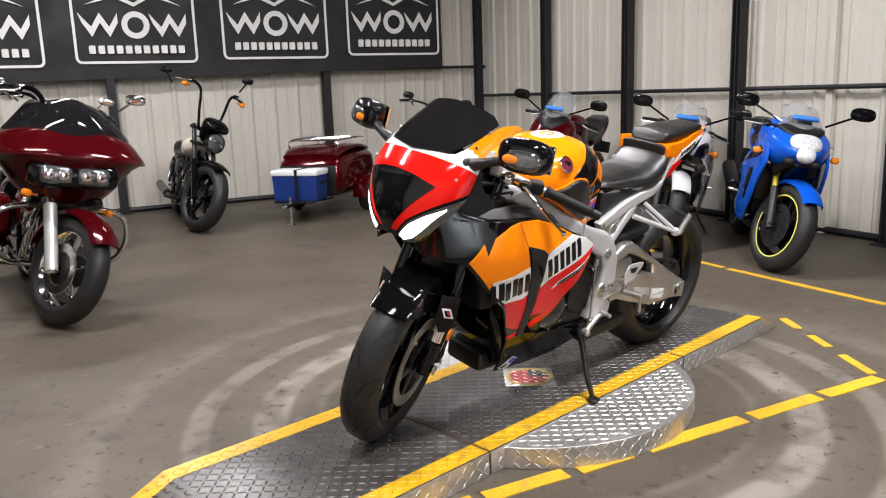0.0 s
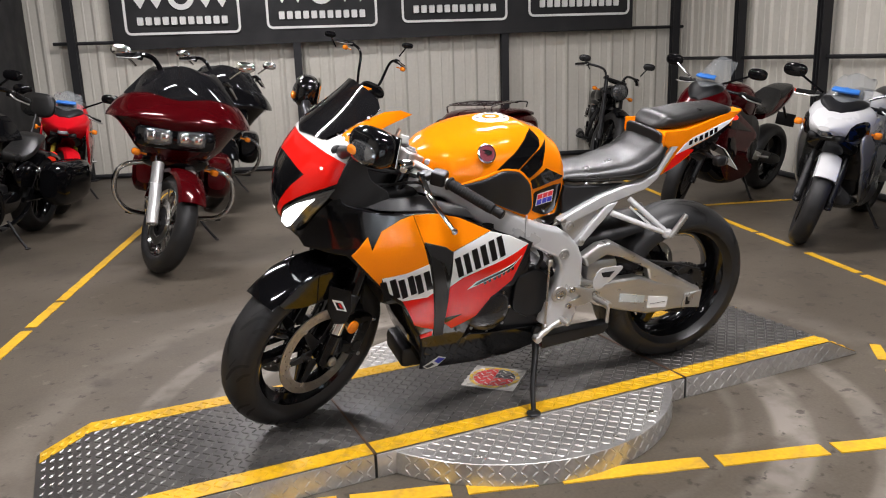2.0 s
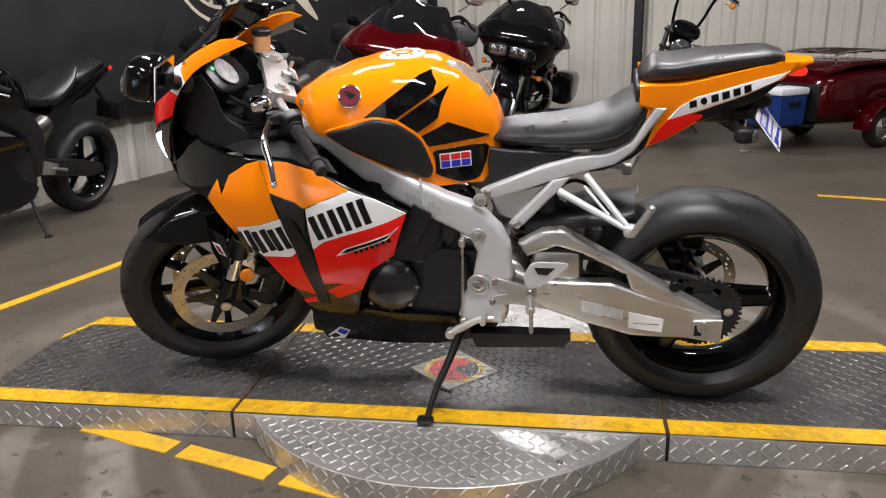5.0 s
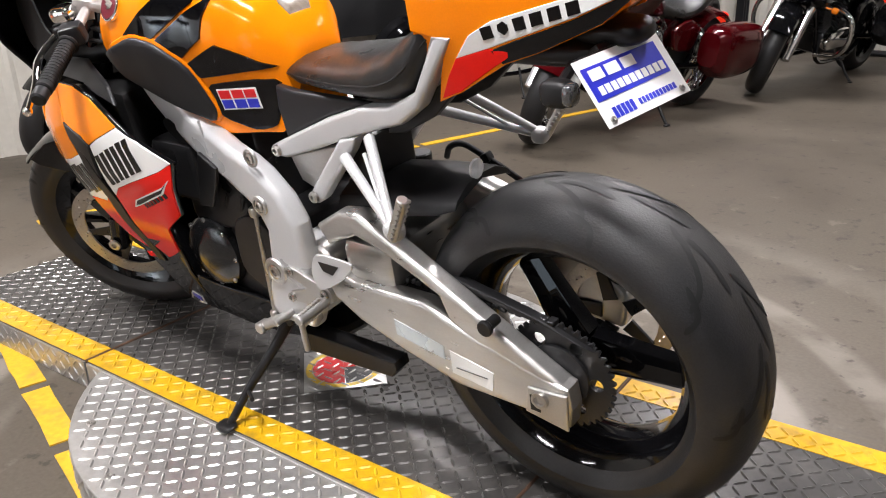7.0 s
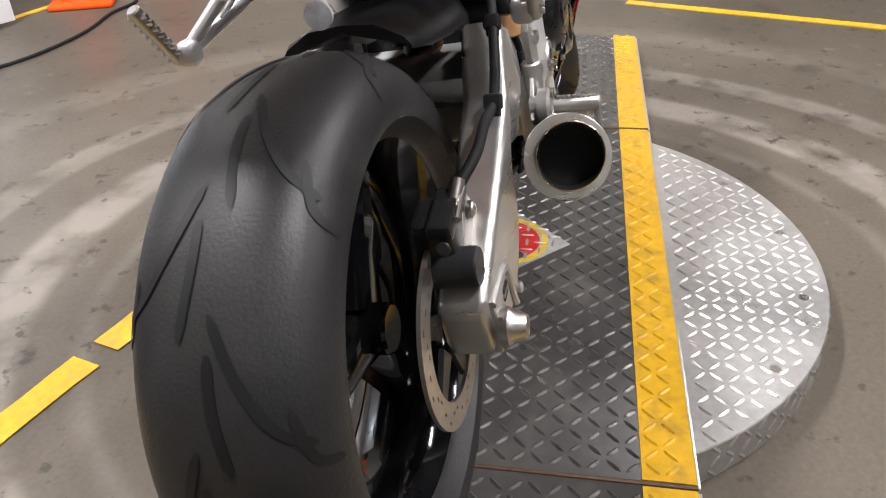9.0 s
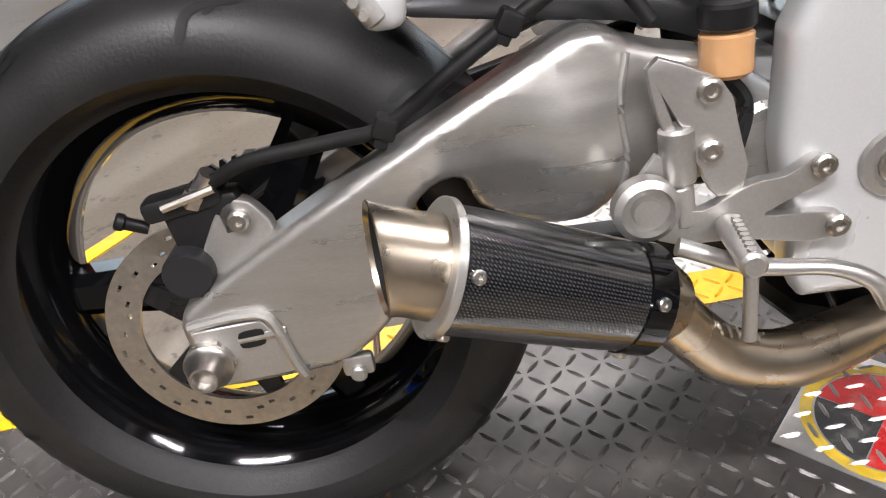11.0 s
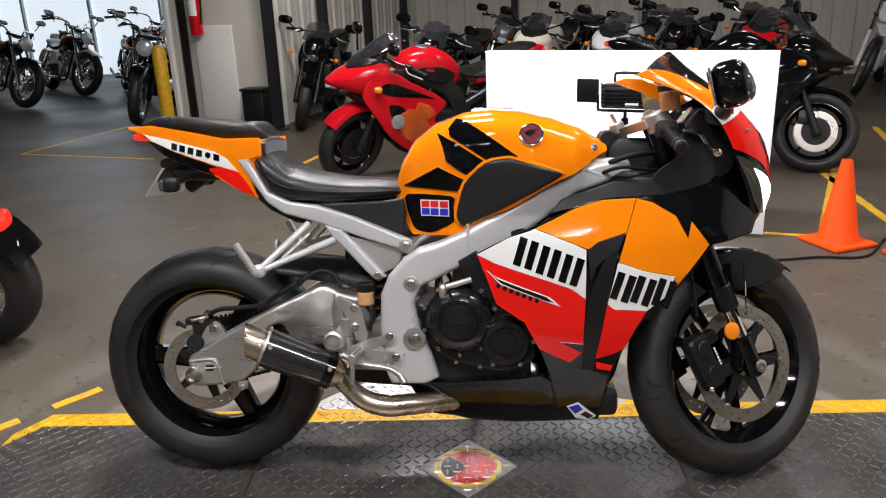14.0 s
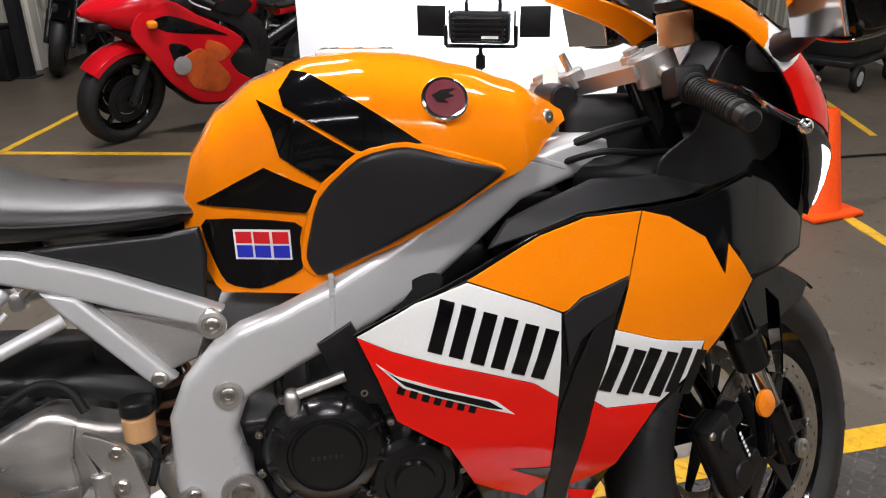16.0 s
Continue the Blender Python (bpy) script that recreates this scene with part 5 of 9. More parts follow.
holder = part("plate_holder", moved(join(box(0.004, 0, 0.03, 0.006, 0.16, 0.05, 0.003), box(0.014, 0, 0.05, 0.02, 0.05, 0.03, 0.004)), plate_m), M_SATIN, bike)
plate_part = part("number_plate", moved(box(0, 0, 0, 0.002, 0.178, 0.102, 0.001), plate_m), M_WHITE, bike, "white dealer plate with blue print blocks")
part("plate_print", moved(join(box(-0.0015, 0.005, 0.012, 0.001, 0.155, 0.05, 0.0003)), plate_m), M_BLUE, plate_part)
part("plate_print_white", moved(join(*[box(-0.0025, 0.06 - 0.033 * k, 0.024, 0.001, 0.026, 0.016) for k in range(3)], *[box(-0.0025, 0.066 - 0.0128 * k, 0.0, 0.001, 0.0095, 0.013) for k in range(11)]), plate_m), M_WHITE, plate_part)
part("plate_print_bar", moved(join(*[box(-0.0015, 0.064 - 0.009 * k, -0.034, 0.001, 0.0065, 0.016) for k in range(5)], *[box(-0.0015, 0.012 - 0.0075 * k, -0.034, 0.001, 0.005, 0.009) for k in range(11)]), plate_m), M_BLUE, plate_part)
for sy in (-0.075, 0.075):
    part("plate_screw", moved(bolt((-0.001, sy, -0.042), (-1, 0, 0), 0.005, 0.003), plate_m), M_STEEL, plate_part)
for sd in (1, -1):
    part("turn_signal", join(rod((-0.76, sd * 0.04, 0.862), (-0.775, sd * 0.11, 0.85), 0.008, 8), pad(-0.782, sd * 0.128, 0.846, 0.05, 0.035, 0.04)), M_SATIN, bike, "black rear turn signal")
    part("turn_lens", pad(-0.803, sd * 0.13, 0.846, 0.02, 0.03, 0.033), M_LAMPGLASS, bike, "smoked turn signal lens")

# --- fairing ---
BASE = [(0.131, 0.712), (0.199, 0.74), (0.3, 0.786), (0.366, 0.804), (0.46, 0.806), (0.54, 0.81), (0.638, 0.835), (0.69, 0.90), (0.757, 0.864), (0.80, 0.80), (0.782, 0.745), (0.759, 0.698), (0.691, 0.685), (0.645, 0.678), (0.545, 0.562), (0.472, 0.493), (0.426, 0.407), (0.395, 0.349), (0.372, 0.185), (0.262, 0.18), (0.235, 0.335), (0.209, 0.409), (0.17, 0.489), (0.097, 0.538), (0.075, 0.605), (0.049, 0.669)]
fairing = part("fairing", join(box(0.42, 0, 0.62, 0.22, 0.34, 0.3, 0.03), box(0.33, 0, 0.22, 0.2, 0.18, 0.08, 0.02)), M_DEEP, bike, "full race fairing")
for sd in (1, -1):
    fp = lambda name, pts, material, lift=0.002, label="", r=True: part(name, shell(round_outline(pts, 3) if r else pts, f_fair, 0.006, 0.001, 0.035, sd, lift), material, fairing, label)
    part("side_panel", shell(BASE, f_fair, 0.012, 0.005, 0.035, sd), M_BLACK, fairing, "gloss black fairing side")
    fp("panel_orange", [(0.199, 0.734), (0.3, 0.782), (0.366, 0.801), (0.446, 0.803), (0.419, 0.716), (0.325, 0.682), (0.287, 0.699)], M_ORANGE, 0.002, "orange painted panel", False)
    fp("panel_orange", [(0.448, 0.803), (0.487, 0.792), (0.545, 0.757), (0.575, 0.70), (0.585, 0.742), (0.633, 0.681), (0.546, 0.575), (0.545, 0.607), (0.463, 0.626), (0.403, 0.647), (0.421, 0.717)], M_ORANGE, 0.002, "orange painted panel", False)
    fp("panel_white", [(0.131, 0.711), (0.199, 0.732), (0.287, 0.697), (0.323, 0.68), (0.324, 0.552), (0.287, 0.58), (0.205, 0.61), (0.096, 0.647), (0.053, 0.668)], M_WHITE, 0.002, "white painted band", False)
    fp("panel_white", [(0.401, 0.647), (0.463, 0.625), (0.545, 0.606), (0.53, 0.558), (0.478, 0.518), (0.397, 0.522), (0.378, 0.537)], M_WHITE, 0.002, "white painted band", False)
    fp("panel_red", [(0.053, 0.667), (0.096, 0.646), (0.205, 0.609), (0.287, 0.579), (0.324, 0.551), (0.321, 0.40), (0.29, 0.37), (0.245, 0.39), (0.209, 0.411), (0.17, 0.489), (0.099, 0.538), (0.077, 0.605)], M_RED, 0.002, "red painted panel", False)
    fp("panel_red", [(0.378, 0.536), (0.397, 0.521), (0.478, 0.517), (0.455, 0.475), (0.426, 0.41), (0.40, 0.395), (0.355, 0.38)], M_RED, 0.002, "red painted panel", False)
    fp("slash_black", [(0.26, 0.432), (0.324, 0.425), (0.318, 0.40)], M_BLACK, 0.0034, "", False)
    fp("slash_red", [(0.356, 0.372), (0.40, 0.36), (0.395, 0.345), (0.358, 0.352)], M_RED, 0.002, "", False)
    # duct blade between the two panels
    part("duct_edge", shell([(0.326, 0.68), (0.35, 0.70), (0.419, 0.722), (0.40, 0.676), (0.372, 0.66), (0.35, 0.64), (0.335, 0.60)], lambda x, z: f_fair(x, z), 0.008, 0.002, 0.03, sd, 0.006), M_GREY, fairing, "grey duct edge")
    part("duct_blade", shell([(0.415, 0.714), (0.401, 0.676), (0.376, 0.537), (0.351, 0.349), (0.318, 0.349), (0.326, 0.523), (0.345, 0.60), (0.37, 0.66)], lambda x, z: f_fair(x, z), 0.006, 0.002, 0.03, sd, 0.004), M_SATIN, fairing, "black plastic duct blade")
    # sponsor mark: slanted bars on the white band
    for k, (x0, z0) in enumerate(((0.142, 0.646), (0.198, 0.624), (0.254, 0.602), (0.382, 0.556), (0.433, 0.545), (0.486, 0.536))):
        h, w, sl = (0.070, 0.046, 0.020)
        point = lambda f, g: (x0 + w * f + sl * g, z0 - w * f * 0.36 + h * g)
        for f0, f1 in ((0.0, 0.40), (0.60, 1.0)):
            part("sponsor_bar", shell([point(f0, 0), point(f1, 0), point(f1, 1), point(f0, 1)], f_fair, 0.004, 0, 0.03, sd, 0.0034), M_BLACK, fairing)
    # model script as a black stroke with a white edge, and a row of dark ticks
    part("script_edge", shell([(0.075, 0.63), (0.10, 0.612), (0.235, 0.558), (0.262, 0.532), (0.235, 0.542), (0.11, 0.592)], f_fair, 0.004, 0, 0.03, sd, 0.0032), M_WHITE, fairing)
    part("script_stroke", shell([(0.085, 0.622), (0.105, 0.606), (0.225, 0.559), (0.245, 0.543), (0.225, 0.548), (0.112, 0.596)], f_fair, 0.004, 0, 0.03, sd, 0.0042), M_BLACK, fairing)
    for k in range(7):
        part("script_tick", shell([(0.10 + 0.016 * k, 0.585 - 0.0066 * k), (0.109 + 0.016 * k, 0.581 - 0.0066 * k), (0.112 + 0.016 * k, 0.592 - 0.0066 * k), (0.103 + 0.016 * k, 0.596 - 0.0066 * k)], f_fair, 0.004, 0, 0.05, sd, 0.0032), M_BLACK, fairing)
    # sticker low on the side
    part("sticker_base", shell([(0.285, 0.232), (0.315, 0.245), (0.365, 0.20), (0.345, 0.185), (0.31, 0.192)], f_fair, 0.004, 0, 0.05, sd, 0.002), M_WHITE, fairing)
    part("sticker_field", shell([(0.29, 0.23), (0.315, 0.24), (0.328, 0.223), (0.308, 0.207)], f_fair, 0.004, 0, 0.05, sd, 0.0032), M_BLUE, fairing)
    part("sticker_bars", shell([(0.322, 0.205), (0.335, 0.216), (0.358, 0.2), (0.344, 0.19)], f_fair, 0.004, 0, 0.05, sd, 0.0032), M_GREY, fairing)
    # inner upper panel beside the tank
    part("inner_panel", shell([(0.235, 0.765), (0.265, 0.80), (0.31, 0.815), (0.40, 0.84), (0.52, 0.838), (0.64, 0.86), (0.64, 0.832), (0.54, 0.808), (0.446, 0.804), (0.366, 0.80), (0.30, 0.78)], lambda x, z: f_fair(x, z) - 0.02 - 0.6 * max(0, z - 0.79), 0.01, 0.004, 0.035, sd), M_GREY, fairing, "dark grey inner fairing panel")
    part("engine_side_guard", shell([(0.049, 0.668), (0.075, 0.605), (0.097, 0.54), (0.05, 0.545), (0.015, 0.60), (0.0, 0.64)], lambda x, z: 0.185, 0.01, 0.003, 0.035, sd), M_SATIN, fairing)
    # belly pan
    part("belly_pan", shell([(-0.15, 0.298), (-0.058, 0.300), (0.10, 0.312), (0.216, 0.330), (0.245, 0.31), (0.272, 0.178), (0.15, 0.172), (0.028, 0.174), (-0.106, 0.209)], lambda x, z: f_fair(x, z) * 0.98, 0.012, 0.006, 0.04, sd), M_BLACK, fairing, "gloss black belly pan")
part("belly_floor", pad(0.1, 0, 0.2, 0.5, 0.2, 0.06), M_SATIN, fairing)


# upper cowl: a surface across u (from nose to screen) and v (from side to side)
C_RUN = curve_points([(0.806, 0, 0.755), (0.822, 0, 0.83), (0.795, 0, 0.935), (0.73, 0, 1.018), (0.655, 0, 1.076), (0.60, 0, 1.12), (0.553, 0, 1.166)], 12)
E_RUN = curve_points([(0.765, 0.095, 0.715), (0.738, 0.15, 0.80), (0.69, 0.212, 0.885), (0.652, 0.222, 0.965), (0.60, 0.205, 1.03), (0.525, 0.20, 1.068), (0.44, 0.198, 1.10)], 12)


def cowl(u, v):
    f = max(0.0, min(1.0, u)) * (len(C_RUN) - 1)
    k = min(int(f), len(C_RUN) - 2)
    c, e = C_RUN[k].lerp(C_RUN[k + 1], f - k), E_RUN[k].lerp(E_RUN[k + 1], f - k)
    a = abs(v) * math.pi / 2
    p = Vector((e.x + (c.x - e.x) * max(0.0, math.cos(a)) ** 0.9, e.y * math.sin(a), e.z + (c.z - e.z) * max(0.0, math.cos(a)) ** 0.9))
    if v < 0:
        p.y = -p.y
    return p


def cowl_patch(outline, lift=0.0, thick=0.005, cell=0.06):
    bm = bmesh.new()
    bm.faces.new([bm.verts.new((u, v, 0)) for u, v in outline])
    us, vs = [p[0] for p in outline], [p[1] for p in outline]
    geom = lambda: bm.verts[:] + bm.edges[:] + bm.faces[:]
    for k in range(1, int((max(us) - min(us)) / cell) + 1):
        bmesh.ops.bisect_plane(bm, geom=geom(), plane_co=(min(us) + k * cell, 0, 0), plane_no=(1, 0, 0))
    for k in range(1, int((max(vs) - min(vs)) / 0.1) + 1):
        bmesh.ops.bisect_plane(bm, geom=geom(), plane_co=(0, min(vs) + k * 0.1, 0), plane_no=(0, 1, 0))
    bmesh.ops.triangulate(bm, faces=[g for g in bm.faces if len(g.verts) > 4])
    norm = {}
    for w in bm.verts:
        u, v = w.co.x, w.co.y
        p = cowl(u, v)
        du, dv = cowl(u + 0.01, v) - cowl(u - 0.01, v), cowl(u, v + 0.01) - cowl(u, v - 0.01)
        n = dv.cross(du)
        n = n.normalized() if n.length > 1e-9 else Vector((1, 0, 0))
        if n.dot(Vector((0.6, 0.3 * v, 0.6))) < 0:
            n = -n
        norm[w] = n
        w.co = p + n * lift
    inner = {w: bm.verts.new(w.co - norm[w] * thick) for w in list(bm.verts)}
    faces, edges = bm.faces[:], [e for e in bm.edges if e.is_boundary]
    for g in faces:
        bm.faces.new([inner[w] for w in reversed(g.verts)])
    for e in edges:
        a, b = e.verts
        bm.faces.new((a, b, inner[b], inner[a]))
    return bm


cowl_part = part("upper_cowl", cowl_patch([(0.0, -1), (0.62, -1), (0.62, 1), (0.0, 1)], 0.0, 0.006), M_BLACK, bike, "upper front cowl", 60)
part("nose_red", cowl_patch([(0.52, -0.985), (0.515, -0.62), (0.50, -0.2), (0.50, 0), (0.50, 0.2), (0.515, 0.62), (0.52, 0.985), (0.40, 0.99), (0.27, 0.66), (0.16, 0.40), (0.05, 0.26), (0.05, -0.26), (0.16, -0.40), (0.27, -0.66), (0.40, -0.99)], 0.002), M_RED, cowl_part, "red painted nose", 60)
part("nose_black", cowl_patch([(0.03, -0.08), (0.22, -0.34), (0.36, -0.52), (0.38, -0.2), (0.385, 0), (0.38, 0.2), (0.36, 0.52), (0.22, 0.34), (0.03, 0.08)], 0.0035), M_BLACK, cowl_part, "gloss black nose wedge", 60)
part("nose_white", cowl_patch([(0.52, -0.98), (0.51, -0.62), (0.497, 0), (0.51, 0.62), (0.52, 0.98), (0.60, 0.985), (0.64, 0.62), (0.56, 0.5), (0.515, 0.0), (0.56, -0.5), (0.64, -0.62), (0.60, -0.985)], 0.003), M_WHITE, cowl_part, "white painted cowl band", 60)
for sd in (1, -1):
    part("cowl_orange", cowl_patch([(0.63, sd * 0.62), (0.60, sd * 0.99), (1.0, sd * 0.99), (0.985, sd * 0.86), (0.92, sd * 0.76), (0.8, sd * 0.69)], 0.003, 0.006), M_ORANGE, cowl_part, "orange painted cowl side", 60)
    lens = part("headlight", cowl_patch([(0.37, sd * 0.99), (0.25, sd * 0.68), (0.15, sd * 0.44), (0.03, sd * 0.31), (0.0, sd * 0.5), (0.04, sd * 0.8), (0.13, sd * 0.95), (0.24, sd * 0.97)], 0.006, 0.010), M_LAMPGLASS, cowl_part, "lit clear headlight", 60)
    part("headlight_core", cowl_patch([(0.28, sd * 0.84), (0.22, sd * 0.66), (0.14, sd * 0.48), (0.04, sd * 0.36), (0.02, sd * 0.5), (0.06, sd * 0.66), (0.14, sd * 0.76), (0.22, sd * 0.80)], 0.0075, 0.003), M_LENS, lens, "bright lamp behind the lens", 60)
    for u, v in ((0.66, 0.72), (0.82, 0.70), (0.43, 0.7)):
        p = cowl(u, sd * v)
        part("cowl_screw", bolt(p + Vector((0.002, sd * 0.003, 0.003)), (0.4, sd * 0.6, 0.6), 0.005, 0.004), M_STEEL, cowl_part)
part("windscreen", cowl_patch([(0.505, 0.0), (0.55, -0.45), (0.68, -0.62), (0.8, -0.68), (0.91, -0.70), (0.965, -0.55), (0.99, -0.3), (1.0, 0.0), (0.99, 0.3), (0.965, 0.55), (0.91, 0.70), (0.8, 0.68), (0.68, 0.62), (0.55, 0.45)], 0.006, 0.003), M_CLEAR, bike, "dark smoked windscreen", 60)

# mirrors on short stalks
for sd in (1, -1):
    root, tip = Vector((0.65, sd * 0.19, 1.0)), Vector((0.632, sd * 0.34, 1.05))
    mirror = part("mirror", pipe([root, root.lerp(tip, 0.5) + Vector((0.012, 0, 0.0)), tip], [0.024, 0.014, 0.018], 10), M_GREY, bike, "black mirror on a curved stalk")
    part("mirror_foot", pad(root.x, root.y, root.z, 0.07, 0.03, 0.05), M_GREY, mirror)
    shell_m = Matrix.Translation((0.622, sd * 0.385, 1.066)) @ pose(0, 0, 0, 0, -12, sd * 12)
    part("mirror_shell", moved(pad(0.0, 0, 0, 0.085, 0.175, 0.105, 2.8), shell_m), M_BLACK, mirror, "gloss black mirror shell")
    part("mirror_glass", moved(box(-0.040, 0, 0.002, 0.006, 0.145, 0.082, 0.002), shell_m), M_CHROME, mirror, "mirror glass")
    part("mirror_signal", moved(pad(0.030, sd * 0.012, -0.012, 0.035, 0.125, 0.066, 2.4), shell_m), M_LAMPGLASS, mirror, "clear turn signal in the mirror")
    part("mirror_bulb", moved(pad(0.043, sd * -0.022, -0.016, 0.018, 0.055, 0.026, 2.4), shell_m), M_AMBER, mirror, "amber bulb")

# --- fork, bars ---
fork = part("front_fork", steered(join(*[rod(fork_at(0.20, y), fork_at(0.725, y), 0.0265, 18, bevel=0.003) for y in (0.102, -0.102)], *[moved(box(0, 0, 0, 0.08, 0.25, 0.03, 0.008), Matrix.Translation(fork_at(0.43) + Vector((-0.012, 0, 0))) @ pose(0, 0, 0, 0, -23, 0)) for _ in (0,)])), M_BLACK, bike, "black upside-down front fork")
part("top_yoke", steered(moved(join(plate([(0.035, -0.008), (0.035, 0.010), (-0.04, 0.013), (-0.04, -0.010)], -0.13, 0.13, 0.004), rod((-0.03, 0, 0), (-0.03, 0, 0.03), 0.02, 16, bevel=0.003)), Matrix.Translation(fork_at(0.715)) @ pose(0, 0, 0, 0, -23, 0))), M_CAST, fork, "cast aluminium top yoke")
for sd in (1, -1):
    part("fork_slider", steered(rod(fork_at(0.03, sd * 0.102), fork_at(0.21, sd * 0.102), 0.0205, 16)), M_CHROME, fork, "chromed fork slider")
    part("fork_foot", steered(join(rod(fork_at(-0.03, sd * 0.102), fork_at(0.09, sd * 0.102), 0.026, 14, bevel=0.006), moved(box(-0.045, sd * 0.1, 0.05, 0.03, 0.026, 0.12, 0.008), Matrix.Translation(FRONT_AXLE)), rod(FRONT_AXLE + Vector((0, sd * 0.07, 0)), FRONT_AXLE + Vector((0, sd * 0.135, 0)), 0.013, 14, bevel=0.003))), M_BLACK, fork, "black fork foot")
    part("axle_nut", steered(bolt(FRONT_AXLE + Vector((0, sd * 0.133, 0)), (0, sd, 0), 0.017, 0.008)), M_STEEL, fork)
    cal = Matrix.Translation(FRONT_AXLE) @ Matrix.Rotation(radians(-25), 4, "Y") @ Matrix.Translation((-0.122, 0, 0.08))
    caliper = part("brake_caliper", steered(moved(join(box(-0.004, sd * 0.088, 0, 0.066, 0.04, 0.155, 0.014), box(0.0, sd * 0.07, 0, 0.06, 0.03, 0.14, 0.006), box(0.035, sd * 0.09, 0.05, 0.05, 0.03, 0.035, 0.006), box(0.035, sd * 0.09, -0.05, 0.05, 0.03, 0.035, 0.006)), cal)), M_SATIN, fork, "black four-piston brake caliper")
    for k in (-1, 1):
        part("caliper_piston", steered(moved(rod((0, sd * 0.100, 0.036 * k), (0, sd * 0.113, 0.036 * k), 0.022, 16, bevel=0.003), cal)), M_SATIN, caliper)
        part("caliper_bolt", steered(moved(bolt((-0.03, sd * 0.107, 0.068 * k), (0, sd, 0), 0.007, 0.006), cal)), M_STEEL, caliper)
    part("caliper_print", steered(moved(join(*[box(0.03, sd * 0.1085, -0.022 + 0.009 * k, 0.005, 0.001, 0.0055) for k in range(6)]), cal)), M_WHITE, caliper)
    part("fork_reflector", steered(moved(lathe([(0, 0), (0.023, 0), (0.023, sd * 0.006), (0.019, sd * 0.009), (0, sd * 0.009)], 20, "y"), Matrix.Translation(fork_at(0.108, sd * 0.128) + Vector((-0.042, 0, 0))))), M_AMBER, fork, "round amber reflector")
    part("brake_hose", steered(pipe([fork_at(0.5, sd * 0.07) + Vector((0.03, 0, 0)), fork_at(0.3, sd * 0.08) + Vector((-0.045, 0, 0)), fork_at(0.15, sd * 0.085) + Vector((-0.1, 0, 0))], 0.005, 8)), M_RUBBER, fork)
    # clip-on bar, grip, switch, lever
    back = STEER.inverted()
    clamp, end = (back @ Vector((0.428, 0.105, 0.945)), back @ Vector((0.232, 0.362, 0.836))) if sd > 0 else (back @ Vector((0.52, -0.10, 0.988)), back @ Vector((0.528, -0.34, 0.932)))
    bar = part("clip_on_bar", steered(join(rod(clamp + UPWARD * -0.025, clamp + UPWARD * 0.025, 0.034, 18, bevel=0.004), rod(clamp, end, 0.011, 12))), M_CAST, fork, "cast aluminium clip-on handlebar")
    g0, g1 = clamp.lerp(end, 0.48), clamp.lerp(end, 0.97)
    part("grip", steered(join(rod(g0, g1, 0.017, 16, bevel=0.003), rod(g0, clamp.lerp(end, 0.51), 0.022, 16, bevel=0.003))), M_RUBBER, bar, "ribbed black rubber grip")
    for k in range(14):
        part("grip_rib", steered(rod(clamp.lerp(end, 0.55 + 0.028 * k), clamp.lerp(end, 0.557 + 0.028 * k), 0.0182, 14)), M_RUBBER, bar)
    part("bar_end", steered(rod(g1, clamp.lerp(end, 1.07), 0.0155, 16, bevel=0.004)), M_SATIN, bar, "black bar end weight")
    part("switch_box", steered(moved(box(0, 0, 0, 0.05, 0.05, 0.045, 0.01), Matrix.Translation(clamp.lerp(end, 0.38)) @ pose(0, 0, 0, 0, 0, sd * 25))), M_SATIN, bar, "black switch housing")
    l0 = clamp.lerp(end, 0.30) + Vector((0.045, 0, 0.0))
    ball = back @ (Vector((0.36, 0.349, 0.782)) if sd > 0 else Vector((0.612, -0.335, 0.915)))
    elbow = l0.lerp(ball, 0.3) + Vector((0.02, sd * 0.012, 0))
    part("lever", steered(pipe([l0, elbow, l0.lerp(ball, 0.68) + Vector((0.008, 0, 0)), ball], [0.011, 0.010, 0.008, 0.007], 10, flat=0.6)), M_CHROME, bar, "polished lever")
    part("lever_ball", steered(pad(*ball, 0.02, 0.02, 0.02, 2)), M_CHROME, bar)
    part("lever_perch", steered(join(moved(box(0, 0, 0, 0.05, 0.04, 0.022, 0.006), Matrix.Translation(l0 + Vector((-0.02, 0, 0)))), rod(l0 + Vector((0, 0, -0.014)), l0 + Vector((0, 0, 0.014)), 0.009, 10))), M_SATIN, bar)
part("brake_reservoir", steered(join(rod(back @ Vector((0.548, -0.115, 1.015)), back @ Vector((0.542, -0.115, 1.064)), 0.026, 18, bevel=0.003))), M_PEACH, fork, "translucent brake fluid reservoir")
part("reservoir_cap", steered(rod(back @ Vector((0.542, -0.115, 1.064)), back @ Vector((0.54, -0.115, 1.082)), 0.028, 18, bevel=0.004)), M_SATIN, fork, "black reservoir cap")
part("clutch_perch", steered(pad(*(fork_at(0.70, 0.14) + Vector((0.05, 0, 0.01))), 0.06, 0.05, 0.04)), M_CHROME, fork)
part("key", steered(join(rod(fork_at(0.72) + Vector((-0.03, 0, 0)), fork_at(0.76) + Vector((-0.035, 0, 0)), 0.006, 8))), M_STEEL, fork)
part("key_tag", steered(moved(box(0, 0, 0, 0.005, 0.028, 0.055, 0.002), Matrix.Translation(fork_at(0.72, 0.03) + Vector((-0.05, 0, 0.0))) @ pose(0, 0, 0, 0, 10, 20))), M_WHITE, fork, "white plastic key tag")

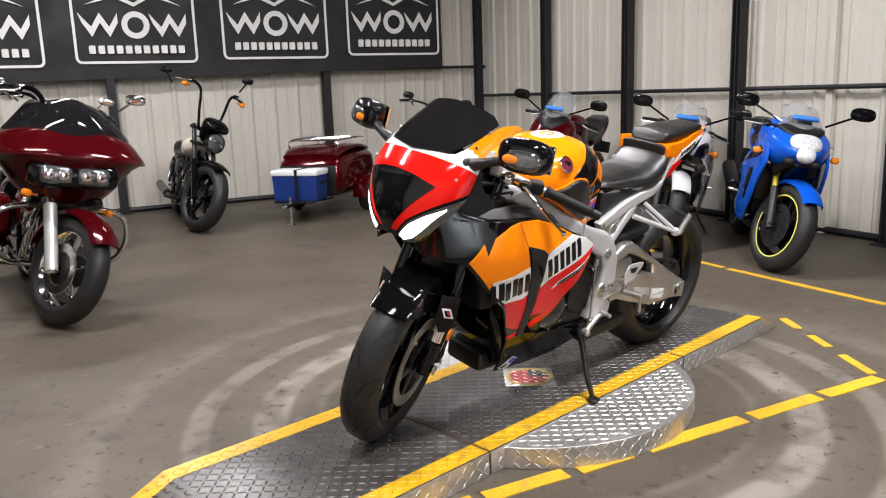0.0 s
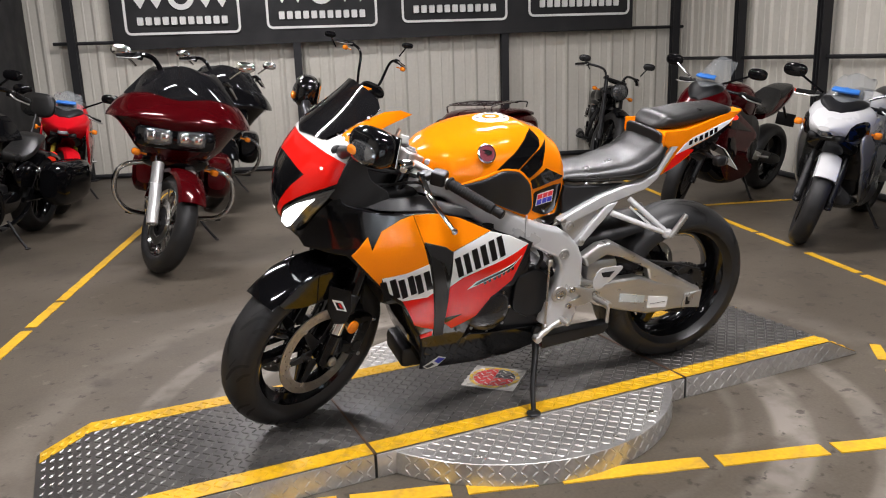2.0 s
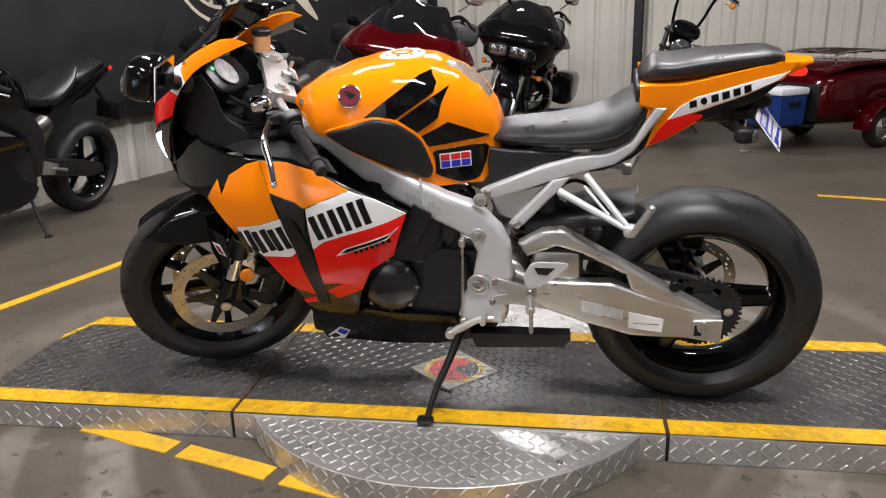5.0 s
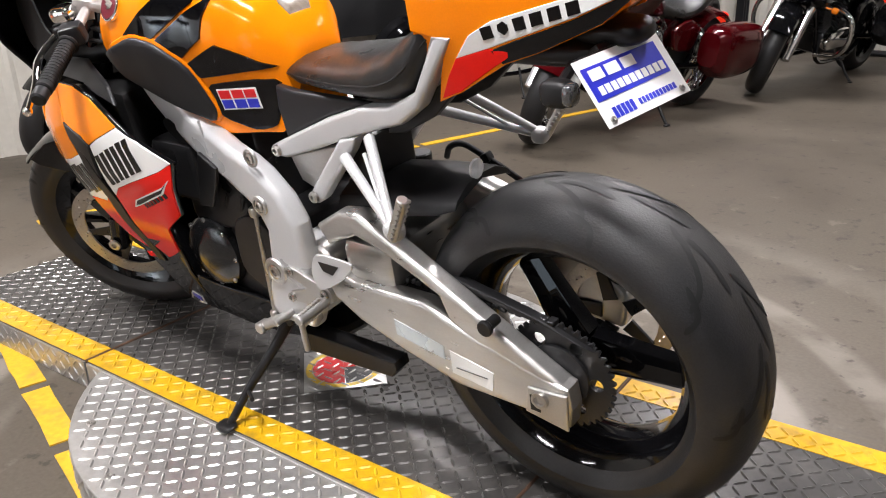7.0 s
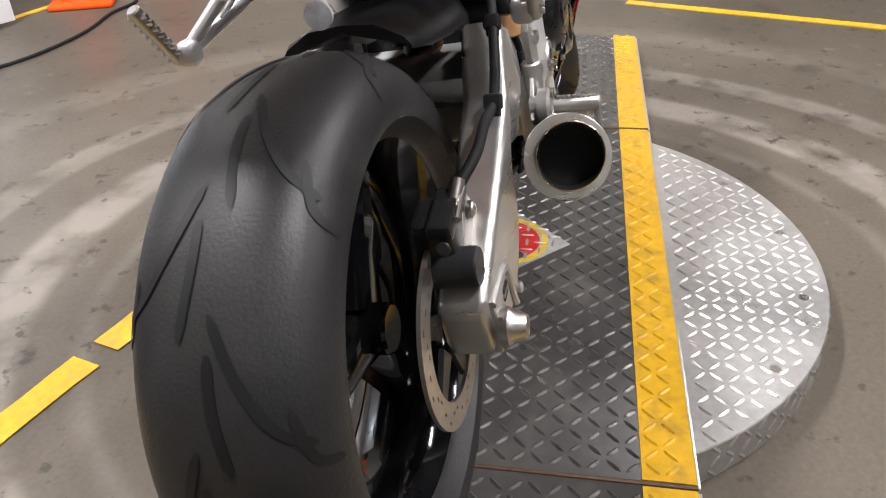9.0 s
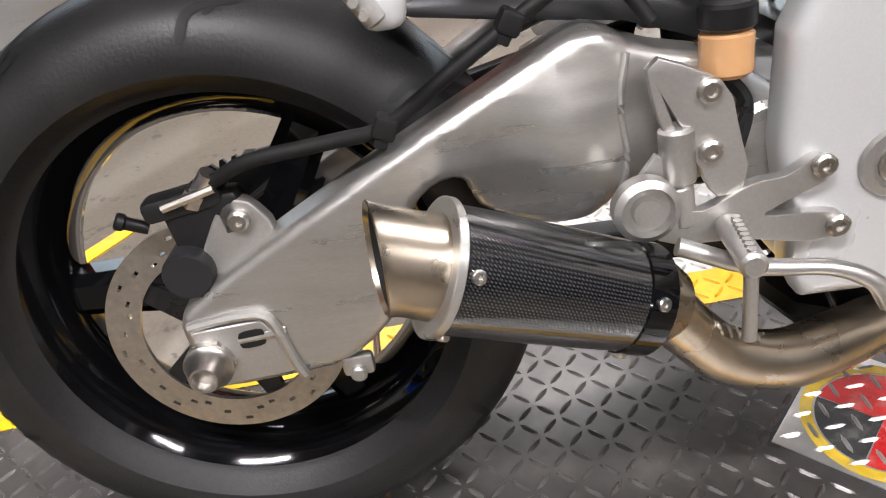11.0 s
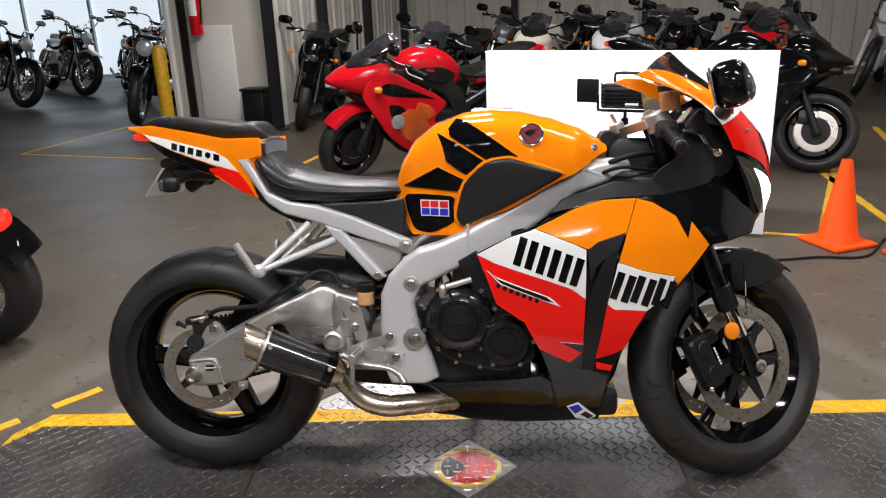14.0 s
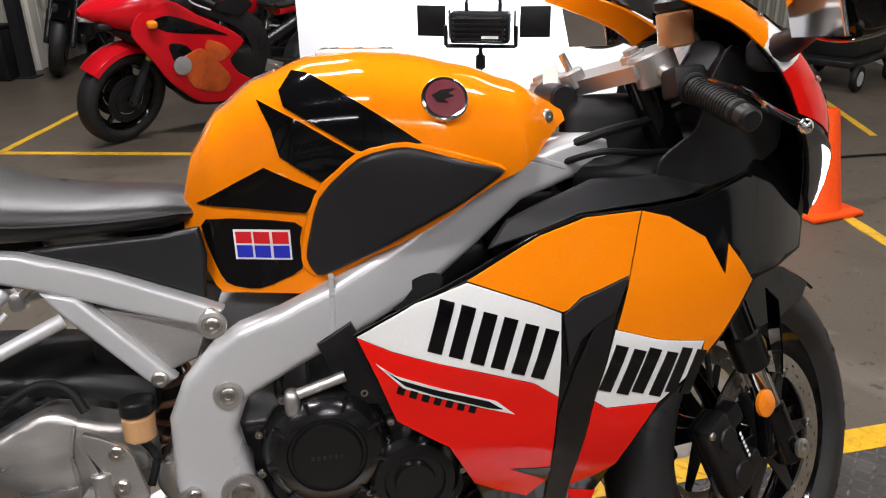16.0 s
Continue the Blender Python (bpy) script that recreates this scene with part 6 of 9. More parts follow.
# front mudguard
guard = lathe([(0.312, -0.066), (0.322, -0.05), (0.326, 0), (0.322, 0.05), (0.312, 0.066), (0.307, 0.064), (0.317, 0.048), (0.321, 0), (0.317, -0.048), (0.307, -0.064)], 30, "y", closed=True, start=52, sweep=88)
mudguard = part("front_mudguard", steered(moved(guard, Matrix.Translation(FRONT_AXLE))), M_BLACK, bike, "gloss black front mudguard")
for sd in (1, -1):
    part("mudguard_flank", steered(moved(shell([(0.17, 0.258), (0.15, 0.235), (0.08, 0.21), (-0.02, 0.20), (-0.10, 0.20), (-0.16, 0.24), (-0.09, 0.30), (0.02, 0.315), (0.1, 0.30)], lambda x, z: 0.069, 0.006, 0.003, 0.05, sd), Matrix.Translation(FRONT_AXLE))), M_BLACK, mudguard)
    spot = STEER.inverted() @ Vector((0.658, 0.15, 0.493))
    leg = lambda pts, lift, m, name, label="": part(name, steered(shell([(spot.x + x, spot.z + z) for x, z in pts], lambda x, z: spot.y + lift + 1.1 * (spot.x - x), 0.004, 0.001, 0.05, sd)), m, mudguard, label)
    leg([(-0.022, 0.06), (0.024, 0.07), (0.026, -0.02), (0.010, -0.075), (-0.014, -0.07), (-0.024, -0.02)], 0.0, M_BLACK, "mudguard_leg", "gloss black mudguard stay")
    leg([(-0.016, -0.02), (0.006, -0.018), (0.018, 0.02), (-0.004, 0.018)], 0.0015, M_WHITE, "guard_sticker", "small slanted white mark")
    leg([(-0.009, -0.013), (0.004, -0.012), (0.012, 0.012), (-0.001, 0.011)], 0.0025, M_BLACK, "guard_sticker_field")
    leg([(-0.006, -0.008), (0.0, -0.008), (0.006, 0.009), (0.0, 0.009)], 0.0035, M_REDPRINT, "guard_sticker_mark")
    part("fork_guard", steered(rod(fork_at(0.17, sd * 0.102), fork_at(0.24, sd * 0.102), 0.03, 16, bevel=0.004)), M_SATIN, mudguard)

# cockpit
dash_m = Matrix.Translation((0.615, 0, 0.975)) @ pose(0, 0, 0, 0, 38, 0)
cockpit = part("dash", moved(pad(0, 0, 0, 0.03, 0.2, 0.11, 3), dash_m), M_SATIN, bike, "black instrument dash")
part("dash_dial", moved(moved(lathe([(0, 0), (0.042, 0), (0.042, 0.004), (0, 0.004)], 28, "x"), Matrix.Translation((-0.02, 0.02, 0.005))), dash_m), M_LENSOFF, cockpit)
part("dash_lamp", moved(pad(-0.017, 0.065, 0.03, 0.008, 0.01, 0.01, 2), dash_m), mat("green_lamp", (0.02, 0.5, 0.1), 0.3, emit=((0.1, 1, 0.3), 3.0)), cockpit)
part("steering_head_cover", pad(0.475, 0, 0.865, 0.17, 0.15, 0.16, 5), M_DEEP, bike, "black cover over the steering head")
for sd in (1, -1):
    part("inner_panel", shell(round_outline([(0.50, 0.80), (0.61, 0.82), (0.70, 0.86), (0.70, 0.93), (0.66, 0.985), (0.605, 1.02), (0.575, 0.97), (0.56, 0.90), (0.50, 0.86)], 3), lambda x, z: 0.165 - 0.2 * max(0, x - 0.62), 0.006, 0.004, 0.05, sd), M_DEEP, bike, "black inner cowl panel")
part("bulkhead", box(0.655, 0, 0.90, 0.012, 0.29, 0.19, 0.004), M_DEEP, bike, "black panel behind the headlights")
part("cockpit_tray", shell([(0.5, 0.85), (0.6, 0.88), (0.69, 0.89), (0.64, 0.82), (0.52, 0.79), (0.46, 0.80)], lambda x, z: 0.12, 0.24, 0.004, 0.06), M_DEEP, bike)
for sd in (1, -1):
    part("air_duct", pipe([(0.64, sd * 0.1, 0.82), (0.52, sd * 0.12, 0.83), (0.40, sd * 0.09, 0.84)], [0.028, 0.03, 0.026], 12), M_SATIN, bike)
    part("wiring", pipe([(0.60, sd * 0.05, 0.93), (0.52, sd * 0.09, 0.91), (0.44, sd * 0.12, 0.90), (0.36, sd * 0.1, 0.87)], 0.007, 8), M_RUBBER, bike)

for k, (y, z) in enumerate(((0.03, 0.90), (-0.03, 0.89), (-0.07, 0.875), (0.07, 0.88))):
    part("cable", pipe([(0.36, y * 1.4, 0.85), (0.42, y * 2.2, z), (0.50, y * 1.8, z - 0.01), (0.60, y, 0.86)], 0.005, 8), M_RUBBER, bike)
part("damper", join(rod((0.40, -0.05, 0.945), (0.40, 0.05, 0.945), 0.022, 16, bevel=0.004), rod((0.40, 0.05, 0.945), (0.44, 0.11, 0.95), 0.008, 10)), M_SATIN, bike, "black steering damper")
for y in (-0.102, 0.102):
    part("fork_cap", steered(join(rod(fork_at(0.72, y), fork_at(0.738, y), 0.02, 6), rod(fork_at(0.735, y), fork_at(0.745, y), 0.012, 14))), M_CAST, fork, "aluminium fork cap")
part("front_lower_cowl", hull_like([(0.30, 0.19, 0.34, 0.15), (0.37, 0.20, 0.48, 0.165), (0.41, 0.28, 0.50, 0.16), (0.445, 0.40, 0.51, 0.14)]), M_BLACK, fairing, "gloss black lower cowl")

# --- engine ---
engine = part("engine", box(0.03, 0, 0.40, 0.32, 0.27, 0.22, 0.02), M_DARKMETAL, bike, "black four-cylinder engine")
part("cylinder_block", box(0.09, 0, 0.55, 0.22, 0.30, 0.17, 0.02), M_DARKMETAL, engine)
part("cylinder_head", box(0.18, 0, 0.60, 0.16, 0.34, 0.14, 0.02), M_DARKMETAL, engine)
part("sump", box(0.05, 0, 0.26, 0.24, 0.2, 0.1, 0.02), M_DARKMETAL, engine)
part("airbox", box(0.12, 0, 0.68, 0.3, 0.2, 0.14, 0.03), M_SATIN, engine)
clutch = part("clutch_cover", moved(lathe([(0.092, 0.0), (0.092, -0.012), (0.084, -0.03), (0.072, -0.040), (0.056, -0.045), (0.054, -0.042), (0.050, -0.042), (0.047, -0.049), (0.0, -0.051)], 48, "y"), Matrix.Translation((0.002, -0.162, 0.484))), M_ENGINE, engine, "round black clutch cover")
for k in range(9):
    part("cover_rib", moved(box(0.07, -0.036, 0, 0.03, 0.012, 0.006, 0.002), Matrix.Translation((0.002, -0.162, 0.484)) @ pose(0, 0, 0, 0, 40 * k + 12, 0)), M_ENGINE, clutch)
for k in range(10):
    part("cover_bolt", moved(bolt((0.097 * math.cos(0.628 * k + 0.3), -0.016, 0.097 * math.sin(0.628 * k + 0.3)), (0, -1, 0), 0.0065, 0.008), Matrix.Translation((0.002, -0.162, 0.484))), M_STEEL, clutch)
for k in range(6):
    part("cover_bolt", moved(bolt((0.072 * math.cos(1.05 * k), -0.02, 0.072 * math.sin(1.05 * k)), (0, -1, 0), 0.006, 0.008), Matrix.Translation((0.123, -0.162, 0.424))), M_STEEL, engine)
part("clutch_print", moved(join(*[box(-0.02 + 0.008 * k, -0.0505, 0, 0.005, 0.001, 0.006) for k in range(6)]), Matrix.Translation((0.002, -0.162, 0.484))), M_GREY, engine)
part("pulse_cover", moved(lathe([(0.066, 0), (0.066, -0.03), (0.058, -0.04), (0.045, -0.041), (0.043, -0.035), (0.03, -0.035), (0.028, -0.045), (0, -0.045)], 32, "y"), Matrix.Translation((0.123, -0.162, 0.424))), M_ENGINE, engine, "black pulse generator cover")
part("clutch_arm", join(rod((-0.035, -0.19, 0.572), (0.035, -0.188, 0.592), 0.008, 10), pad(-0.04, -0.19, 0.562, 0.022, 0.03, 0.04)), M_CAST, engine, "bright clutch release arm")
part("cover_plate", plate(round_outline([(-0.08, 0.40), (-0.09, 0.52), (-0.02, 0.57), (0.07, 0.56), (0.15, 0.50), (0.20, 0.44), (0.2, 0.37), (0.12, 0.335), (0.0, 0.36)], 4), -0.172, -0.13, 0.006), M_ENGINE, engine, "black crankcase cover")
for k in range(12):
    a = k * 0.5236
    part("cover_bolt", bolt((0.053 + 0.125 * math.cos(a), -0.172, 0.45 + 0.098 * math.sin(a)), (0, -1, 0), 0.006, 0.006), M_STEEL, engine)
part("stator_cover", moved(lathe([(0.088, 0), (0.086, 0.02), (0.07, 0.034), (0.03, 0.04), (0, 0.04)], 36, "y"), Matrix.Translation((0.145, 0.137, 0.40))), M_ENGINE, engine, "black stator cover")
part("sprocket_cover", plate(round_outline([(-0.09, 0.36), (-0.09, 0.5), (-0.03, 0.53), (0.04, 0.5), (0.05, 0.38), (-0.02, 0.34)], 4), 0.13, 0.158, 0.008), M_SATIN, engine, "black sprocket cover")
for k in range(8):
    a = k * 0.785
    part("cover_bolt", bolt((0.145 + 0.083 * math.cos(a), 0.158, 0.40 + 0.083 * math.sin(a)), (0, 1, 0), 0.006, 0.006), M_STEEL, engine)
for sd in (1, -1):
    for k in range(4):
        part("cooling_hose", pipe([(-0.05 + 0.05 * k, sd * 0.12, 0.60), (-0.06 + 0.05 * k, sd * 0.145, 0.56), (-0.03 + 0.05 * k, sd * 0.14, 0.50)], 0.007, 8), M_RUBBER, engine)
part("radiator", box(0.42, 0, 0.58, 0.04, 0.36, 0.3, 0.01), M_DARKMETAL, bike, "black radiator")
for k in range(4):
    y = -0.12 + 0.08 * k
    part("exhaust_header", pipe([(0.26, y, 0.58), (0.36, y, 0.48), (0.34, y * 0.8, 0.3), (0.2, y * 0.5 - 0.03, 0.235), (0.02, -0.06, 0.235)], 0.019, 12), M_TITAN, bike, "heat-tinted exhaust header")
part("exhaust_pipe", pipe([(0.05, -0.06, 0.225), (-0.08, -0.135, 0.238), (-0.14, -0.165, 0.242), (-0.205, -0.188, 0.246), (-0.262, -0.197, 0.268), (-0.296, -0.203, 0.302), (-0.322, -0.208, 0.336)], [0.028, 0.028, 0.029, 0.029, 0.027, 0.026, 0.028], 16), M_TITAN, bike, "heat-tinted exhaust link pipe")
EA, EB = Vector((-0.343, -0.212, 0.350)), Vector((-0.509, -0.250, 0.428))
ED = (EB - EA).normalized()
silencer = part("silencer", rod(EA, EB, 0.0475, 40, r2=0.0525, bevel=0.003), M_CARBON, bike, "short carbon fibre silencer")
part("silencer_band", rod(EA - ED * 0.006, EA + ED * 0.022, 0.0495, 40, bevel=0.002), M_BLACK, silencer, "black end band")
part("silencer_band", rod(EB - ED * 0.004, EB + ED * 0.004, 0.0565, 40, bevel=0.001), M_BRUSH, silencer, "metal end ring")
part("silencer_cone", rod(EA - ED * 0.035, EA - ED * 0.004, 0.03, 28, r2=0.045), M_TITAN, silencer, "titanium inlet cone")


def outlet_mesh(profile):
    """A short slash-cut tube at the silencer's end; its upper lip reaches further back."""
    bm = lathe(profile, 40, "z")
    for v in bm.verts:
        if v.co.z > 0.03:
            v.co.z += 0.017 * v.co.y / 0.042
    bm.transform(Matrix.Translation(EB + ED * 0.002) @ ED.to_track_quat("Z", "Y").to_matrix().to_4x4())
    return bm


part("silencer_outlet", outlet_mesh([(0.043, 0), (0.0415, 0.02), (0.042, 0.042), (0.043, 0.047), (0.0415, 0.0485), (0.0395, 0.044)]), M_TITAN, silencer, "slash-cut titanium outlet")
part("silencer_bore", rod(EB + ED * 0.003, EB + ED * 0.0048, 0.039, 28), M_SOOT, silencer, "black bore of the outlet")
part("silencer_throat", outlet_mesh([(0.0396, 0.044), (0.037, 0.02), (0.035, -0.12), (0, -0.12)]), M_SOOT, silencer, "sooty inside of the outlet")
for p, rr in ((EA + ED * 0.01, 0.0485), (EB - ED * 0.014, 0.0515)):
    for a in (-20, 45, 110, 200):
        r = Matrix.Rotation(radians(a), 4, ED) @ ED.cross(Vector((0, 0, 1))).normalized() * rr
        part("silencer_rivet", bolt(p + r, r, 0.006, 0.005), M_STEEL, silencer)
part("pipe_spring", pipe([(-0.235 - 0.05 * k / 24 * 1.0, -0.215 + 0.005 * math.sin(k * 1.6), 0.292 + 0.022 * k / 24 + 0.005 * math.cos(k * 1.6)) for k in range(25)], 0.0015, 6, 3), M_STEEL, bike)
part("silencer_bracket", plate([(-0.36, 0.42), (-0.30, 0.415), (-0.29, 0.45), (-0.32, 0.47)], -0.19, -0.183, 0.002), M_CAST, bike)

# --- swingarm ---
SR_RUN = [(-0.8, 0.172), (-0.72, 0.178), (-0.6, 0.184), (-0.5, 0.184), (-0.4, 0.168), (-0.3, 0.156), (-0.22, 0.152)]
f_sr = lambda x, z: lin(x, SR_RUN) + 0.014 * math.exp(-(((x + 0.38) / 0.05) ** 2) - (((z - 0.485) / 0.05) ** 2)) - 0.02 * math.exp(-(((x + 0.45) / 0.035) ** 2) - (((z - 0.44) / 0.04) ** 2))
swing = part("swingarm", join(rod((-0.2, -0.14, 0.44), (-0.2, 0.14, 0.44), 0.045, 24, bevel=0.006), box(-0.33, 0, 0.46, 0.14, 0.26, 0.11, 0.03)), M_BRUSH, bike, "brushed aluminium swingarm")
part("arm_right", shell(round_outline([(-0.24, 0.53), (-0.325, 0.552), (-0.345, 0.568), (-0.37, 0.574), (-0.40, 0.562), (-0.43, 0.548), (-0.468, 0.531), (-0.525, 0.505), (-0.592, 0.470), (-0.669, 0.428), (-0.732, 0.388), (-0.753, 0.371), (-0.752, 0.345), (-0.744, 0.298), (-0.73, 0.290), (-0.65, 0.298), (-0.61, 0.304), (-0.568, 0.332), (-0.54, 0.369), (-0.535, 0.41), (-0.529, 0.440), (-0.512, 0.462), (-0.49, 0.470), (-0.477, 0.464), (-0.473, 0.448), (-0.464, 0.428), (-0.43, 0.412), (-0.39, 0.406), (-0.361, 0.411), (-0.336, 0.436), (-0.30, 0.42), (-0.24, 0.43)], 2), f_sr, 0.06, 0.02, 0.02, -1), M_BRUSH, swing, "brushed aluminium gull-wing arm", 60)
part("arm_weld", pipe([(x, -f_sr(x, z) - 0.001, z) for x, z in ((-0.335, 0.55), (-0.342, 0.51), (-0.338, 0.46), (-0.345, 0.425))], 0.0035, 8), M_CAST, swing, "weld bead")
part("axle_plate_rim", pipe([(x, -f_sr(x, z) - 0.003, z) for x, z in ((-0.742, 0.366), (-0.70, 0.372), (-0.672, 0.370), (-0.662, 0.352), (-0.655, 0.32), (-0.648, 0.302))], 0.005, 8), M_CAST, swing, "raised rim round the axle plate")
part("axle_block", shell([(-0.742, 0.362), (-0.675, 0.366), (-0.666, 0.35), (-0.656, 0.306), (-0.74, 0.298)], lambda x, z: 0.183, 0.012, 0.003, 0.05, -1), M_CAST, swing, "cast axle plate")
part("axle_nut", join(moved(lathe([(0, 0), (0.023, 0), (0.023, -0.010), (0.019, -0.014), (0.018, -0.02), (0.013, -0.03), (0.011, -0.03), (0.010, -0.02), (0, -0.02)], 24, "y"), Matrix.Translation((REAR_AXLE.x - 0.004, -0.183, REAR_AXLE.z + 0.003)))), M_STEEL, swing, "large rear axle nut")
part("axle_washer", moved(lathe([(0, 0), (0.025, 0), (0.025, -0.006), (0, -0.006)], 6, "y"), Matrix.Translation((REAR_AXLE.x - 0.004, -0.183, REAR_AXLE.z + 0.003))), M_STEEL, swing, "hexagonal steel nut")
part("adjuster_slot", plate(round_outline([(-0.70, 0.338), (-0.675, 0.340), (-0.675, 0.358), (-0.70, 0.356)], 3), -0.1845, -0.181, 0.0008), M_DEEP, swing)
part("adjuster_bolt", rod((-0.70, -0.180, 0.347), (-0.655, -0.180, 0.35), 0.0055, 8), M_STEEL, swing)
part("hose_tab", join(box(-0.6, -0.172, 0.298, 0.03, 0.012, 0.022, 0.004), rod((-0.6, -0.167, 0.292), (-0.6, -0.185, 0.292), 0.008, 12, bevel=0.002)), M_CAST, swing, "small stand bracket")
part("arm_left_upper", shell([(-0.226, 0.54), (-0.29, 0.578), (-0.345, 0.585), (-0.394, 0.558), (-0.58, 0.45), (-0.774, 0.338), (-0.70, 0.335), (-0.60, 0.37), (-0.533, 0.41), (-0.517, 0.455), (-0.394, 0.516), (-0.33, 0.535), (-0.25, 0.50)], lambda x, z: 0.147, 0.045, 0.012, 0.04, 1), M_BRUSH, swing, "brushed upper brace", 60)
part("arm_left_lower", shell([(-0.215, 0.46), (-0.30, 0.428), (-0.477, 0.43), (-0.56, 0.40), (-0.774, 0.342), (-0.78, 0.30), (-0.774, 0.261), (-0.681, 0.267), (-0.537, 0.266), (-0.40, 0.305), (-0.30, 0.34), (-0.22, 0.39)], lambda x, z: 0.149, 0.045, 0.010, 0.04, 1), M_BRUSH, swing, "brushed lower beam", 60)
part("axle_block", shell([(-0.778, 0.337), (-0.70, 0.330), (-0.692, 0.275), (-0.776, 0.262)], lambda x, z: 0.157, 0.008, 0.004, 0.05, 1), M_CAST, swing, "cast axle plate")
part("axle_end", moved(lathe([(0, 0), (0.016, 0), (0.016, 0.008), (0.010, 0.008), (0.009, 0.003), (0, 0.003)], 20, "y"), Matrix.Translation((REAR_AXLE.x, 0.156, REAR_AXLE.z - 0.012))), M_STEEL, swing)
part("adjuster_slot", plate([(-0.725, 0.285), (-0.705, 0.285), (-0.705, 0.318), (-0.725, 0.318)], 0.154, 0.1585, 0.001), M_DEEP, swing)
part("warning_label", shell([(-0.53, 0.345), (-0.625, 0.327), (-0.62, 0.285), (-0.53, 0.295)], lambda x, z: 0.1502, 0.002, 0, 0.05, 1), M_WHITE, swing, "pale warning label")
part("warning_label", shell([(-0.40, 0.375), (-0.515, 0.35), (-0.515, 0.32), (-0.40, 0.34)], lambda x, z: 0.1502, 0.002, 0, 0.05, 1), mat("faded_label", (0.6, 0.66, 0.68), 0.3, 0.4), swing, "faded label strip")
part("label_lines", box(-0.577, 0.1516, 0.311, 0.07, 0.0008, 0.0016), M_GREY, swing)
part("paddock_spool", join(rod((-0.643, 0.145, 0.446), (-0.643, 0.18, 0.446), 0.010, 14), rod((-0.643, 0.173, 0.446), (-0.643, 0.183, 0.446), 0.015, 14, bevel=0.002)), M_SATIN, swing, "black stand spool")
part("chain_guard", plate([(-0.26, 0.52), (-0.40, 0.50), (-0.70, 0.435), (-0.80, 0.40), (-0.70, 0.425), (-0.42, 0.475), (-0.27, 0.49)], 0.082, 0.105, 0.004), M_SATIN, swing, "black chain guard")
part("chain_slider", plate([(-0.23, 0.45), (-0.5, 0.40), (-0.5, 0.385), (-0.23, 0.41)], 0.07, 0.11, 0.004), M_SATIN, swing)


part("rear_hugger", loft([[(x, w * c, (z0 + z1) / 2 + (z1 - z0) / 2 * d - (0.03 * abs(c) ** 3)) for c, d in ((1, -0.6), (1, 0.4), (0.9, 1), (0.5, 1), (0, 1), (-0.5, 1), (-0.9, 1), (-1, 0.4), (-1, -0.6), (-0.9, -1), (0, -1), (0.9, -1))] for x, z0, z1, w in ((-0.535, 0.628, 0.638, 0.085), (-0.50, 0.618, 0.634, 0.1), (-0.42, 0.603, 0.628, 0.105), (-0.32, 0.585, 0.618, 0.1), (-0.24, 0.55, 0.60, 0.09))]), M_SATIN, bike, "black rear hugger")
part("inner_mudguard", box(-0.3, 0, 0.64, 0.05, 0.14, 0.12, 0.015), M_SATIN, bike, "black inner mudguard")
part("guard_reflector", moved(lathe([(0, 0), (0.018, 0), (0.018, -0.006), (0, -0.008)], 18, "x"), Matrix.Translation((-0.537, 0.02, 0.655))), M_LENSOFF, bike, "round clear reflector")
shock = part("rear_shock", rod((-0.22, 0, 0.36), (-0.25, 0, 0.66), 0.024, 16, bevel=0.004), M_DARKMETAL, bike, "rear shock with spring")
part("shock_spring", pipe([(-0.225 - 0.022 * k / 60 + 0.036 * math.cos(k * 0.7), 0.036 * math.sin(k * 0.7), 0.40 + 0.2 * k / 60) for k in range(61)], 0.006, 6, 2), mat("shock_spring_paint", (0.16, 0.07, 0.035), 0.4), shock)
# rear brake
CALIPER = Matrix.Translation((-0.715, 0, 0.448)) @ pose(0, 0, 0, 0, -8, 0)
caliper_r = part("rear_caliper", moved(join(box(0.0, -0.128, 0.0, 0.06, 0.05, 0.06, 0.012), box(0.03, -0.14, 0.005, 0.03, 0.03, 0.045, 0.008), box(-0.005, -0.142, 0.027, 0.075, 0.03, 0.022, 0.007)), CALIPER), M_DARKMETAL, bike, "dark rear brake caliper")
part("caliper_piston", moved(lathe([(0, -0.172), (0.021, -0.172), (0.023, -0.168), (0.023, -0.12)], 24, "y"), CALIPER @ Matrix.Translation((-0.022, 0, -0.033))), M_GREY, caliper_r, "grey caliper piston cap")
part("caliper_bolt", moved(bolt((0.038, -0.155, 0.0), (0, -1, 0), 0.010, 0.008), CALIPER), M_STEEL, caliper_r)
part("bleed_nipple", moved(join(rod((-0.045, -0.145, 0.012), (-0.06, -0.15, 0.024), 0.006, 10), rod((-0.06, -0.15, 0.024), (-0.067, -0.152, 0.03), 0.008, 10, bevel=0.002)), CALIPER), M_SATIN, caliper_r)
part("pad_pin", moved(rod((-0.02, -0.158, 0.03), (0.03, -0.158, 0.035), 0.0045, 8), CALIPER), M_STEEL, caliper_r)
part("banjo_bolt", moved(join(rod((0.012, -0.15, 0.032), (0.03, -0.155, 0.048), 0.008, 10), rod((0.002, -0.15, 0.024), (0.012, -0.152, 0.034), 0.010, 6)), CALIPER), M_STEEL, caliper_r)
part("caliper_bracket", plate(round_outline([(-0.735, 0.40), (-0.69, 0.475), (-0.665, 0.47), (-0.645, 0.44), (-0.68, 0.40), (-0.71, 0.36)], 3), -0.155, -0.138, 0.004), M_CAST, bike, "cast caliper bracket")
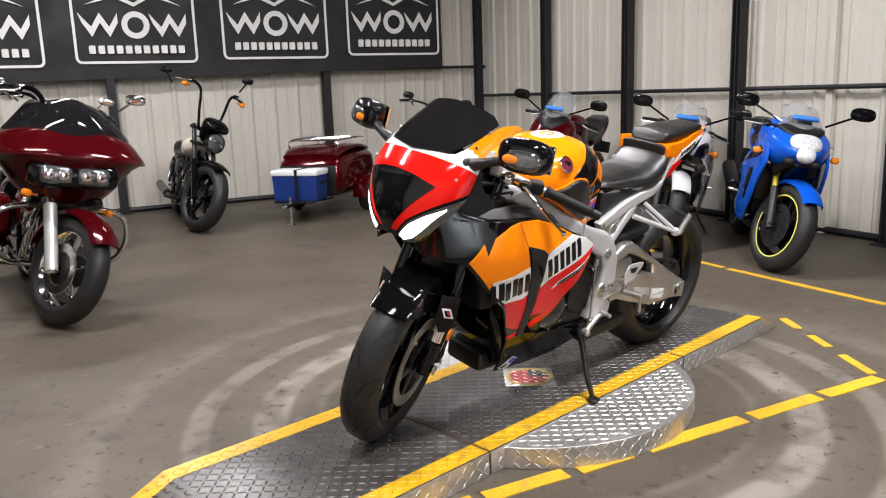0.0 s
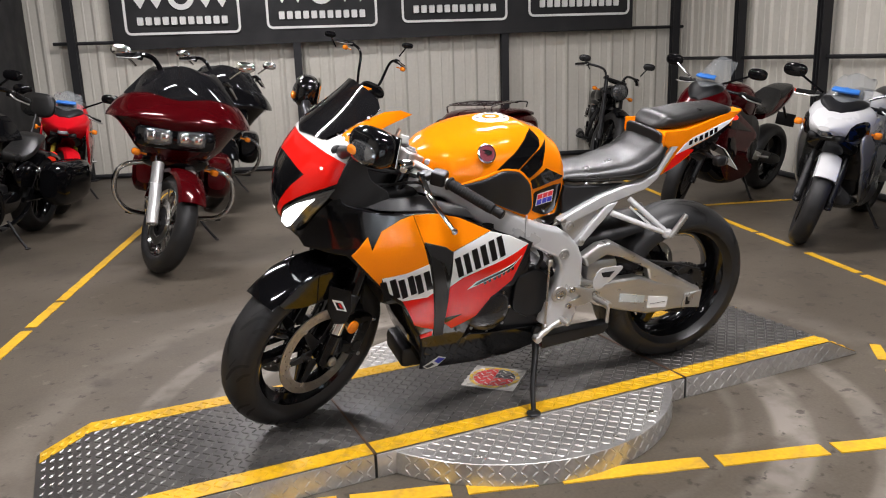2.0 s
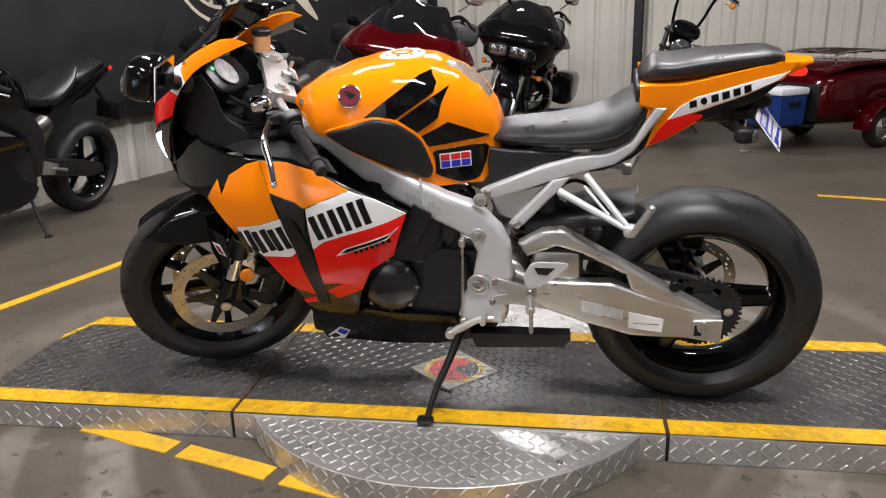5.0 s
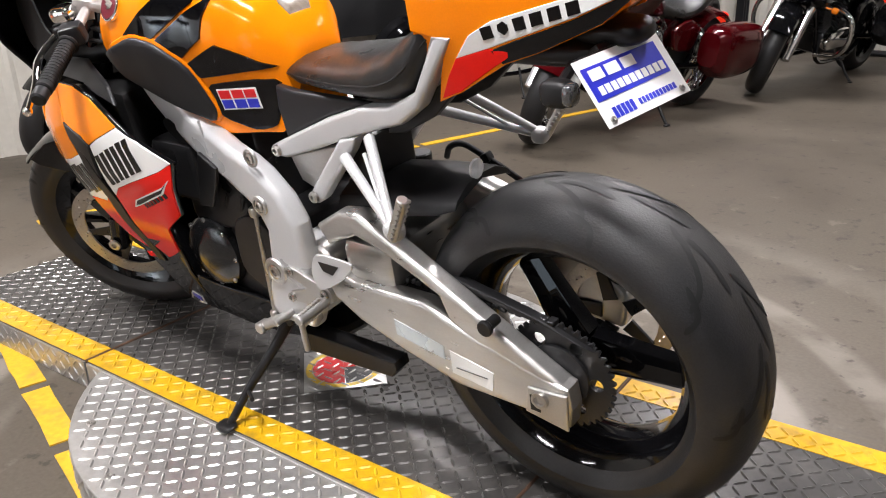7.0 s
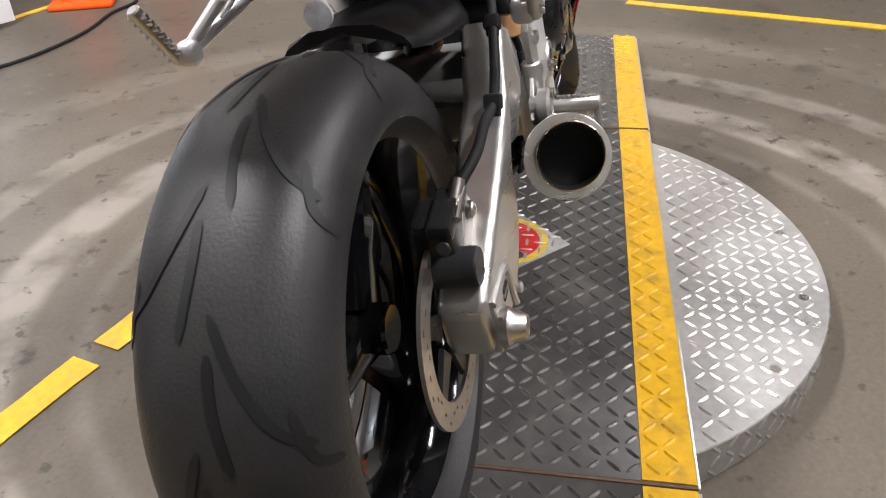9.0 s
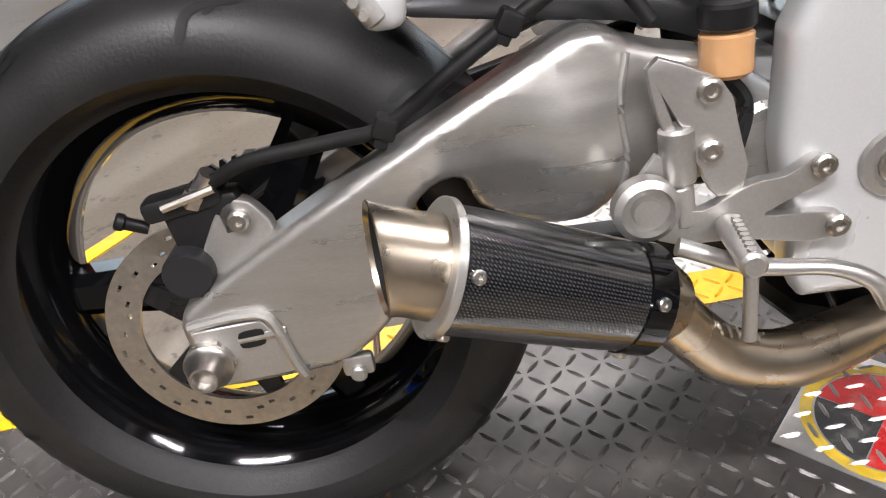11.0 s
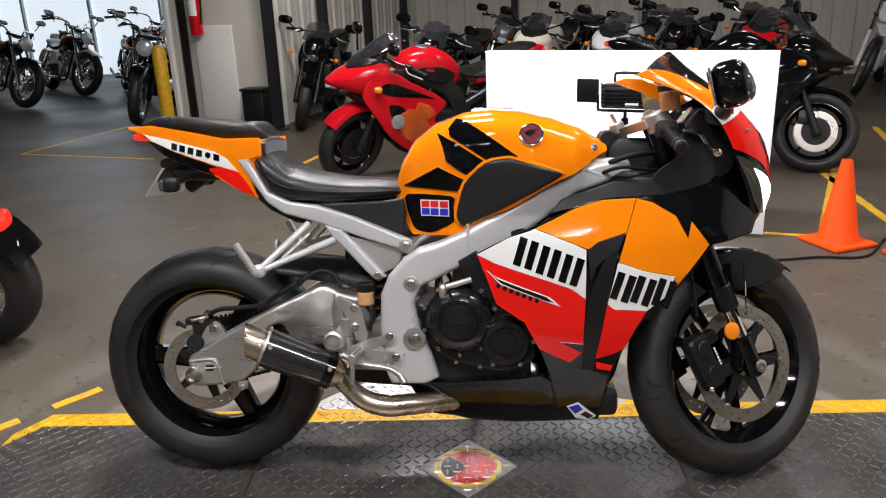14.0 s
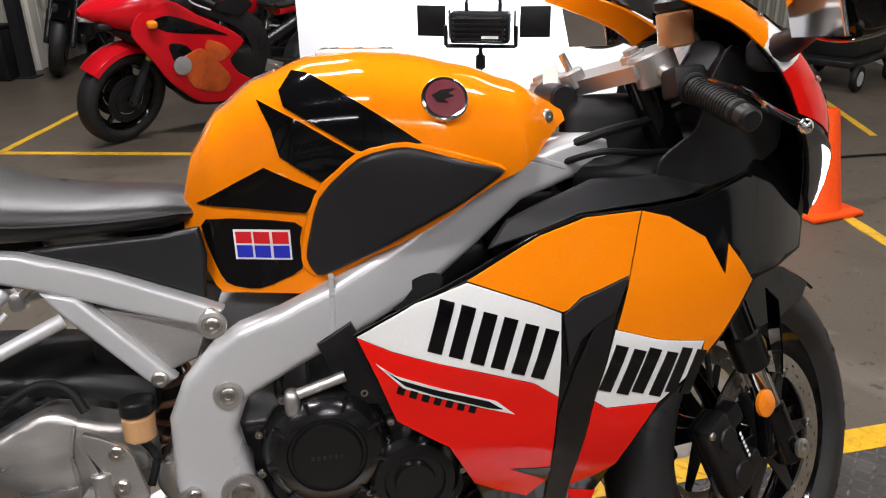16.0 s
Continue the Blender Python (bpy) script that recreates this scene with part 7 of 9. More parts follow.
part("rear_brake_hose", pipe([(-0.69, -0.155, 0.492), (-0.65, -0.17, 0.51), (-0.58, -0.168, 0.515), (-0.535, -0.172, 0.522), (-0.48, -0.17, 0.555), (-0.415, -0.162, 0.592), (-0.37, -0.157, 0.612), (-0.335, -0.158, 0.60), (-0.315, -0.168, 0.572)], 0.0066, 10), M_RUBBER, bike, "black rear brake hose")
for p, ang in (((-0.535, -0.172, 0.522), 25), ((-0.425, -0.163, 0.588), 30)):
    part("hose_clip", moved(join(box(0, 0, 0, 0.02, 0.022, 0.02, 0.004), box(0.0, 0, -0.012, 0.012, 0.016, 0.012, 0.002)), Matrix.Translation(p) @ pose(0, 0, 0, 0, ang, 0)), M_RUBBER, bike, "black hose clip")
part("rear_reservoir", rod((-0.252, -0.157, 0.518), (-0.252, -0.157, 0.556), 0.022, 18, bevel=0.004), M_PEACH, bike, "translucent rear brake reservoir")
part("reservoir_cap", rod((-0.252, -0.157, 0.556), (-0.252, -0.157, 0.578), 0.0235, 18, bevel=0.003), M_SATIN, bike, "black reservoir cap")
part("reservoir_hose", pipe([(-0.252, -0.157, 0.518), (-0.235, -0.16, 0.49), (-0.245, -0.165, 0.45)], 0.006, 8), M_RUBBER, bike)

# --- rider controls low down ---
for sd in (-1, 1):
    y = 0.190 if sd > 0 else -0.195
    if sd > 0:
        rs = part("rearset", plate(round_outline([(-0.16, 0.458), (-0.155, 0.435), (-0.215, 0.412), (-0.15, 0.394), (-0.146, 0.37), (-0.235, 0.376), (-0.285, 0.40), (-0.275, 0.432), (-0.235, 0.436)], 3), y - 0.012, y, 0.003), M_CAST, bike, "cast aluminium footrest bracket")
        for x, z in ((-0.168, 0.445), (-0.158, 0.382), (-0.262, 0.415)):
            part("rearset_bolt", bolt((x, y, z), (0, sd, 0), 0.0105, 0.007), M_STEEL, rs)
    else:
        rs = part("rearset", plate(round_outline([(-0.354, 0.429), (-0.349, 0.447), (-0.326, 0.448), (-0.312, 0.428), (-0.284, 0.413), (-0.241, 0.435), (-0.213, 0.436), (-0.187, 0.453), (-0.173, 0.441), (-0.178, 0.426), (-0.215, 0.412), (-0.235, 0.402), (-0.18, 0.399), (-0.163, 0.395), (-0.157, 0.375), (-0.19, 0.370), (-0.246, 0.383), (-0.308, 0.386), (-0.345, 0.407)], 3), y, y + 0.013, 0.003), M_CAST, bike, "cast aluminium footrest bracket")
        part("rearset_upright", plate(round_outline([(-0.328, 0.554), (-0.287, 0.537), (-0.259, 0.519), (-0.252, 0.482), (-0.24, 0.436), (-0.265, 0.42), (-0.279, 0.435), (-0.284, 0.458), (-0.305, 0.468), (-0.321, 0.507)], 2), y + 0.004, y + 0.014, 0.002, holes=[[(-0.313, 0.516), (-0.30, 0.478), (-0.29, 0.474)]]), M_CAST, rs, "upright bracket plate with triangular opening")
        for x, z in ((-0.184, 0.442), (-0.168, 0.385), (-0.277, 0.518), (-0.276, 0.467)):
            part("rearset_bolt", bolt((x, y + (0.004 if z > 0.45 else 0), z), (0, sd, 0), 0.0105, 0.007), M_STEEL, rs)
        part("master_cylinder", join(rod((-0.30, -0.185, 0.44), (-0.297, -0.185, 0.40), 0.012, 14, bevel=0.003), rod((-0.302, -0.185, 0.49), (-0.30, -0.185, 0.44), 0.015, 14, bevel=0.003)), M_CAST, rs, "small rear brake master cylinder")
    if sd < 0:
        part("peg_boss", moved(lathe([(0, 0), (0.028, 0), (0.028, sd * 0.014), (0.022, sd * 0.018), (0.02, sd * 0.010), (0.013, sd * 0.010), (0.012, sd * 0.018), (0, sd * 0.018)], 24, "y"), Matrix.Translation((-0.333, y, 0.429))), M_CAST, rs, "round pivot boss")
    peg = part("footpeg", rod((-0.262, y, 0.40), (-0.272, y + sd * 0.085, 0.405), 0.011, 12, bevel=0.003), M_CAST, rs, "ribbed aluminium footpeg")
    for k in range(8):
        part("peg_rib", rod((-0.263 - 0.0012 * k, y + sd * (0.02 + 0.008 * k), 0.386), (-0.263 - 0.0012 * k, y + sd * (0.02 + 0.008 * k), 0.417), 0.004, 6), M_CAST, peg)
    part("peg_feeler", rod((-0.272, y + sd * 0.078, 0.40), (-0.272, y + sd * 0.079, 0.335), 0.006, 10, bevel=0.002), M_CAST, rs, "thin peg feeler")
part("heel_guard", plate(round_outline([(-0.244, 0.464), (-0.267, 0.514), (-0.364, 0.513), (-0.366, 0.50), (-0.315, 0.454), (-0.257, 0.425)], 3), 0.192, 0.198, 0.002), M_ALU, bike, "silver heel guard plate")
part("heel_guard_hole", plate([(-0.275, 0.497), (-0.33, 0.497), (-0.31, 0.475), (-0.285, 0.478)], 0.1975, 0.1992, 0), M_DEEP, bike)
part("brake_pedal", pipe([(-0.31, -0.212, 0.395), (-0.25, -0.222, 0.372), (-0.19, -0.232, 0.366), (-0.158, -0.238, 0.352), (-0.142, -0.242, 0.33)], [0.008, 0.008, 0.007, 0.008, 0.010], 10), M_CAST, bike, "aluminium brake pedal")
part("shift_rod", join(rod((-0.077, 0.172, 0.548), (-0.072, 0.186, 0.312), 0.0048, 8), pad(-0.077, 0.172, 0.552, 0.022, 0.022, 0.026), pad(-0.072, 0.186, 0.312, 0.02, 0.02, 0.022)), M_STEEL, bike, "steel gear shift rod")
part("shift_pedal", join(pipe([(-0.16, 0.186, 0.325), (-0.12, 0.19, 0.322), (-0.07, 0.192, 0.295), (-0.035, 0.2, 0.277)], [0.008, 0.009, 0.012, 0.011], 10), rod((-0.135, 0.18, 0.335), (-0.135, 0.235, 0.335), 0.009, 10, bevel=0.002), rod((-0.036, 0.185, 0.277), (-0.036, 0.215, 0.277), 0.014, 14, bevel=0.003)), M_CAST, bike, "aluminium gear pedal")
part("side_stand", join(pipe([(-0.06, 0.14, 0.275), (-0.04, 0.19, 0.215), (0.0, 0.26, 0.13), (0.022, 0.318, 0.062)], [0.015, 0.012, 0.010, 0.009], 12), rod((-0.065, 0.11, 0.28), (-0.065, 0.16, 0.28), 0.02, 14, bevel=0.003), rod((0.0, 0.262, 0.128), (-0.045, 0.285, 0.135), 0.005, 8)), M_SATIN, bike, "black side stand")
part("stand_foot", moved(pad(0.026, 0.326, 0.061, 0.05, 0.04, 0.014, 3), Matrix.Identity(4)), M_SATIN, bike, "black side stand foot")
part("left_cover", plate([(-0.082, 0.245), (-0.2, 0.252), (-0.369, 0.255), (-0.372, 0.235), (-0.354, 0.213), (-0.096, 0.195)], 0.10, 0.145, 0.006), M_SATIN, bike, "black catalyst cover")
WEIGHTED[0] = False

# ---- parked motorcycles ----
M_TINT = mat("tinted_screen", (0.03, 0.03, 0.035), 0.05, 0, 0.02, 100, 0.0, alpha=0.55, coat=0.5)
M_PALE = mat("clear_screen", (0.3, 0.32, 0.33), 0.05, 0, 0.02, 100, 0.0, alpha=0.3, coat=0.5)
M_SGREY = mat("grey_metallic_paint", (0.16, 0.165, 0.17), 0.25, 0.5, 0.08, 300, 0.0, coat=0.7)
M_CREAM = mat("cream_white_paint", (0.68, 0.64, 0.52), 0.25, 0, 0.06, 300, 0.0, coat=0.6)
M_SILVER = mat("silver_paint", (0.45, 0.46, 0.47), 0.3, 0.6, 0.06, 300, 0.0, coat=0.5)
M_POLISHED = mat("polished_fork_aluminium", (0.82, 0.82, 0.81), 0.28, 0.7, 0.06, 200, 0.03)
M_FLAME = mat("flame_print", (0.5, 0.085, 0.012), 0.3, 0, 0.45, 14, 0.0, coat=0.6, dirt=0.7, dirt_color=(0.35, 0.03, 0.01), big=6)
LEAN = 10.0


def hull(secs, n=18, power=2.6, taper=0.0):
    """A rounded body through upright sections (x, low, high, half width), wider towards its top by taper."""
    rings = []
    f = lambda w: math.copysign(abs(w) ** (2 / power), w)
    for x, z0, z1, w in secs:
        rings.append([(x, w * (1 + taper * f(math.sin(2 * math.pi * j / n))) * f(math.cos(2 * math.pi * j / n)), (z0 + z1) / 2 + (z1 - z0) / 2 * f(math.sin(2 * math.pi * j / n))) for j in range(n)])
    return loft(rings)


def finer(secs, per=3):
    pts = curve_points([Vector((s[0], s[1], s[2])) for s in secs], per)
    ws = curve_points([Vector((s[0], s[3], 0)) for s in secs], per)
    return [(p.x, p.y, max(p.z, p.y + 0.002), max(0.002, q.y)) for p, q in zip(pts, ws)]


def arc_guard(axle, r, w, start, sweep, fix=None):
    """A mudguard over a wheel."""
    prof = [(r - 0.035, -w - 0.004), (r - 0.008, -w * 0.92), (r + 0.006, -w * 0.5), (r + 0.010, 0), (r + 0.006, w * 0.5), (r - 0.008, w * 0.92), (r - 0.035, w + 0.004), (r - 0.035, w - 0.002), (r - 0.012, w * 0.85), (r + 0.003, 0), (r - 0.012, -w * 0.85), (r - 0.035, -w + 0.002)]
    bm = lathe(prof, 18, "y", closed=True, start=start, sweep=sweep)
    bm.transform(Matrix.Translation(axle))
    return moved(bm, fix) if fix else bm


def bent_screen(x0, z0, x1, z1, w0, w1, bow=0.1):
    """A curved windscreen from its lower to its upper edge."""
    bm = bmesh.new()
    rows = []
    for i in range(9):
        t = i / 8
        w = w0 + (w1 - w0) * t - 0.03 * max(0, t - 0.75) * 4
        rows.append([bm.verts.new((x0 + (x1 - x0) * t - bow * (k / 5) ** 2 + 0.03 * math.sin(t * 3.1), w * k / 5, z0 + (z1 - z0) * t - (0.05 if t == 1 else 0.0) * (k / 5) ** 2)) for k in range(-5, 6)])
    for a, b in zip(rows, rows[1:]):
        for k in range(10):
            bm.faces.new((a[k], a[k + 1], b[k + 1], b[k]))
    ret = bmesh.ops.extrude_face_region(bm, geom=bm.faces[:])
    bmesh.ops.translate(bm, verts=[g for g in ret["geom"] if isinstance(g, bmesh.types.BMVert)], vec=(-0.004, 0, 0.001))
    return bm


def parked_wheel(base, name, axle, r, w, rim, fix, style, rim_mat, disc_mat=None, discs=(1, -1), disc_r=0.15):
    at = fix @ Matrix.Translation(axle) if fix else Matrix.Translation(axle)
    wheel = part(name, moved(rod((0, -0.055, 0), (0, 0.055, 0), 0.03, 16, bevel=0.004), at), rim_mat, base)
    part("tyre", moved(lathe(tyre_profile(r, w, rim), 56, "y"), at), M_TYRE, wheel)
    half = w * 0.36
    prof = [(rim + 0.008, -half), (rim - 0.006, -half + 0.01), (rim - 0.024, 0), (rim - 0.006, half - 0.01), (rim + 0.008, half), (rim - 0.008, half), (rim - 0.022, half - 0.016), (rim - 0.036, 0), (rim - 0.022, -half + 0.016), (rim - 0.008, -half)]
    part("rim", moved(lathe(prof, 48, "y", closed=True), at), rim_mat, wheel)
    if style == "wire":
        bms = []
        for k in range(28):
            a, b = 2 * math.pi * k / 28, 2 * math.pi * (k + (2.2 if k % 2 else -2.2)) / 28
            y = 0.03 if k % 4 < 2 else -0.03
            bms.append(rod((0.035 * math.cos(b), y, 0.035 * math.sin(b)), ((rim - 0.025) * math.cos(a), 0, (rim - 0.025) * math.sin(a)), 0.0028, 5))
        part("wire_spoke_lacing", moved(join(*bms), at), M_CHROME, wheel)
    else:
        n = {"five": 5, "six": 6, "ten": 10, "three": 3}[style]
        for k in range(n):
            part("spoke", moved(spoke(18 + 360 * k / n, 0.025, rim - 0.03, 0.03 if n > 3 else 0.05, 0.02 if n > 3 else 0.034, 0.04, 0.03), at), rim_mat, wheel)
    if disc_mat:
        for s in discs:
            part("brake_disc", moved(lathe([(disc_r - 0.05, s * 0.055), (disc_r, s * 0.055), (disc_r, s * 0.06), (disc_r - 0.05, s * 0.06)], 40, "y", closed=True), at), disc_mat, wheel)
            part("disc_hub", moved(lathe([(0.02, s * 0.05), (disc_r - 0.055, s * 0.054), (disc_r - 0.055, s * 0.058), (0.02, s * 0.062)], 16, "y", closed=True), at), M_DARKMETAL, wheel)
    return wheel


def mirror(base, root, tip, mt=M_SATIN, glass=M_CHROME, size=(0.05, 0.16, 0.09)):
    m = part("mirror", join(rod(root, tip, 0.008, 8), pad(tip[0], tip[1], tip[2], *size, 2.6)), mt, base)
    part("mirror_glass", pad(tip[0] - size[0] * 0.42, tip[1], tip[2], 0.012, size[1] * 0.82, size[2] * 0.8, 2.6), glass, m)


def vtwin(base, cx, cz, fin_mat, cover_mat):
    """An air-cooled V-twin: crankcase, two finned cylinders, covers and pipes."""
    eng = part("engine", join(box(cx - 0.05, 0, cz - 0.08, 0.36, 0.2, 0.18, 0.04), box(cx - 0.2, 0, cz - 0.02, 0.16, 0.18, 0.2, 0.03)), fin_mat, base)
    for sx, a in ((0.06, 24), (-0.06, -24)):
        tilt = Matrix.Translation((cx + sx, 0, cz)) @ pose(0, 0, 0, 0, a, 0)
        part("cylinder", moved(box(0, 0, 0.12, 0.11, 0.12, 0.22), tilt), fin_mat, eng)
        for k in range(9):
            part("cylinder_fin", moved(box(0, 0, 0.02 + 0.024 * k, 0.15, 0.16, 0.012, 0.004, 1), tilt), fin_mat, eng)
        part("rocker_cover", moved(box(0, 0, 0.265, 0.13, 0.15, 0.06, 0.02), Matrix.Translation((cx + sx, 0, cz)) @ pose(0, 0, 0, 0, a, 0)), cover_mat, eng)
        part("pushrod_tube", rod((cx + sx * 0.7, -0.1, cz - 0.06), (cx + sx * 2.2, -0.09, cz + 0.22), 0.013, 10), M_CHROME, eng)
    part("air_cleaner", moved(lathe([(0, -0.19), (0.06, -0.19), (0.085, -0.175), (0.09, -0.15), (0.085, -0.12)], 28, "y"), Matrix.Translation((cx, 0, cz + 0.16))), cover_mat, eng)
    part("primary_cover", plate(round_outline([(cx + 0.14, cz - 0.13), (cx + 0.17, cz - 0.05), (cx + 0.1, cz + 0.01), (cx - 0.28, cz + 0.04), (cx - 0.36, cz - 0.04), (cx - 0.3, cz - 0.12)], 4), 0.09, 0.15, 0.02), cover_mat, eng)
    part("timing_cover", moved(lathe([(0.07, -0.09), (0.068, -0.13), (0.05, -0.145), (0, -0.147)], 24, "y"), Matrix.Translation((cx + 0.05, 0, cz - 0.1))), cover_mat, eng)
    return eng


def bars(base, S, pts, r=0.012, mt=M_CHROME, levers=True):
    """A handlebar given by its left half, with grips, levers and switch blocks."""
    full = [Vector((p[0], -p[1], p[2])) for p in reversed(pts)] + [Vector(p) for p in pts]
    b = part("handlebar", moved(pipe(full, r, 8, 5), S), mt, base)
    for s in (1, -1):
        e, i = Vector(pts[-1]), Vector(pts[-2])
        d = (e - i).normalized()
        flip = lambda v: Vector((v.x, v.y * s, v.z))
        part("grip", moved(rod(flip(e - d * 0.12), flip(e + d * 0.005), 0.017, 12, bevel=0.003), S), M_RUBBER, b)
        part("switch_block", moved(box(*flip(e - d * 0.15), 0.045, 0.05, 0.045, 0.008), S), M_SATIN, b)
        if levers:
            q = e - d * 0.15 + Vector((0.03, 0, 0))
            part("lever", moved(pipe([flip(q), flip(q + d * 0.06 + Vector((0.035, 0, -0.01))), flip(q + d * 0.17 + Vector((0.025, 0, -0.01)))], 0.006, 6, 4), S), mt if mt is M_CHROME else M_CAST, b)
    return b


def base_bike(name, label, front, heading, L, steer, rake, axle_z, group, lean=LEAN):
    base = thing(name, label, "motorcycle", pose(front[0], front[1], 0.0005, 0, 0, heading) @ pose(0, 0, 0, -lean, 0, 0) @ Matrix.Translation((-L / 2, 0, 0)), group)
    a = Vector((L / 2, 0, axle_z))
    up = Vector((-math.sin(radians(rake)), 0, math.cos(radians(rake))))
    S = Matrix.Translation(a) @ Matrix.Rotation(radians(steer), 4, up) @ Matrix.Translation(-a)
    return base, a, up, S


def forks(base, S, a, up, length, half, tube, lower, lower_part=0.45, r=0.02):
    for s in (1, -1):
        o = Vector((0.0, s * half, 0))
        part("fork_lower", moved(join(rod(a + o - up * 0.03, a + o + up * length * lower_part, r * 1.35, 14, bevel=0.004), box(a.x, s * half, a.z, 0.06, 0.035, 0.06, 0.01)), S), lower, base)
        part("fork_tube", moved(rod(a + o + up * length * lower_part * 0.95, a + o + up * length, r, 14), S), tube, base)
    for k in (0.74, 0.96):
        part("fork_clamp", moved(box(*(a + up * length * k), 0.07, half * 2 + 0.07, 0.035, 0.01), S), M_DARKMETAL, base)


def stand(base, x, y=0.11, z=0.28, reach=0.24):
    foot = math.tan(radians(LEAN)) * (y + reach * 0.72)
    part("side_stand", join(pipe([(x, y, z), (x + 0.03, y + reach * 0.4, z * 0.55), (x + 0.05, y + reach * 0.72, foot + 0.008)], 0.010, 8, 4), pad(x + 0.05, y + reach * 0.74, foot + 0.006, 0.06, 0.03, 0.012)), M_SATIN, base)


def lamp_pair(base, S, pts, size, mt=M_LENSOFF, name="headlight"):
    for p in pts:
        part(name, moved(pad(*p, *size, 2.4), S), mt, base)


def signals(base, S, x, y, z):
    for s in (1, -1):
        part("indicator", moved(join(rod((x, s * (y - 0.07), z), (x, s * y, z), 0.007, 6), pad(x + 0.005, s * y, z, 0.06, 0.05, 0.045)), S), M_AMBER, base)


# --- sport and sport-touring kinds ---
def sport_bike(label, front, heading, paint, second=M_BLACK, steer=22, screen=M_TINT, rim=M_BLACK, guard=None, tape=False, tall=0.0, lower_paint=None, nose_paint=None, fork=M_GOLD, group="sport motorcycles", naked=False, wave=False, stripe=False, flames=False, lamp="wide", seat_mat=M_VINYL):
    I = Matrix.Identity(4)
    base, a, up, S = base_bike("sport_motorcycle", label, front, heading, 1.41, steer, 24, 0.3, group)
    r = Vector((-0.705, 0, 0.31))
    parked_wheel(base, "front_wheel", a, 0.3, 0.12, 0.216, S, "five", rim, M_DISC if wave else M_DARKMETAL)
    parked_wheel(base, "rear_wheel", r, 0.31, 0.18, 0.216, None, "five", rim, M_DARKMETAL, (-1,), 0.11)
    forks(base, S, a, up, 0.66, 0.1, fork, M_DARKMETAL, 0.4)
    if stripe:
        part("rim_stripe", moved(join(*[lathe([(0.207, y), (0.216, y), (0.216, y + 0.003), (0.207, y + 0.003)], 48, "y", closed=True) for y in (-0.05, 0.047)]), S @ Matrix.Translation(a)), mat("pale_yellow_stripe", (0.65, 0.62, 0.12), 0.4), base, "pale yellow rim stripe")
    if wave:
        # black discs over the hub stand in for shade inside the brake ring
        part("disc_shadow", moved(join(*[lathe([(0.0, y), (0.1, y), (0.1, y + 0.012), (0, y + 0.012)], 24, "y") for y in (-0.068, 0.056)]), S @ Matrix.Translation(a)), M_DEEP, base)
    for s in (1, -1):
        part("caliper", moved(box(a.x - 0.1, s * 0.085, a.z + 0.1, 0.07, 0.04, 0.1, 0.012), S), M_DARKMETAL, base)
    part("front_mudguard", arc_guard(a, 0.325, 0.068, 42, 88, S), guard or paint, base)
    eng = part("engine", box(0.05, 0, 0.42, 0.42, 0.3, 0.26, 0.04), M_DARKMETAL, base)
    part("cylinder_block", box(0.16, 0, 0.58, 0.24, 0.28, 0.16, 0.03), M_DARKMETAL, eng)
    part("sump", box(0.08, 0, 0.27, 0.36, 0.2, 0.1, 0.03), M_DARKMETAL, eng)
    part("radiator", box(0.37, 0, 0.56, 0.05, 0.34, 0.26, 0.01), M_DARKMETAL, base)
    for s in (1, -1):
        part("frame_beam", plate(round_outline([(0.42, 0.84), (0.36, 0.9), (-0.1, 0.76), (-0.2, 0.62), (-0.22, 0.38), (-0.12, 0.36), (-0.06, 0.6), (0.05, 0.7)], 3), s * 0.12, s * 0.155, 0.012), M_DARKMETAL, base)
        part("swingarm", plate(round_outline([(-0.16, 0.36), (-0.16, 0.47), (-0.45, 0.42), (-0.74, 0.345), (-0.76, 0.275), (-0.6, 0.275), (-0.4, 0.32)], 3), s * 0.11, s * 0.145, 0.012), M_DARKMETAL, base)
        part("footpeg", rod((-0.25, s * 0.16, 0.4), (-0.26, s * 0.25, 0.41), 0.011, 8), M_CAST, part("peg_bracket", plate([(-0.3, 0.42), (-0.18, 0.46), (-0.16, 0.38), (-0.26, 0.36)], s * 0.15, s * 0.165, 0.004), M_CAST, base))
    part("fuel_tank", hull(finer([(-0.18, 0.74, 0.84, 0.06), (-0.1, 0.7, 0.93, 0.13), (0.03, 0.7, 1.0 + tall * 0.3, 0.165), (0.16, 0.74, 1.01 + tall * 0.3, 0.17), (0.29, 0.8, 0.97, 0.13), (0.37, 0.85, 0.92, 0.05)])), paint, base)
    part("fuel_cap", moved(lathe([(0, 0), (0.055, 0), (0.055, 0.006), (0.045, 0.01), (0, 0.01)], 20, "z"), Matrix.Translation((0.13, 0, 1.008 + tall * 0.3))), M_STEEL, base)
    part("seat", hull(finer([(-0.56, 0.83 + tall, 0.88 + tall, 0.09), (-0.48, 0.78 + tall * 0.6, 0.86 + tall * 0.6, 0.13), (-0.34, 0.75, 0.82 + tall * 0.3, 0.14), (-0.2, 0.76, 0.83, 0.11), (-0.11, 0.78, 0.87, 0.07)])), seat_mat, base)
    part("tail", hull(finer([(-0.95, 0.93, 0.955, 0.03), (-0.86, 0.87, 0.97, 0.075), (-0.7, 0.79, 0.95, 0.11), (-0.5, 0.72, 0.86 + tall * 0.5, 0.13), (-0.3, 0.7, 0.78, 0.12)])), paint, base)
    part("rear_seat", hull(finer([(-0.86, 0.96, 0.985, 0.05), (-0.74, 0.93, 0.985, 0.1), (-0.58, 0.86, 0.95, 0.12), (-0.52, 0.86, 0.92, 0.1)])), seat_mat, base)
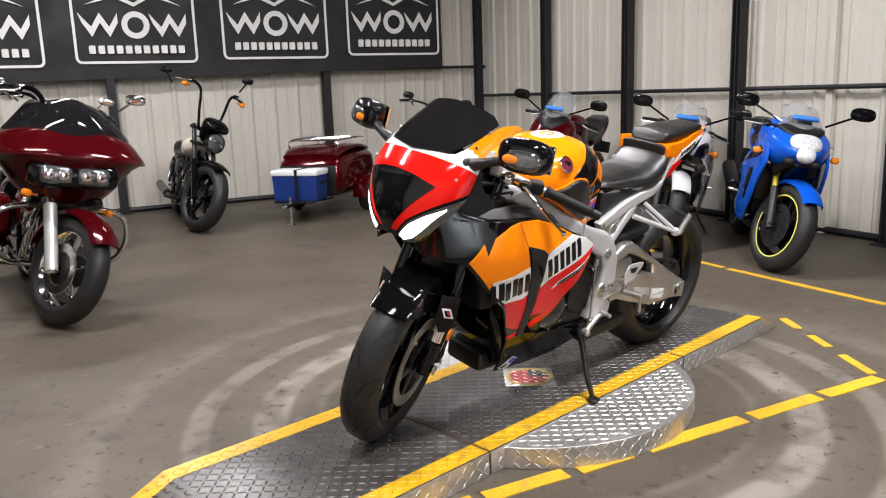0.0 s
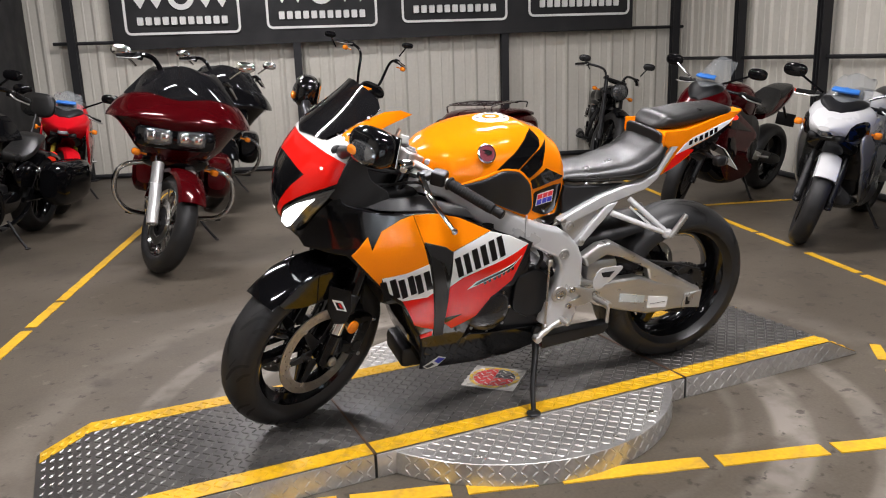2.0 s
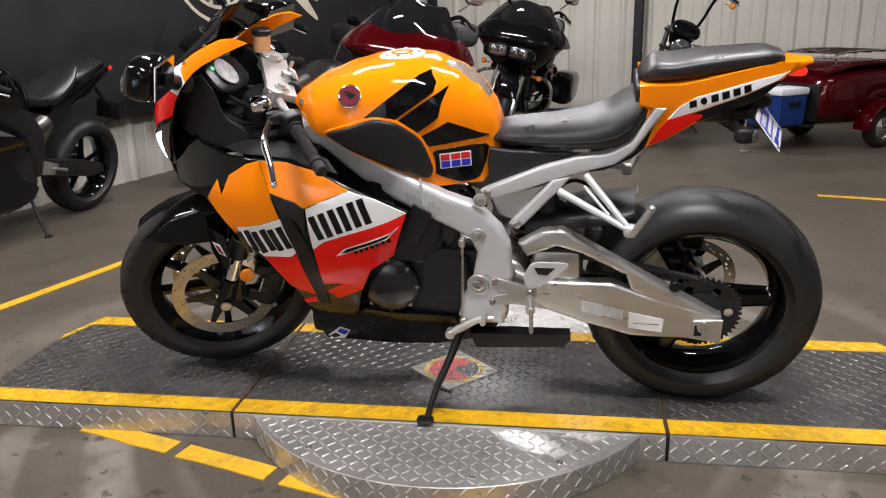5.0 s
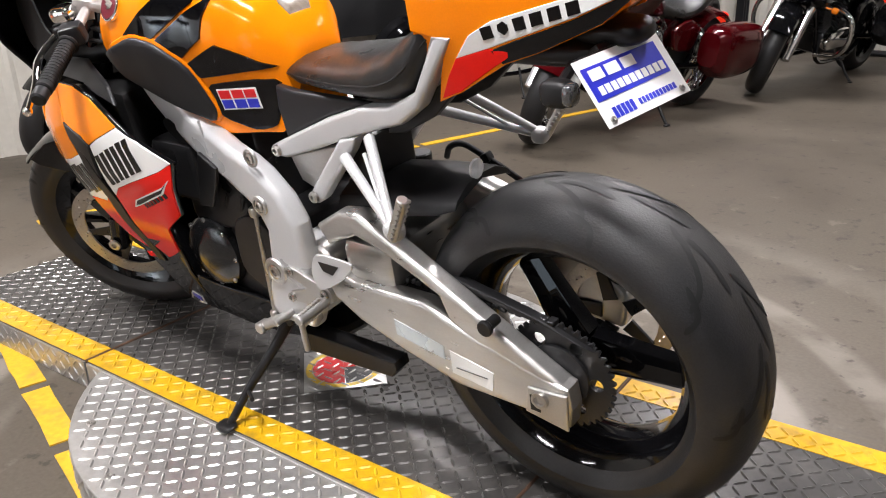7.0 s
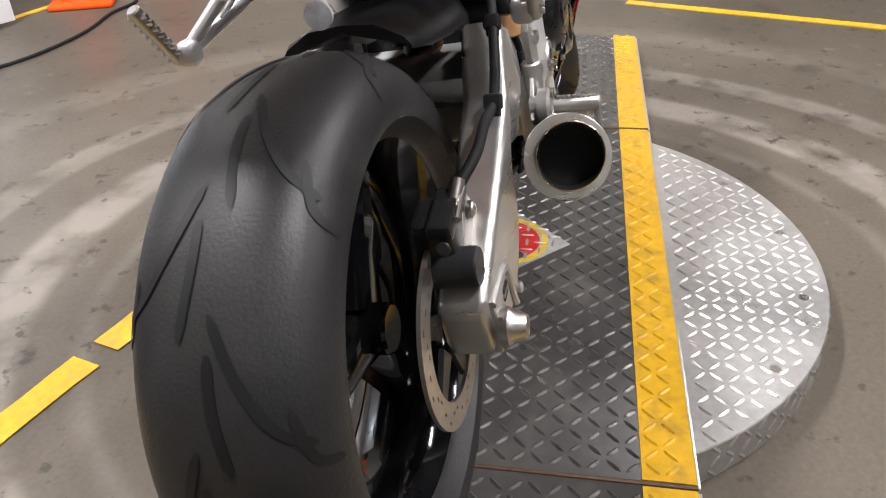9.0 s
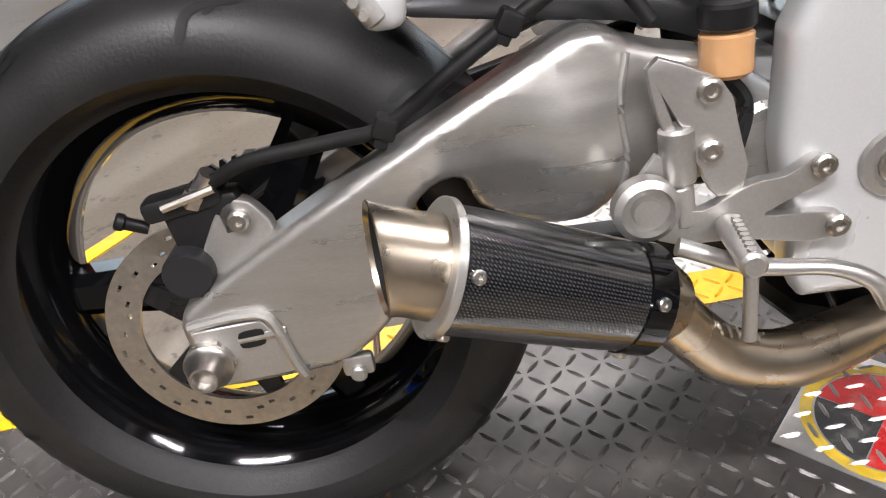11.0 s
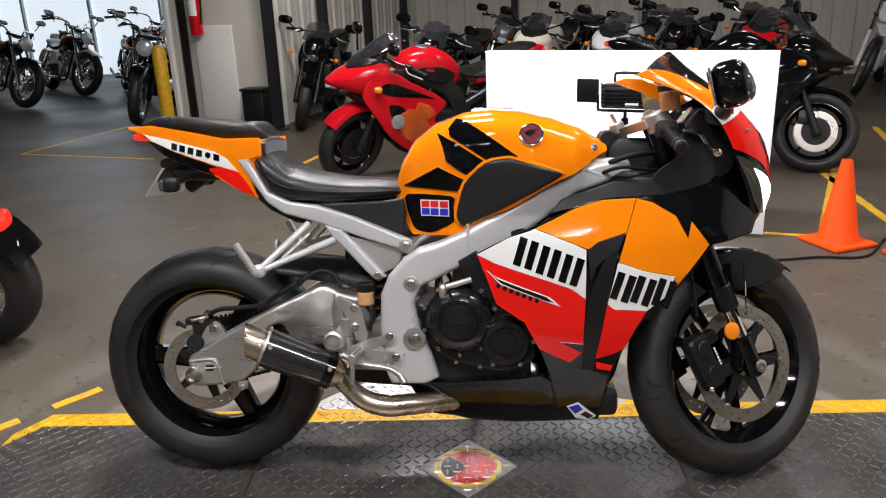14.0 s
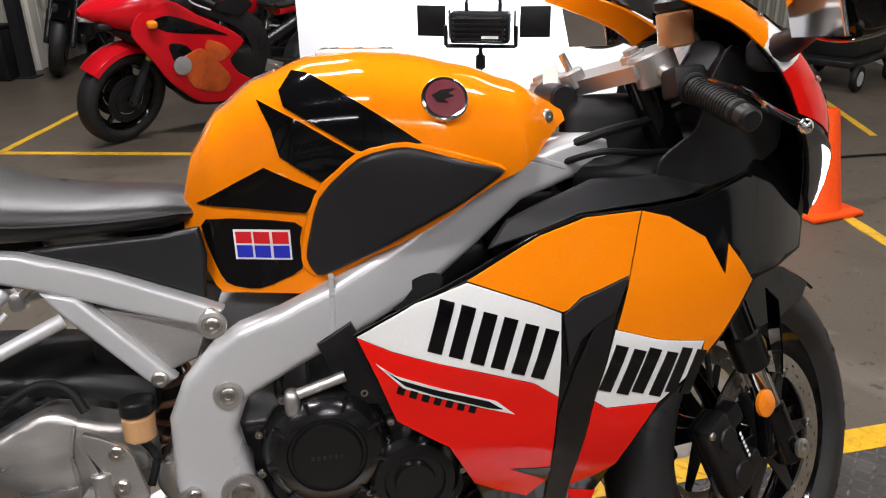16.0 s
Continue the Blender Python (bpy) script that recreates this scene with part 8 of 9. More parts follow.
    part("tail_lamp", pad(-0.94, 0, 0.93, 0.05, 0.1, 0.035), M_TAILRED, base)
    part("plate_bracket", join(rod((-0.8, 0, 0.85), (-0.98, 0, 0.66), 0.012, 8), box(-0.985, 0, 0.64, 0.01, 0.18, 0.12, 0.003)), M_SATIN, base)
    part("silencer", join(rod((-0.2, -0.17, 0.34), (-0.36, -0.2, 0.42), 0.025, 12), rod((-0.36, -0.2, 0.42), (-0.66, -0.22, 0.56), 0.055, 20, bevel=0.01)), M_DARKMETAL if second is M_BLACK else M_BRUSH, base)
    face = lambda x, z: 0.2 + 0.035 * math.sin(max(0, min(1, (z - 0.25) / 0.7)) * math.pi) - 0.16 * max(0, x - 0.42) ** 1.3 - 0.05 * max(0, -x)
    nose = nose_paint or paint
    if naked:
        part("headlamp_cowl", moved(hull(finer([(0.46, 0.74, 1.0, 0.1), (0.56, 0.72, 1.02, 0.12), (0.66, 0.76, 0.96, 0.1), (0.72, 0.8, 0.88, 0.05)])), S), nose, base)
        for s in (1, -1):
            part("tank_shroud", shell(round_outline([(0.36, 0.86), (0.42, 0.72), (0.3, 0.55), (0.18, 0.62), (0.06, 0.78), (0.2, 0.88)], 3), face, 0.02, 0.01, 0.06, s, -0.03), second, base)
        H = S
    else:
        part("upper_fairing", hull(finer([(0.46, 0.74, 0.93 + tall, 0.185), (0.54, 0.67, 0.97 + tall, 0.205), (0.64, 0.67, 0.945 + tall * 0.8, 0.19), (0.74, 0.71, 0.90 + tall * 0.4, 0.15), (0.83, 0.755, 0.86, 0.10), (0.90, 0.79, 0.82, 0.035)]), 20, 2.5, 0.12), nose, base)
        for s in (1, -1):
            part("side_fairing", shell(round_outline([(0.64, 0.84), (0.7, 0.72), (0.58, 0.55), (0.5, 0.42), (0.3, 0.24), (-0.02, 0.24), (-0.1, 0.33), (0.06, 0.42), (0.12, 0.52), (0.0, 0.62), (0.1, 0.7), (0.3, 0.8), (0.45, 0.9)], 3), face, 0.02, 0.012, 0.05, s), lower_paint or paint, base)
            part("vent_recess", shell(round_outline([(0.5, 0.66), (0.46, 0.52), (0.32, 0.4), (0.3, 0.5), (0.38, 0.64)], 3), face, 0.012, 0.004, 0.06, s, 0.004), second, base)
            part("fairing_flash", shell(round_outline([(0.6, 0.78), (0.5, 0.72), (0.2, 0.68), (0.1, 0.66), (0.3, 0.75), (0.48, 0.82)], 3), face, 0.012, 0.004, 0.05, s, 0.0035), second, base)
        if flames:
            for s in (1, -1):
                part("flame_panel", shell(round_outline([(0.44, 0.56), (0.36, 0.36), (0.16, 0.30), (0.1, 0.40), (0.2, 0.52), (0.3, 0.62)], 3), face, 0.012, 0.003, 0.05, s, 0.006), M_FLAME, base, "orange flame graphic")
                part("fairing_disc", moved(lathe([(0, 0), (0.055, 0), (0.055, s * 0.01), (0.03, s * 0.016), (0, s * 0.016)], 24, "y"), Matrix.Translation((0.42, s * (face(0.42, 0.5) + 0.004), 0.52))), M_SILVER, base, "round grey graphic disc")
                part("flame_panel", shell(round_outline([(0.16, 0.62), (0.1, 0.56), (0.18, 0.5), (0.28, 0.58), (0.26, 0.66)], 3), face, 0.012, 0.003, 0.05, s, 0.006), M_FLAME, base, "orange flame graphic")
                part("tank_recess", shell(round_outline([(-0.1, 0.82), (0.0, 0.74), (0.16, 0.80), (0.3, 0.86), (0.2, 0.9), (0.02, 0.89)], 3), lambda x, z: 0.172 - 0.5 * (x - 0.08) ** 2, 0.02, 0.006, 0.05, s), M_SATIN, base)
        part("belly_pan", hull(finer([(-0.16, 0.2, 0.3, 0.12), (0.05, 0.17, 0.3, 0.15), (0.3, 0.2, 0.34, 0.15), (0.42, 0.3, 0.4, 0.1)])), second, base)
        part("screen_base", hull(finer([(0.48, 0.9, 0.975 + tall, 0.12), (0.58, 0.92, 0.985 + tall, 0.15), (0.67, 0.9, 0.95 + tall * 0.8, 0.11), (0.74, 0.88, 0.91 + tall * 0.5, 0.04)])), M_SATIN, base)
        for s in (1, -1):
            if paint is M_SWHITE:
                part("cheek_panel", moved(pad(0, 0, 0, 0.2, 0.06, 0.12, 3), Matrix.Translation((0.70, s * 0.15, 0.8)) @ pose(0, 0, 0, 0, 12, -24 * s)), M_BLACK, base)
            part("intake", pad(0.79, s * 0.075, 0.745, 0.1, 0.07, 0.05), M_DEEP, base)
        part("chin_panel", hull(finer([(0.52, 0.6, 0.72, 0.15), (0.64, 0.62, 0.73, 0.16), (0.74, 0.68, 0.75, 0.11), (0.8, 0.72, 0.75, 0.05)])), M_BLACK, base)
        H = I
    if lamp == "wide":
        for s in (1, -1):
            part("headlight", moved(hull(finer([(0.66, 0.77, 0.84, 0.045), (0.75, 0.775, 0.85, 0.055), (0.8, 0.78, 0.83, 0.04), (0.84, 0.79, 0.81, 0.015)])), H @ Matrix.Translation((0.02 if not naked else -0.1, s * 0.088, 0.026 if not naked else 0.012)) @ pose(0, 0, 0, -8 * s, 3, -14 * s)), M_LAMPGLASS if paint in (M_BLACK, M_SWHITE) else M_LENSOFF, base)
    else:
        part("headlight", moved(join(moved(pad(0, 0, 0, 0.17, 0.2, 0.07, 2.6), Matrix.Translation((0.80, 0, 0.872)) @ pose(0, 0, 0, 0, 32, 0)), moved(pad(0, 0, 0, 0.12, 0.12, 0.08, 2.4), Matrix.Translation((0.865, 0, 0.805)) @ pose(0, 0, 0, 0, 55, 0))), H), M_LENSOFF, base)
    part("windscreen", moved(bent_screen(0.66, 0.93 + tall * 0.7, 0.40, 1.13 + tall * 1.6, 0.15, 0.11, 0.11), H @ Matrix.Translation((0.02, 0, 0))), screen, base)
    if tape:
        part("tape_strip", moved(bent_screen(0.625, 1.0 + tall, 0.575, 1.035 + tall, 0.085, 0.08, 0.03), H @ Matrix.Translation((0.03, 0, 0.012))), M_BLUETAPE, base, "strip of blue masking tape")
    # black box stands in for the shade inside the cockpit
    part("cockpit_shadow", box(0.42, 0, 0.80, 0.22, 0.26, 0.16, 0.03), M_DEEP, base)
    part("dash", moved(box(0.47, 0, 0.99, 0.06, 0.16, 0.08, 0.02), H), M_DEEP, base)
    tz = 0.93 + (0.07 if (tall or naked) else 0)
    bars(base, S, [(0.40, 0.09, tz), (0.37, 0.2, tz), (0.32, 0.34, tz - 0.02)], 0.012, M_DARKMETAL)
    for s in (1, -1):
        mirror(base, (0.60 if not naked else 0.45, s * (0.14 if not naked else 0.2), 0.99 + tall), (0.52 if not naked else 0.4, s * 0.37, 1.1 + tall), M_BLACK)
    signals(base, H, 0.58, 0.25, 0.78)
    stand(base, -0.1)
    return base


# --- cruiser kinds ---
def shark_fairing():
    """A frame-mounted touring fairing: level sections (height, half width, nose) with a jutting lip."""
    rings = []
    for z, w, nose in ((0.65, 0.13, 0.58), (0.70, 0.2, 0.66), (0.78, 0.28, 0.73), (0.86, 0.335, 0.775), (0.925, 0.39, 0.81), (0.96, 0.445, 0.835), (0.98, 0.465, 0.842), (1.0, 0.462, 0.835), (1.03, 0.445, 0.80), (1.08, 0.41, 0.735), (1.12, 0.37, 0.675), (1.135, 0.33, 0.64)):
        back = 0.36 + 0.12 * max(0, 0.86 - z)
        ring = []
        for k in range(25):
            a = radians(-90 + 7.5 * k)
            ring.append((back + (nose - back) * max(0.0, math.cos(a)) ** 0.75, w * math.copysign(abs(math.sin(a)) ** 0.9, math.sin(a)), z - 0.03 * abs(math.sin(a)) ** 3 * (1 if z > 0.97 else 0)))
        rings.append(ring)
    return loft(rings)



def cruiser(label, front, heading, paint, kind="cruiser", steer=20, wheel="wire", rim=M_CHROME, engine=M_DARKMETAL, covers=M_CHROME, lower=M_CHROME, group="cruisers", tank_paint=None, guard_paint=None):
    L = 1.62 if kind != "bobber" else 1.52
    big = 0.335 if kind != "bagger" else 0.325
    base, a, up, S = base_bike({"bagger": "touring_motorcycle"}.get(kind, "cruiser_motorcycle"), label, front, heading, L, steer, 29, big, group)
    r = Vector((-L / 2, 0, 0.32))
    fw = 0.13 if kind != "bobber" else 0.15
    parked_wheel(base, "front_wheel", a, big, fw, big - 0.1, S, wheel, rim, M_STEEL, (1, -1) if kind == "bagger" else (1,), 0.15)
    parked_wheel(base, "rear_wheel", r, 0.32, 0.17, 0.21, None, wheel, rim, M_STEEL, (-1,), 0.14)
    forks(base, S, a, up, 0.78, 0.11, M_CHROME if covers is M_CHROME else M_DARKMETAL, lower, 0.5, 0.028 if kind == "bagger" else 0.023)
    gp = guard_paint or paint
    part("front_mudguard", arc_guard(a, big + 0.03, 0.085, 35 if kind == "bagger" else 55, 130 if kind == "bagger" else 90, S), gp, base)
    part("rear_mudguard", arc_guard(r, 0.36, 0.11, 20, 140), gp, base)
    vtwin(base, 0.06, 0.42, engine, covers)
    for s in (1, -1):
        part("frame_tube", pipe([(0.46, s * 0.03, 0.78), (0.4, s * 0.1, 0.5), (0.3, s * 0.13, 0.24), (0.0, s * 0.13, 0.2), (-0.35, s * 0.13, 0.24), (-0.5, s * 0.13, 0.42)], 0.017, 8, 4), M_BLACK, base)
        part("swingarm", rod((-0.35, s * 0.13, 0.36), (r.x, s * 0.13, r.z), 0.022, 10), M_BLACK, base)
        part("rear_shock", join(rod((-0.46, s * 0.15, 0.62), (r.x + 0.06, s * 0.15, r.z + 0.05), 0.018, 10), *[moved(lathe([(0.022, -0.005), (0.032, 0), (0.022, 0.005)], 14, "z"), Matrix.Translation(Vector((-0.46, s * 0.15, 0.62)).lerp(Vector((r.x + 0.06, s * 0.15, r.z + 0.05)), 0.15 + 0.09 * k)) @ pose(0, 0, 0, 0, 40, 0)) for k in range(8)]), M_CHROME, base)
        part("footboard", box(0.28, s * 0.27, 0.285, 0.08, 0.1, 0.02, 0.006), M_SATIN, part("footpeg", rod((0.25, s * 0.13, 0.27), (0.28, s * 0.3, 0.28), 0.014, 8), M_SATIN, base))
    part("exhaust", join(pipe([(0.2, -0.1, 0.62), (0.3, -0.16, 0.5), (0.2, -0.19, 0.28), (-0.1, -0.2, 0.24), (-0.35, -0.2, 0.25)], 0.022, 10), rod((-0.35, -0.2, 0.25), (-1.0, -0.21, 0.3), 0.048, 18, bevel=0.012)), covers, base)
    part("fuel_tank", hull(finer([(-0.16, 0.7, 0.78, 0.07), (-0.02, 0.68, 0.84, 0.14), (0.16, 0.7, 0.9, 0.17), (0.32, 0.74, 0.91, 0.14), (0.43, 0.8, 0.87, 0.06)])), tank_paint or paint, base)
    part("tank_console", hull(finer([(-0.08, 0.8, 0.83, 0.03), (0.08, 0.86, 0.9, 0.05), (0.24, 0.89, 0.93, 0.05), (0.34, 0.88, 0.915, 0.03)])), covers, base)
    part("seat", hull(finer([(-0.72, 0.76, 0.84, 0.11), (-0.56, 0.7, 0.83, 0.15), (-0.42, 0.66, 0.76, 0.16), (-0.28, 0.65, 0.73, 0.14), (-0.14, 0.68, 0.77, 0.08)])), M_VINYL, base)
    part("tail_lamp", pad(-1.06 if kind != "bobber" else -0.98, 0, 0.6, 0.06, 0.12, 0.08), M_TAILRED, base)
    if kind == "bagger":
        part("fairing", shark_fairing(), paint, base, "", 50)
        part("dash_hood", hull(finer([(0.32, 1.0, 1.1, 0.28), (0.42, 1.0, 1.15, 0.27), (0.52, 1.02, 1.155, 0.22), (0.6, 1.06, 1.12, 0.12)]), 20, 2.6), M_SATIN, base)
        part("lamp_recess", pad(0.745, 0, 0.87, 0.13, 0.5, 0.15, 4.5), M_BLACK, base)
        for s in (1, -1):
            lens = part("headlight", pad(0.80, s * 0.1, 0.875, 0.07, 0.175, 0.105, 4.5), M_LAMPGLASS, base)
            for dy in (-0.04, 0.04):
                part("reflector", pad(0.832, s * 0.1 + dy, 0.877, 0.012, 0.06, 0.06, 2.4), M_CHROME, lens)
        part("chin_cowl", hull(finer([(0.44, 0.64, 0.76, 0.2), (0.58, 0.64, 0.76, 0.21), (0.66, 0.68, 0.75, 0.15)])), M_BLACK, base)
        part("windscreen", bent_screen(0.7, 1.1, 0.52, 1.32, 0.36, 0.19, 0.24), M_CLEAR, base)
        for s in (1, -1):
            part("saddlebag", moved(hull(finer([(-1.08, 0.36, 0.56, 0.05), (-1.02, 0.3, 0.62, 0.1), (-0.8, 0.28, 0.64, 0.115), (-0.56, 0.3, 0.64, 0.11), (-0.46, 0.38, 0.6, 0.07)]), 20, 3.2), Matrix.Translation((0, s * 0.27, 0))), paint, base)
            part("side_cover", plate(round_outline([(-0.14, 0.62), (-0.2, 0.48), (-0.42, 0.46), (-0.5, 0.6), (-0.36, 0.68)], 3), s * 0.14, s * 0.17, 0.012), paint, base)
        part("crash_bar", pipe([(0.42, 0.0, 0.66), (0.45, 0.22, 0.66), (0.46, 0.36, 0.6), (0.44, 0.38, 0.44), (0.4, 0.3, 0.32), (0.34, 0.12, 0.28)], 0.017, 10), covers, base)
        part("crash_bar", pipe([(0.42, 0.0, 0.66), (0.45, -0.22, 0.66), (0.46, -0.36, 0.6), (0.44, -0.38, 0.44), (0.4, -0.3, 0.32), (0.34, -0.12, 0.28)], 0.017, 10), covers, base)
        part("passenger_rest", join(rod((-0.7, 0, 0.78), (-0.84, 0, 1.06), 0.012, 8), moved(pad(0, 0, 0, 0.07, 0.28, 0.2, 3), Matrix.Translation((-0.83, 0, 1.05)) @ pose(0, 0, 0, 0, -12, 0))), M_VINYL, base)
        bars(base, S, [(0.42, 0.06, 1.06), (0.40, 0.16, 1.2), (0.36, 0.27, 1.3), (0.2, 0.42, 1.24)], 0.016, M_BLACK)
        for s in (1, -1):
            mirror(base, (0.36, s * 0.3, 1.28), (0.37, s * 0.4, 1.37), covers, size=(0.03, 0.13, 0.07))
        signals(base, S, 0.62, 0.27, 0.70)
    else:
        part("headlamp_bracket", moved(rod((0.5, 0, 0.86), (0.6, 0, 0.88), 0.03, 12), S), M_DARKMETAL, base)
        lamp = part("headlamp_shell", moved(lathe([(0, 0.0), (0.07, 0.02), (0.095, 0.08), (0.1, 0.13), (0.094, 0.136)], 28, "x"), S @ Matrix.Translation((0.56, 0, 0.88))), covers if kind == "cruiser" else M_BLACK, base)
        part("headlamp_lens", moved(lathe([(0.094, 0.13), (0.06, 0.15), (0, 0.156)], 28, "x"), S @ Matrix.Translation((0.56, 0, 0.88))), M_LAMPGLASS if covers is M_DARKMETAL else M_LENSOFF, lamp)
        if kind == "bobber":
            part("headlamp_cowl", moved(join(hull(finer([(0.5, 0.86, 1.12, 0.1), (0.58, 0.96, 1.12, 0.135), (0.66, 0.98, 1.08, 0.12), (0.7, 0.99, 1.04, 0.08)]))), S), M_BLACK, base)
            bars(base, S, [(0.44, 0.07, 0.98), (0.44, 0.13, 1.15), (0.42, 0.17, 1.36), (0.36, 0.26, 1.42), (0.28, 0.4, 1.4)], 0.014, M_BLACK)
            for s in (1, -1):
                mirror(base, (0.34, s * 0.33, 1.41), (0.36, s * 0.4, 1.53), M_BLACK, size=(0.03, 0.12, 0.06))
            signals(base, S, 0.4, 0.34, 1.36)
        else:
            bars(base, S, [(0.42, 0.08, 0.98), (0.38, 0.16, 1.08), (0.28, 0.34, 1.08), (0.16, 0.42, 1.04)], 0.014, covers)
            for s in (1, -1):
                mirror(base, (0.3, s * 0.3, 1.08), (0.32, s * 0.38, 1.2), covers, size=(0.03, 0.14, 0.08))
            signals(base, S, 0.5, 0.24, 0.84)
    stand(base, -0.12, 0.13, 0.24)
    return base


def dirt_bike(label, front, heading, paint):
    base, a, up, S = base_bike("dirt_motorcycle", label, front, heading, 1.46, 15, 27, 0.35, "sport motorcycles")
    r = Vector((-0.73, 0, 0.33))
    parked_wheel(base, "front_wheel", a, 0.35, 0.09, 0.27, S, "wire", M_SILVER, M_STEEL, (1,), 0.12)
    parked_wheel(base, "rear_wheel", r, 0.33, 0.12, 0.24, None, "wire", M_SILVER, M_STEEL, (-1,), 0.11)
    forks(base, S, a, up, 0.85, 0.1, M_CHROME, paint, 0.5)
    part("front_mudguard", moved(hull(finer([(0.3, 0.8, 0.83, 0.06), (0.55, 0.83, 0.85, 0.09), (0.8, 0.8, 0.82, 0.07), (0.98, 0.74, 0.75, 0.03)])), S), paint, base)
    part("engine", join(box(0.0, 0, 0.4, 0.34, 0.22, 0.24, 0.04), moved(box(0, 0, 0, 0.16, 0.16, 0.28, 0.02), Matrix.Translation((0.08, 0, 0.6)) @ pose(0, 0, 0, 0, 15, 0))), M_CAST, base)
    part("fuel_tank", hull(finer([(-0.1, 0.84, 0.92, 0.08), (0.1, 0.78, 1.0, 0.13), (0.28, 0.76, 0.98, 0.14), (0.38, 0.7, 0.86, 0.1)])), paint, base)
    part("seat", hull(finer([(-0.85, 0.94, 0.98, 0.06), (-0.5, 0.86, 0.96, 0.08), (-0.2, 0.84, 0.94, 0.09), (0.1, 0.92, 1.0, 0.07)])), M_VINYL, base)
    part("tail", hull(finer([(-1.05, 0.92, 0.94, 0.04), (-0.8, 0.86, 0.93, 0.08), (-0.4, 0.74, 0.86, 0.1)])), paint, base)
    part("frame", join(pipe([(0.4, 0, 0.95), (0.25, 0, 0.5), (0.12, 0, 0.24), (-0.25, 0, 0.26), (-0.3, 0, 0.6), (-0.1, 0, 0.84), (0.36, 0, 0.9)], 0.022, 8), rod((-0.3, 0.1, 0.4), (-0.73, 0.1, 0.33), 0.025, 8), rod((-0.3, -0.1, 0.4), (-0.73, -0.1, 0.33), 0.025, 8)), M_SILVER, base)
    part("number_plate", moved(pad(0.62, 0, 0.98, 0.04, 0.2, 0.24, 3), S), M_SWHITE, base)
    bars(base, S, [(0.38, 0.08, 1.1), (0.38, 0.2, 1.16), (0.32, 0.4, 1.2)], 0.012, M_SILVER)
    part("silencer", rod((-0.3, -0.12, 0.7), (-0.75, -0.14, 0.82), 0.045, 16, bevel=0.01), M_BRUSH, base)
    stand(base, -0.1, 0.11, 0.4)
    return base


# along the banner wall
cruiser("deep red touring motorcycle with smoked screen and chrome bars", (0.95, -2.75), 80, M_HRED, "bagger", 26, "five", M_CHROME, lower=M_POLISHED, group="touring motorcycles")
cruiser("gloss black touring motorcycle with saddlebags beside the deep red one", (0.30, -4.98), 78, M_BLACK, "bagger", 22, "five", M_BLACK, group="touring motorcycles")
cruiser("gloss black touring motorcycle with dark forks near the wall banner", (2.45, -3.36), 66, M_BLACK, "bagger", 18, "ten", M_BLACK, covers=M_BLACK, lower=M_BLACK, group="touring motorcycles")
cruiser("black bobber motorcycle with high bars and small headlight cowl", (-1.12, -5.12), 72, M_BLACK, "bobber", 24, "five", M_BLACK, covers=M_DARKMETAL, lower=M_BLACK, tank_paint=M_CREAM)
cruiser("small black cruiser with wide flat bars beside the red sport tourer", (-4.1, -4.95), 60, M_BLACK, "cruiser", 20, "five", M_BLACK, covers=M_DARKMETAL, lower=M_DARKMETAL)
sport_bike("bright red sport motorcycle with blue tape on its screen", (1.6, -5.55), 86, M_SRED, screen=M_PALE, tape=True, nose_paint=M_SRED)
sport_bike("dark red sport-touring motorcycle with blue tape on its screen", (-3.11, -2.58), 17, M_HRED, steer=18, screen=M_PALE, tape=True, tall=0.08, fork=M_CHROME, lower_paint=M_HRED)
sport_bike("silver and white sport motorcycle with blue tape on screen", (-3.0, -1.19), 24, M_SWHITE, steer=18, screen=M_PALE, tape=True, second=M_SGREY, lower_paint=M_SILVER, fork=M_DARKMETAL)
sport_bike("bright blue sport motorcycle with pale wheel stripe and gold forks", (-2.80, -0.21), 34, M_SBLUE, steer=22, screen=M_PALE, tape=True, lamp="tall", second=M_BLACK, rim=M_BLACK, stripe=True)
sport_bike("black and grey sport-touring motorcycle with small windscreen on its stand", (3.0, -1.0), 84, M_BLACK, steer=22, screen=M_PALE, tall=0.1, second=M_SGREY, fork=M_SILVER, group="sport motorcycles")

# towards the open hall
sport_bike("red sport motorcycle with flame graphics and grey fairing disc", (-0.9, 4.06), 207, M_SRED, steer=20, screen=M_TINT, lower_paint=M_SRED, second=M_BLACK, flames=True)
sport_bike("black naked motorcycle with twin headlights and tall mirrors", (-1.78, 6.5), 265, M_BLACK, steer=12, naked=True, fork=M_DARKMETAL)
sport_bike("black sport motorcycle with wavy brake disc beside the panel", (2.58, 3.86), -28, M_BLACK, steer=10, wave=True, tall=0.05, fork=M_DARKMETAL, rim=M_BLACK)
for n, (x, y, h, p, q) in enumerate([(-0.55, 5.6, 245, M_BLACK, "black sport motorcycle in the row behind the red one"), (0.55, 6.7, 245, M_CREAM, "cream and black sport motorcycle in the row of bikes"), (1.3, 6.2, 240, M_SWHITE, "white and red sport motorcycle in the row of bikes"), (2.0, 6.6, 238, M_BLACK, "black sport motorcycle with dark screen in the row"), (2.75, 6.1, 240, M_SRED, "red and black sport motorcycle at the row's end")]):
    sport_bike(q, (x, y), h, p, steer=15, second=M_SRED if n == 2 else M_BLACK, naked=n in (0, 3), fork=M_DARKMETAL)
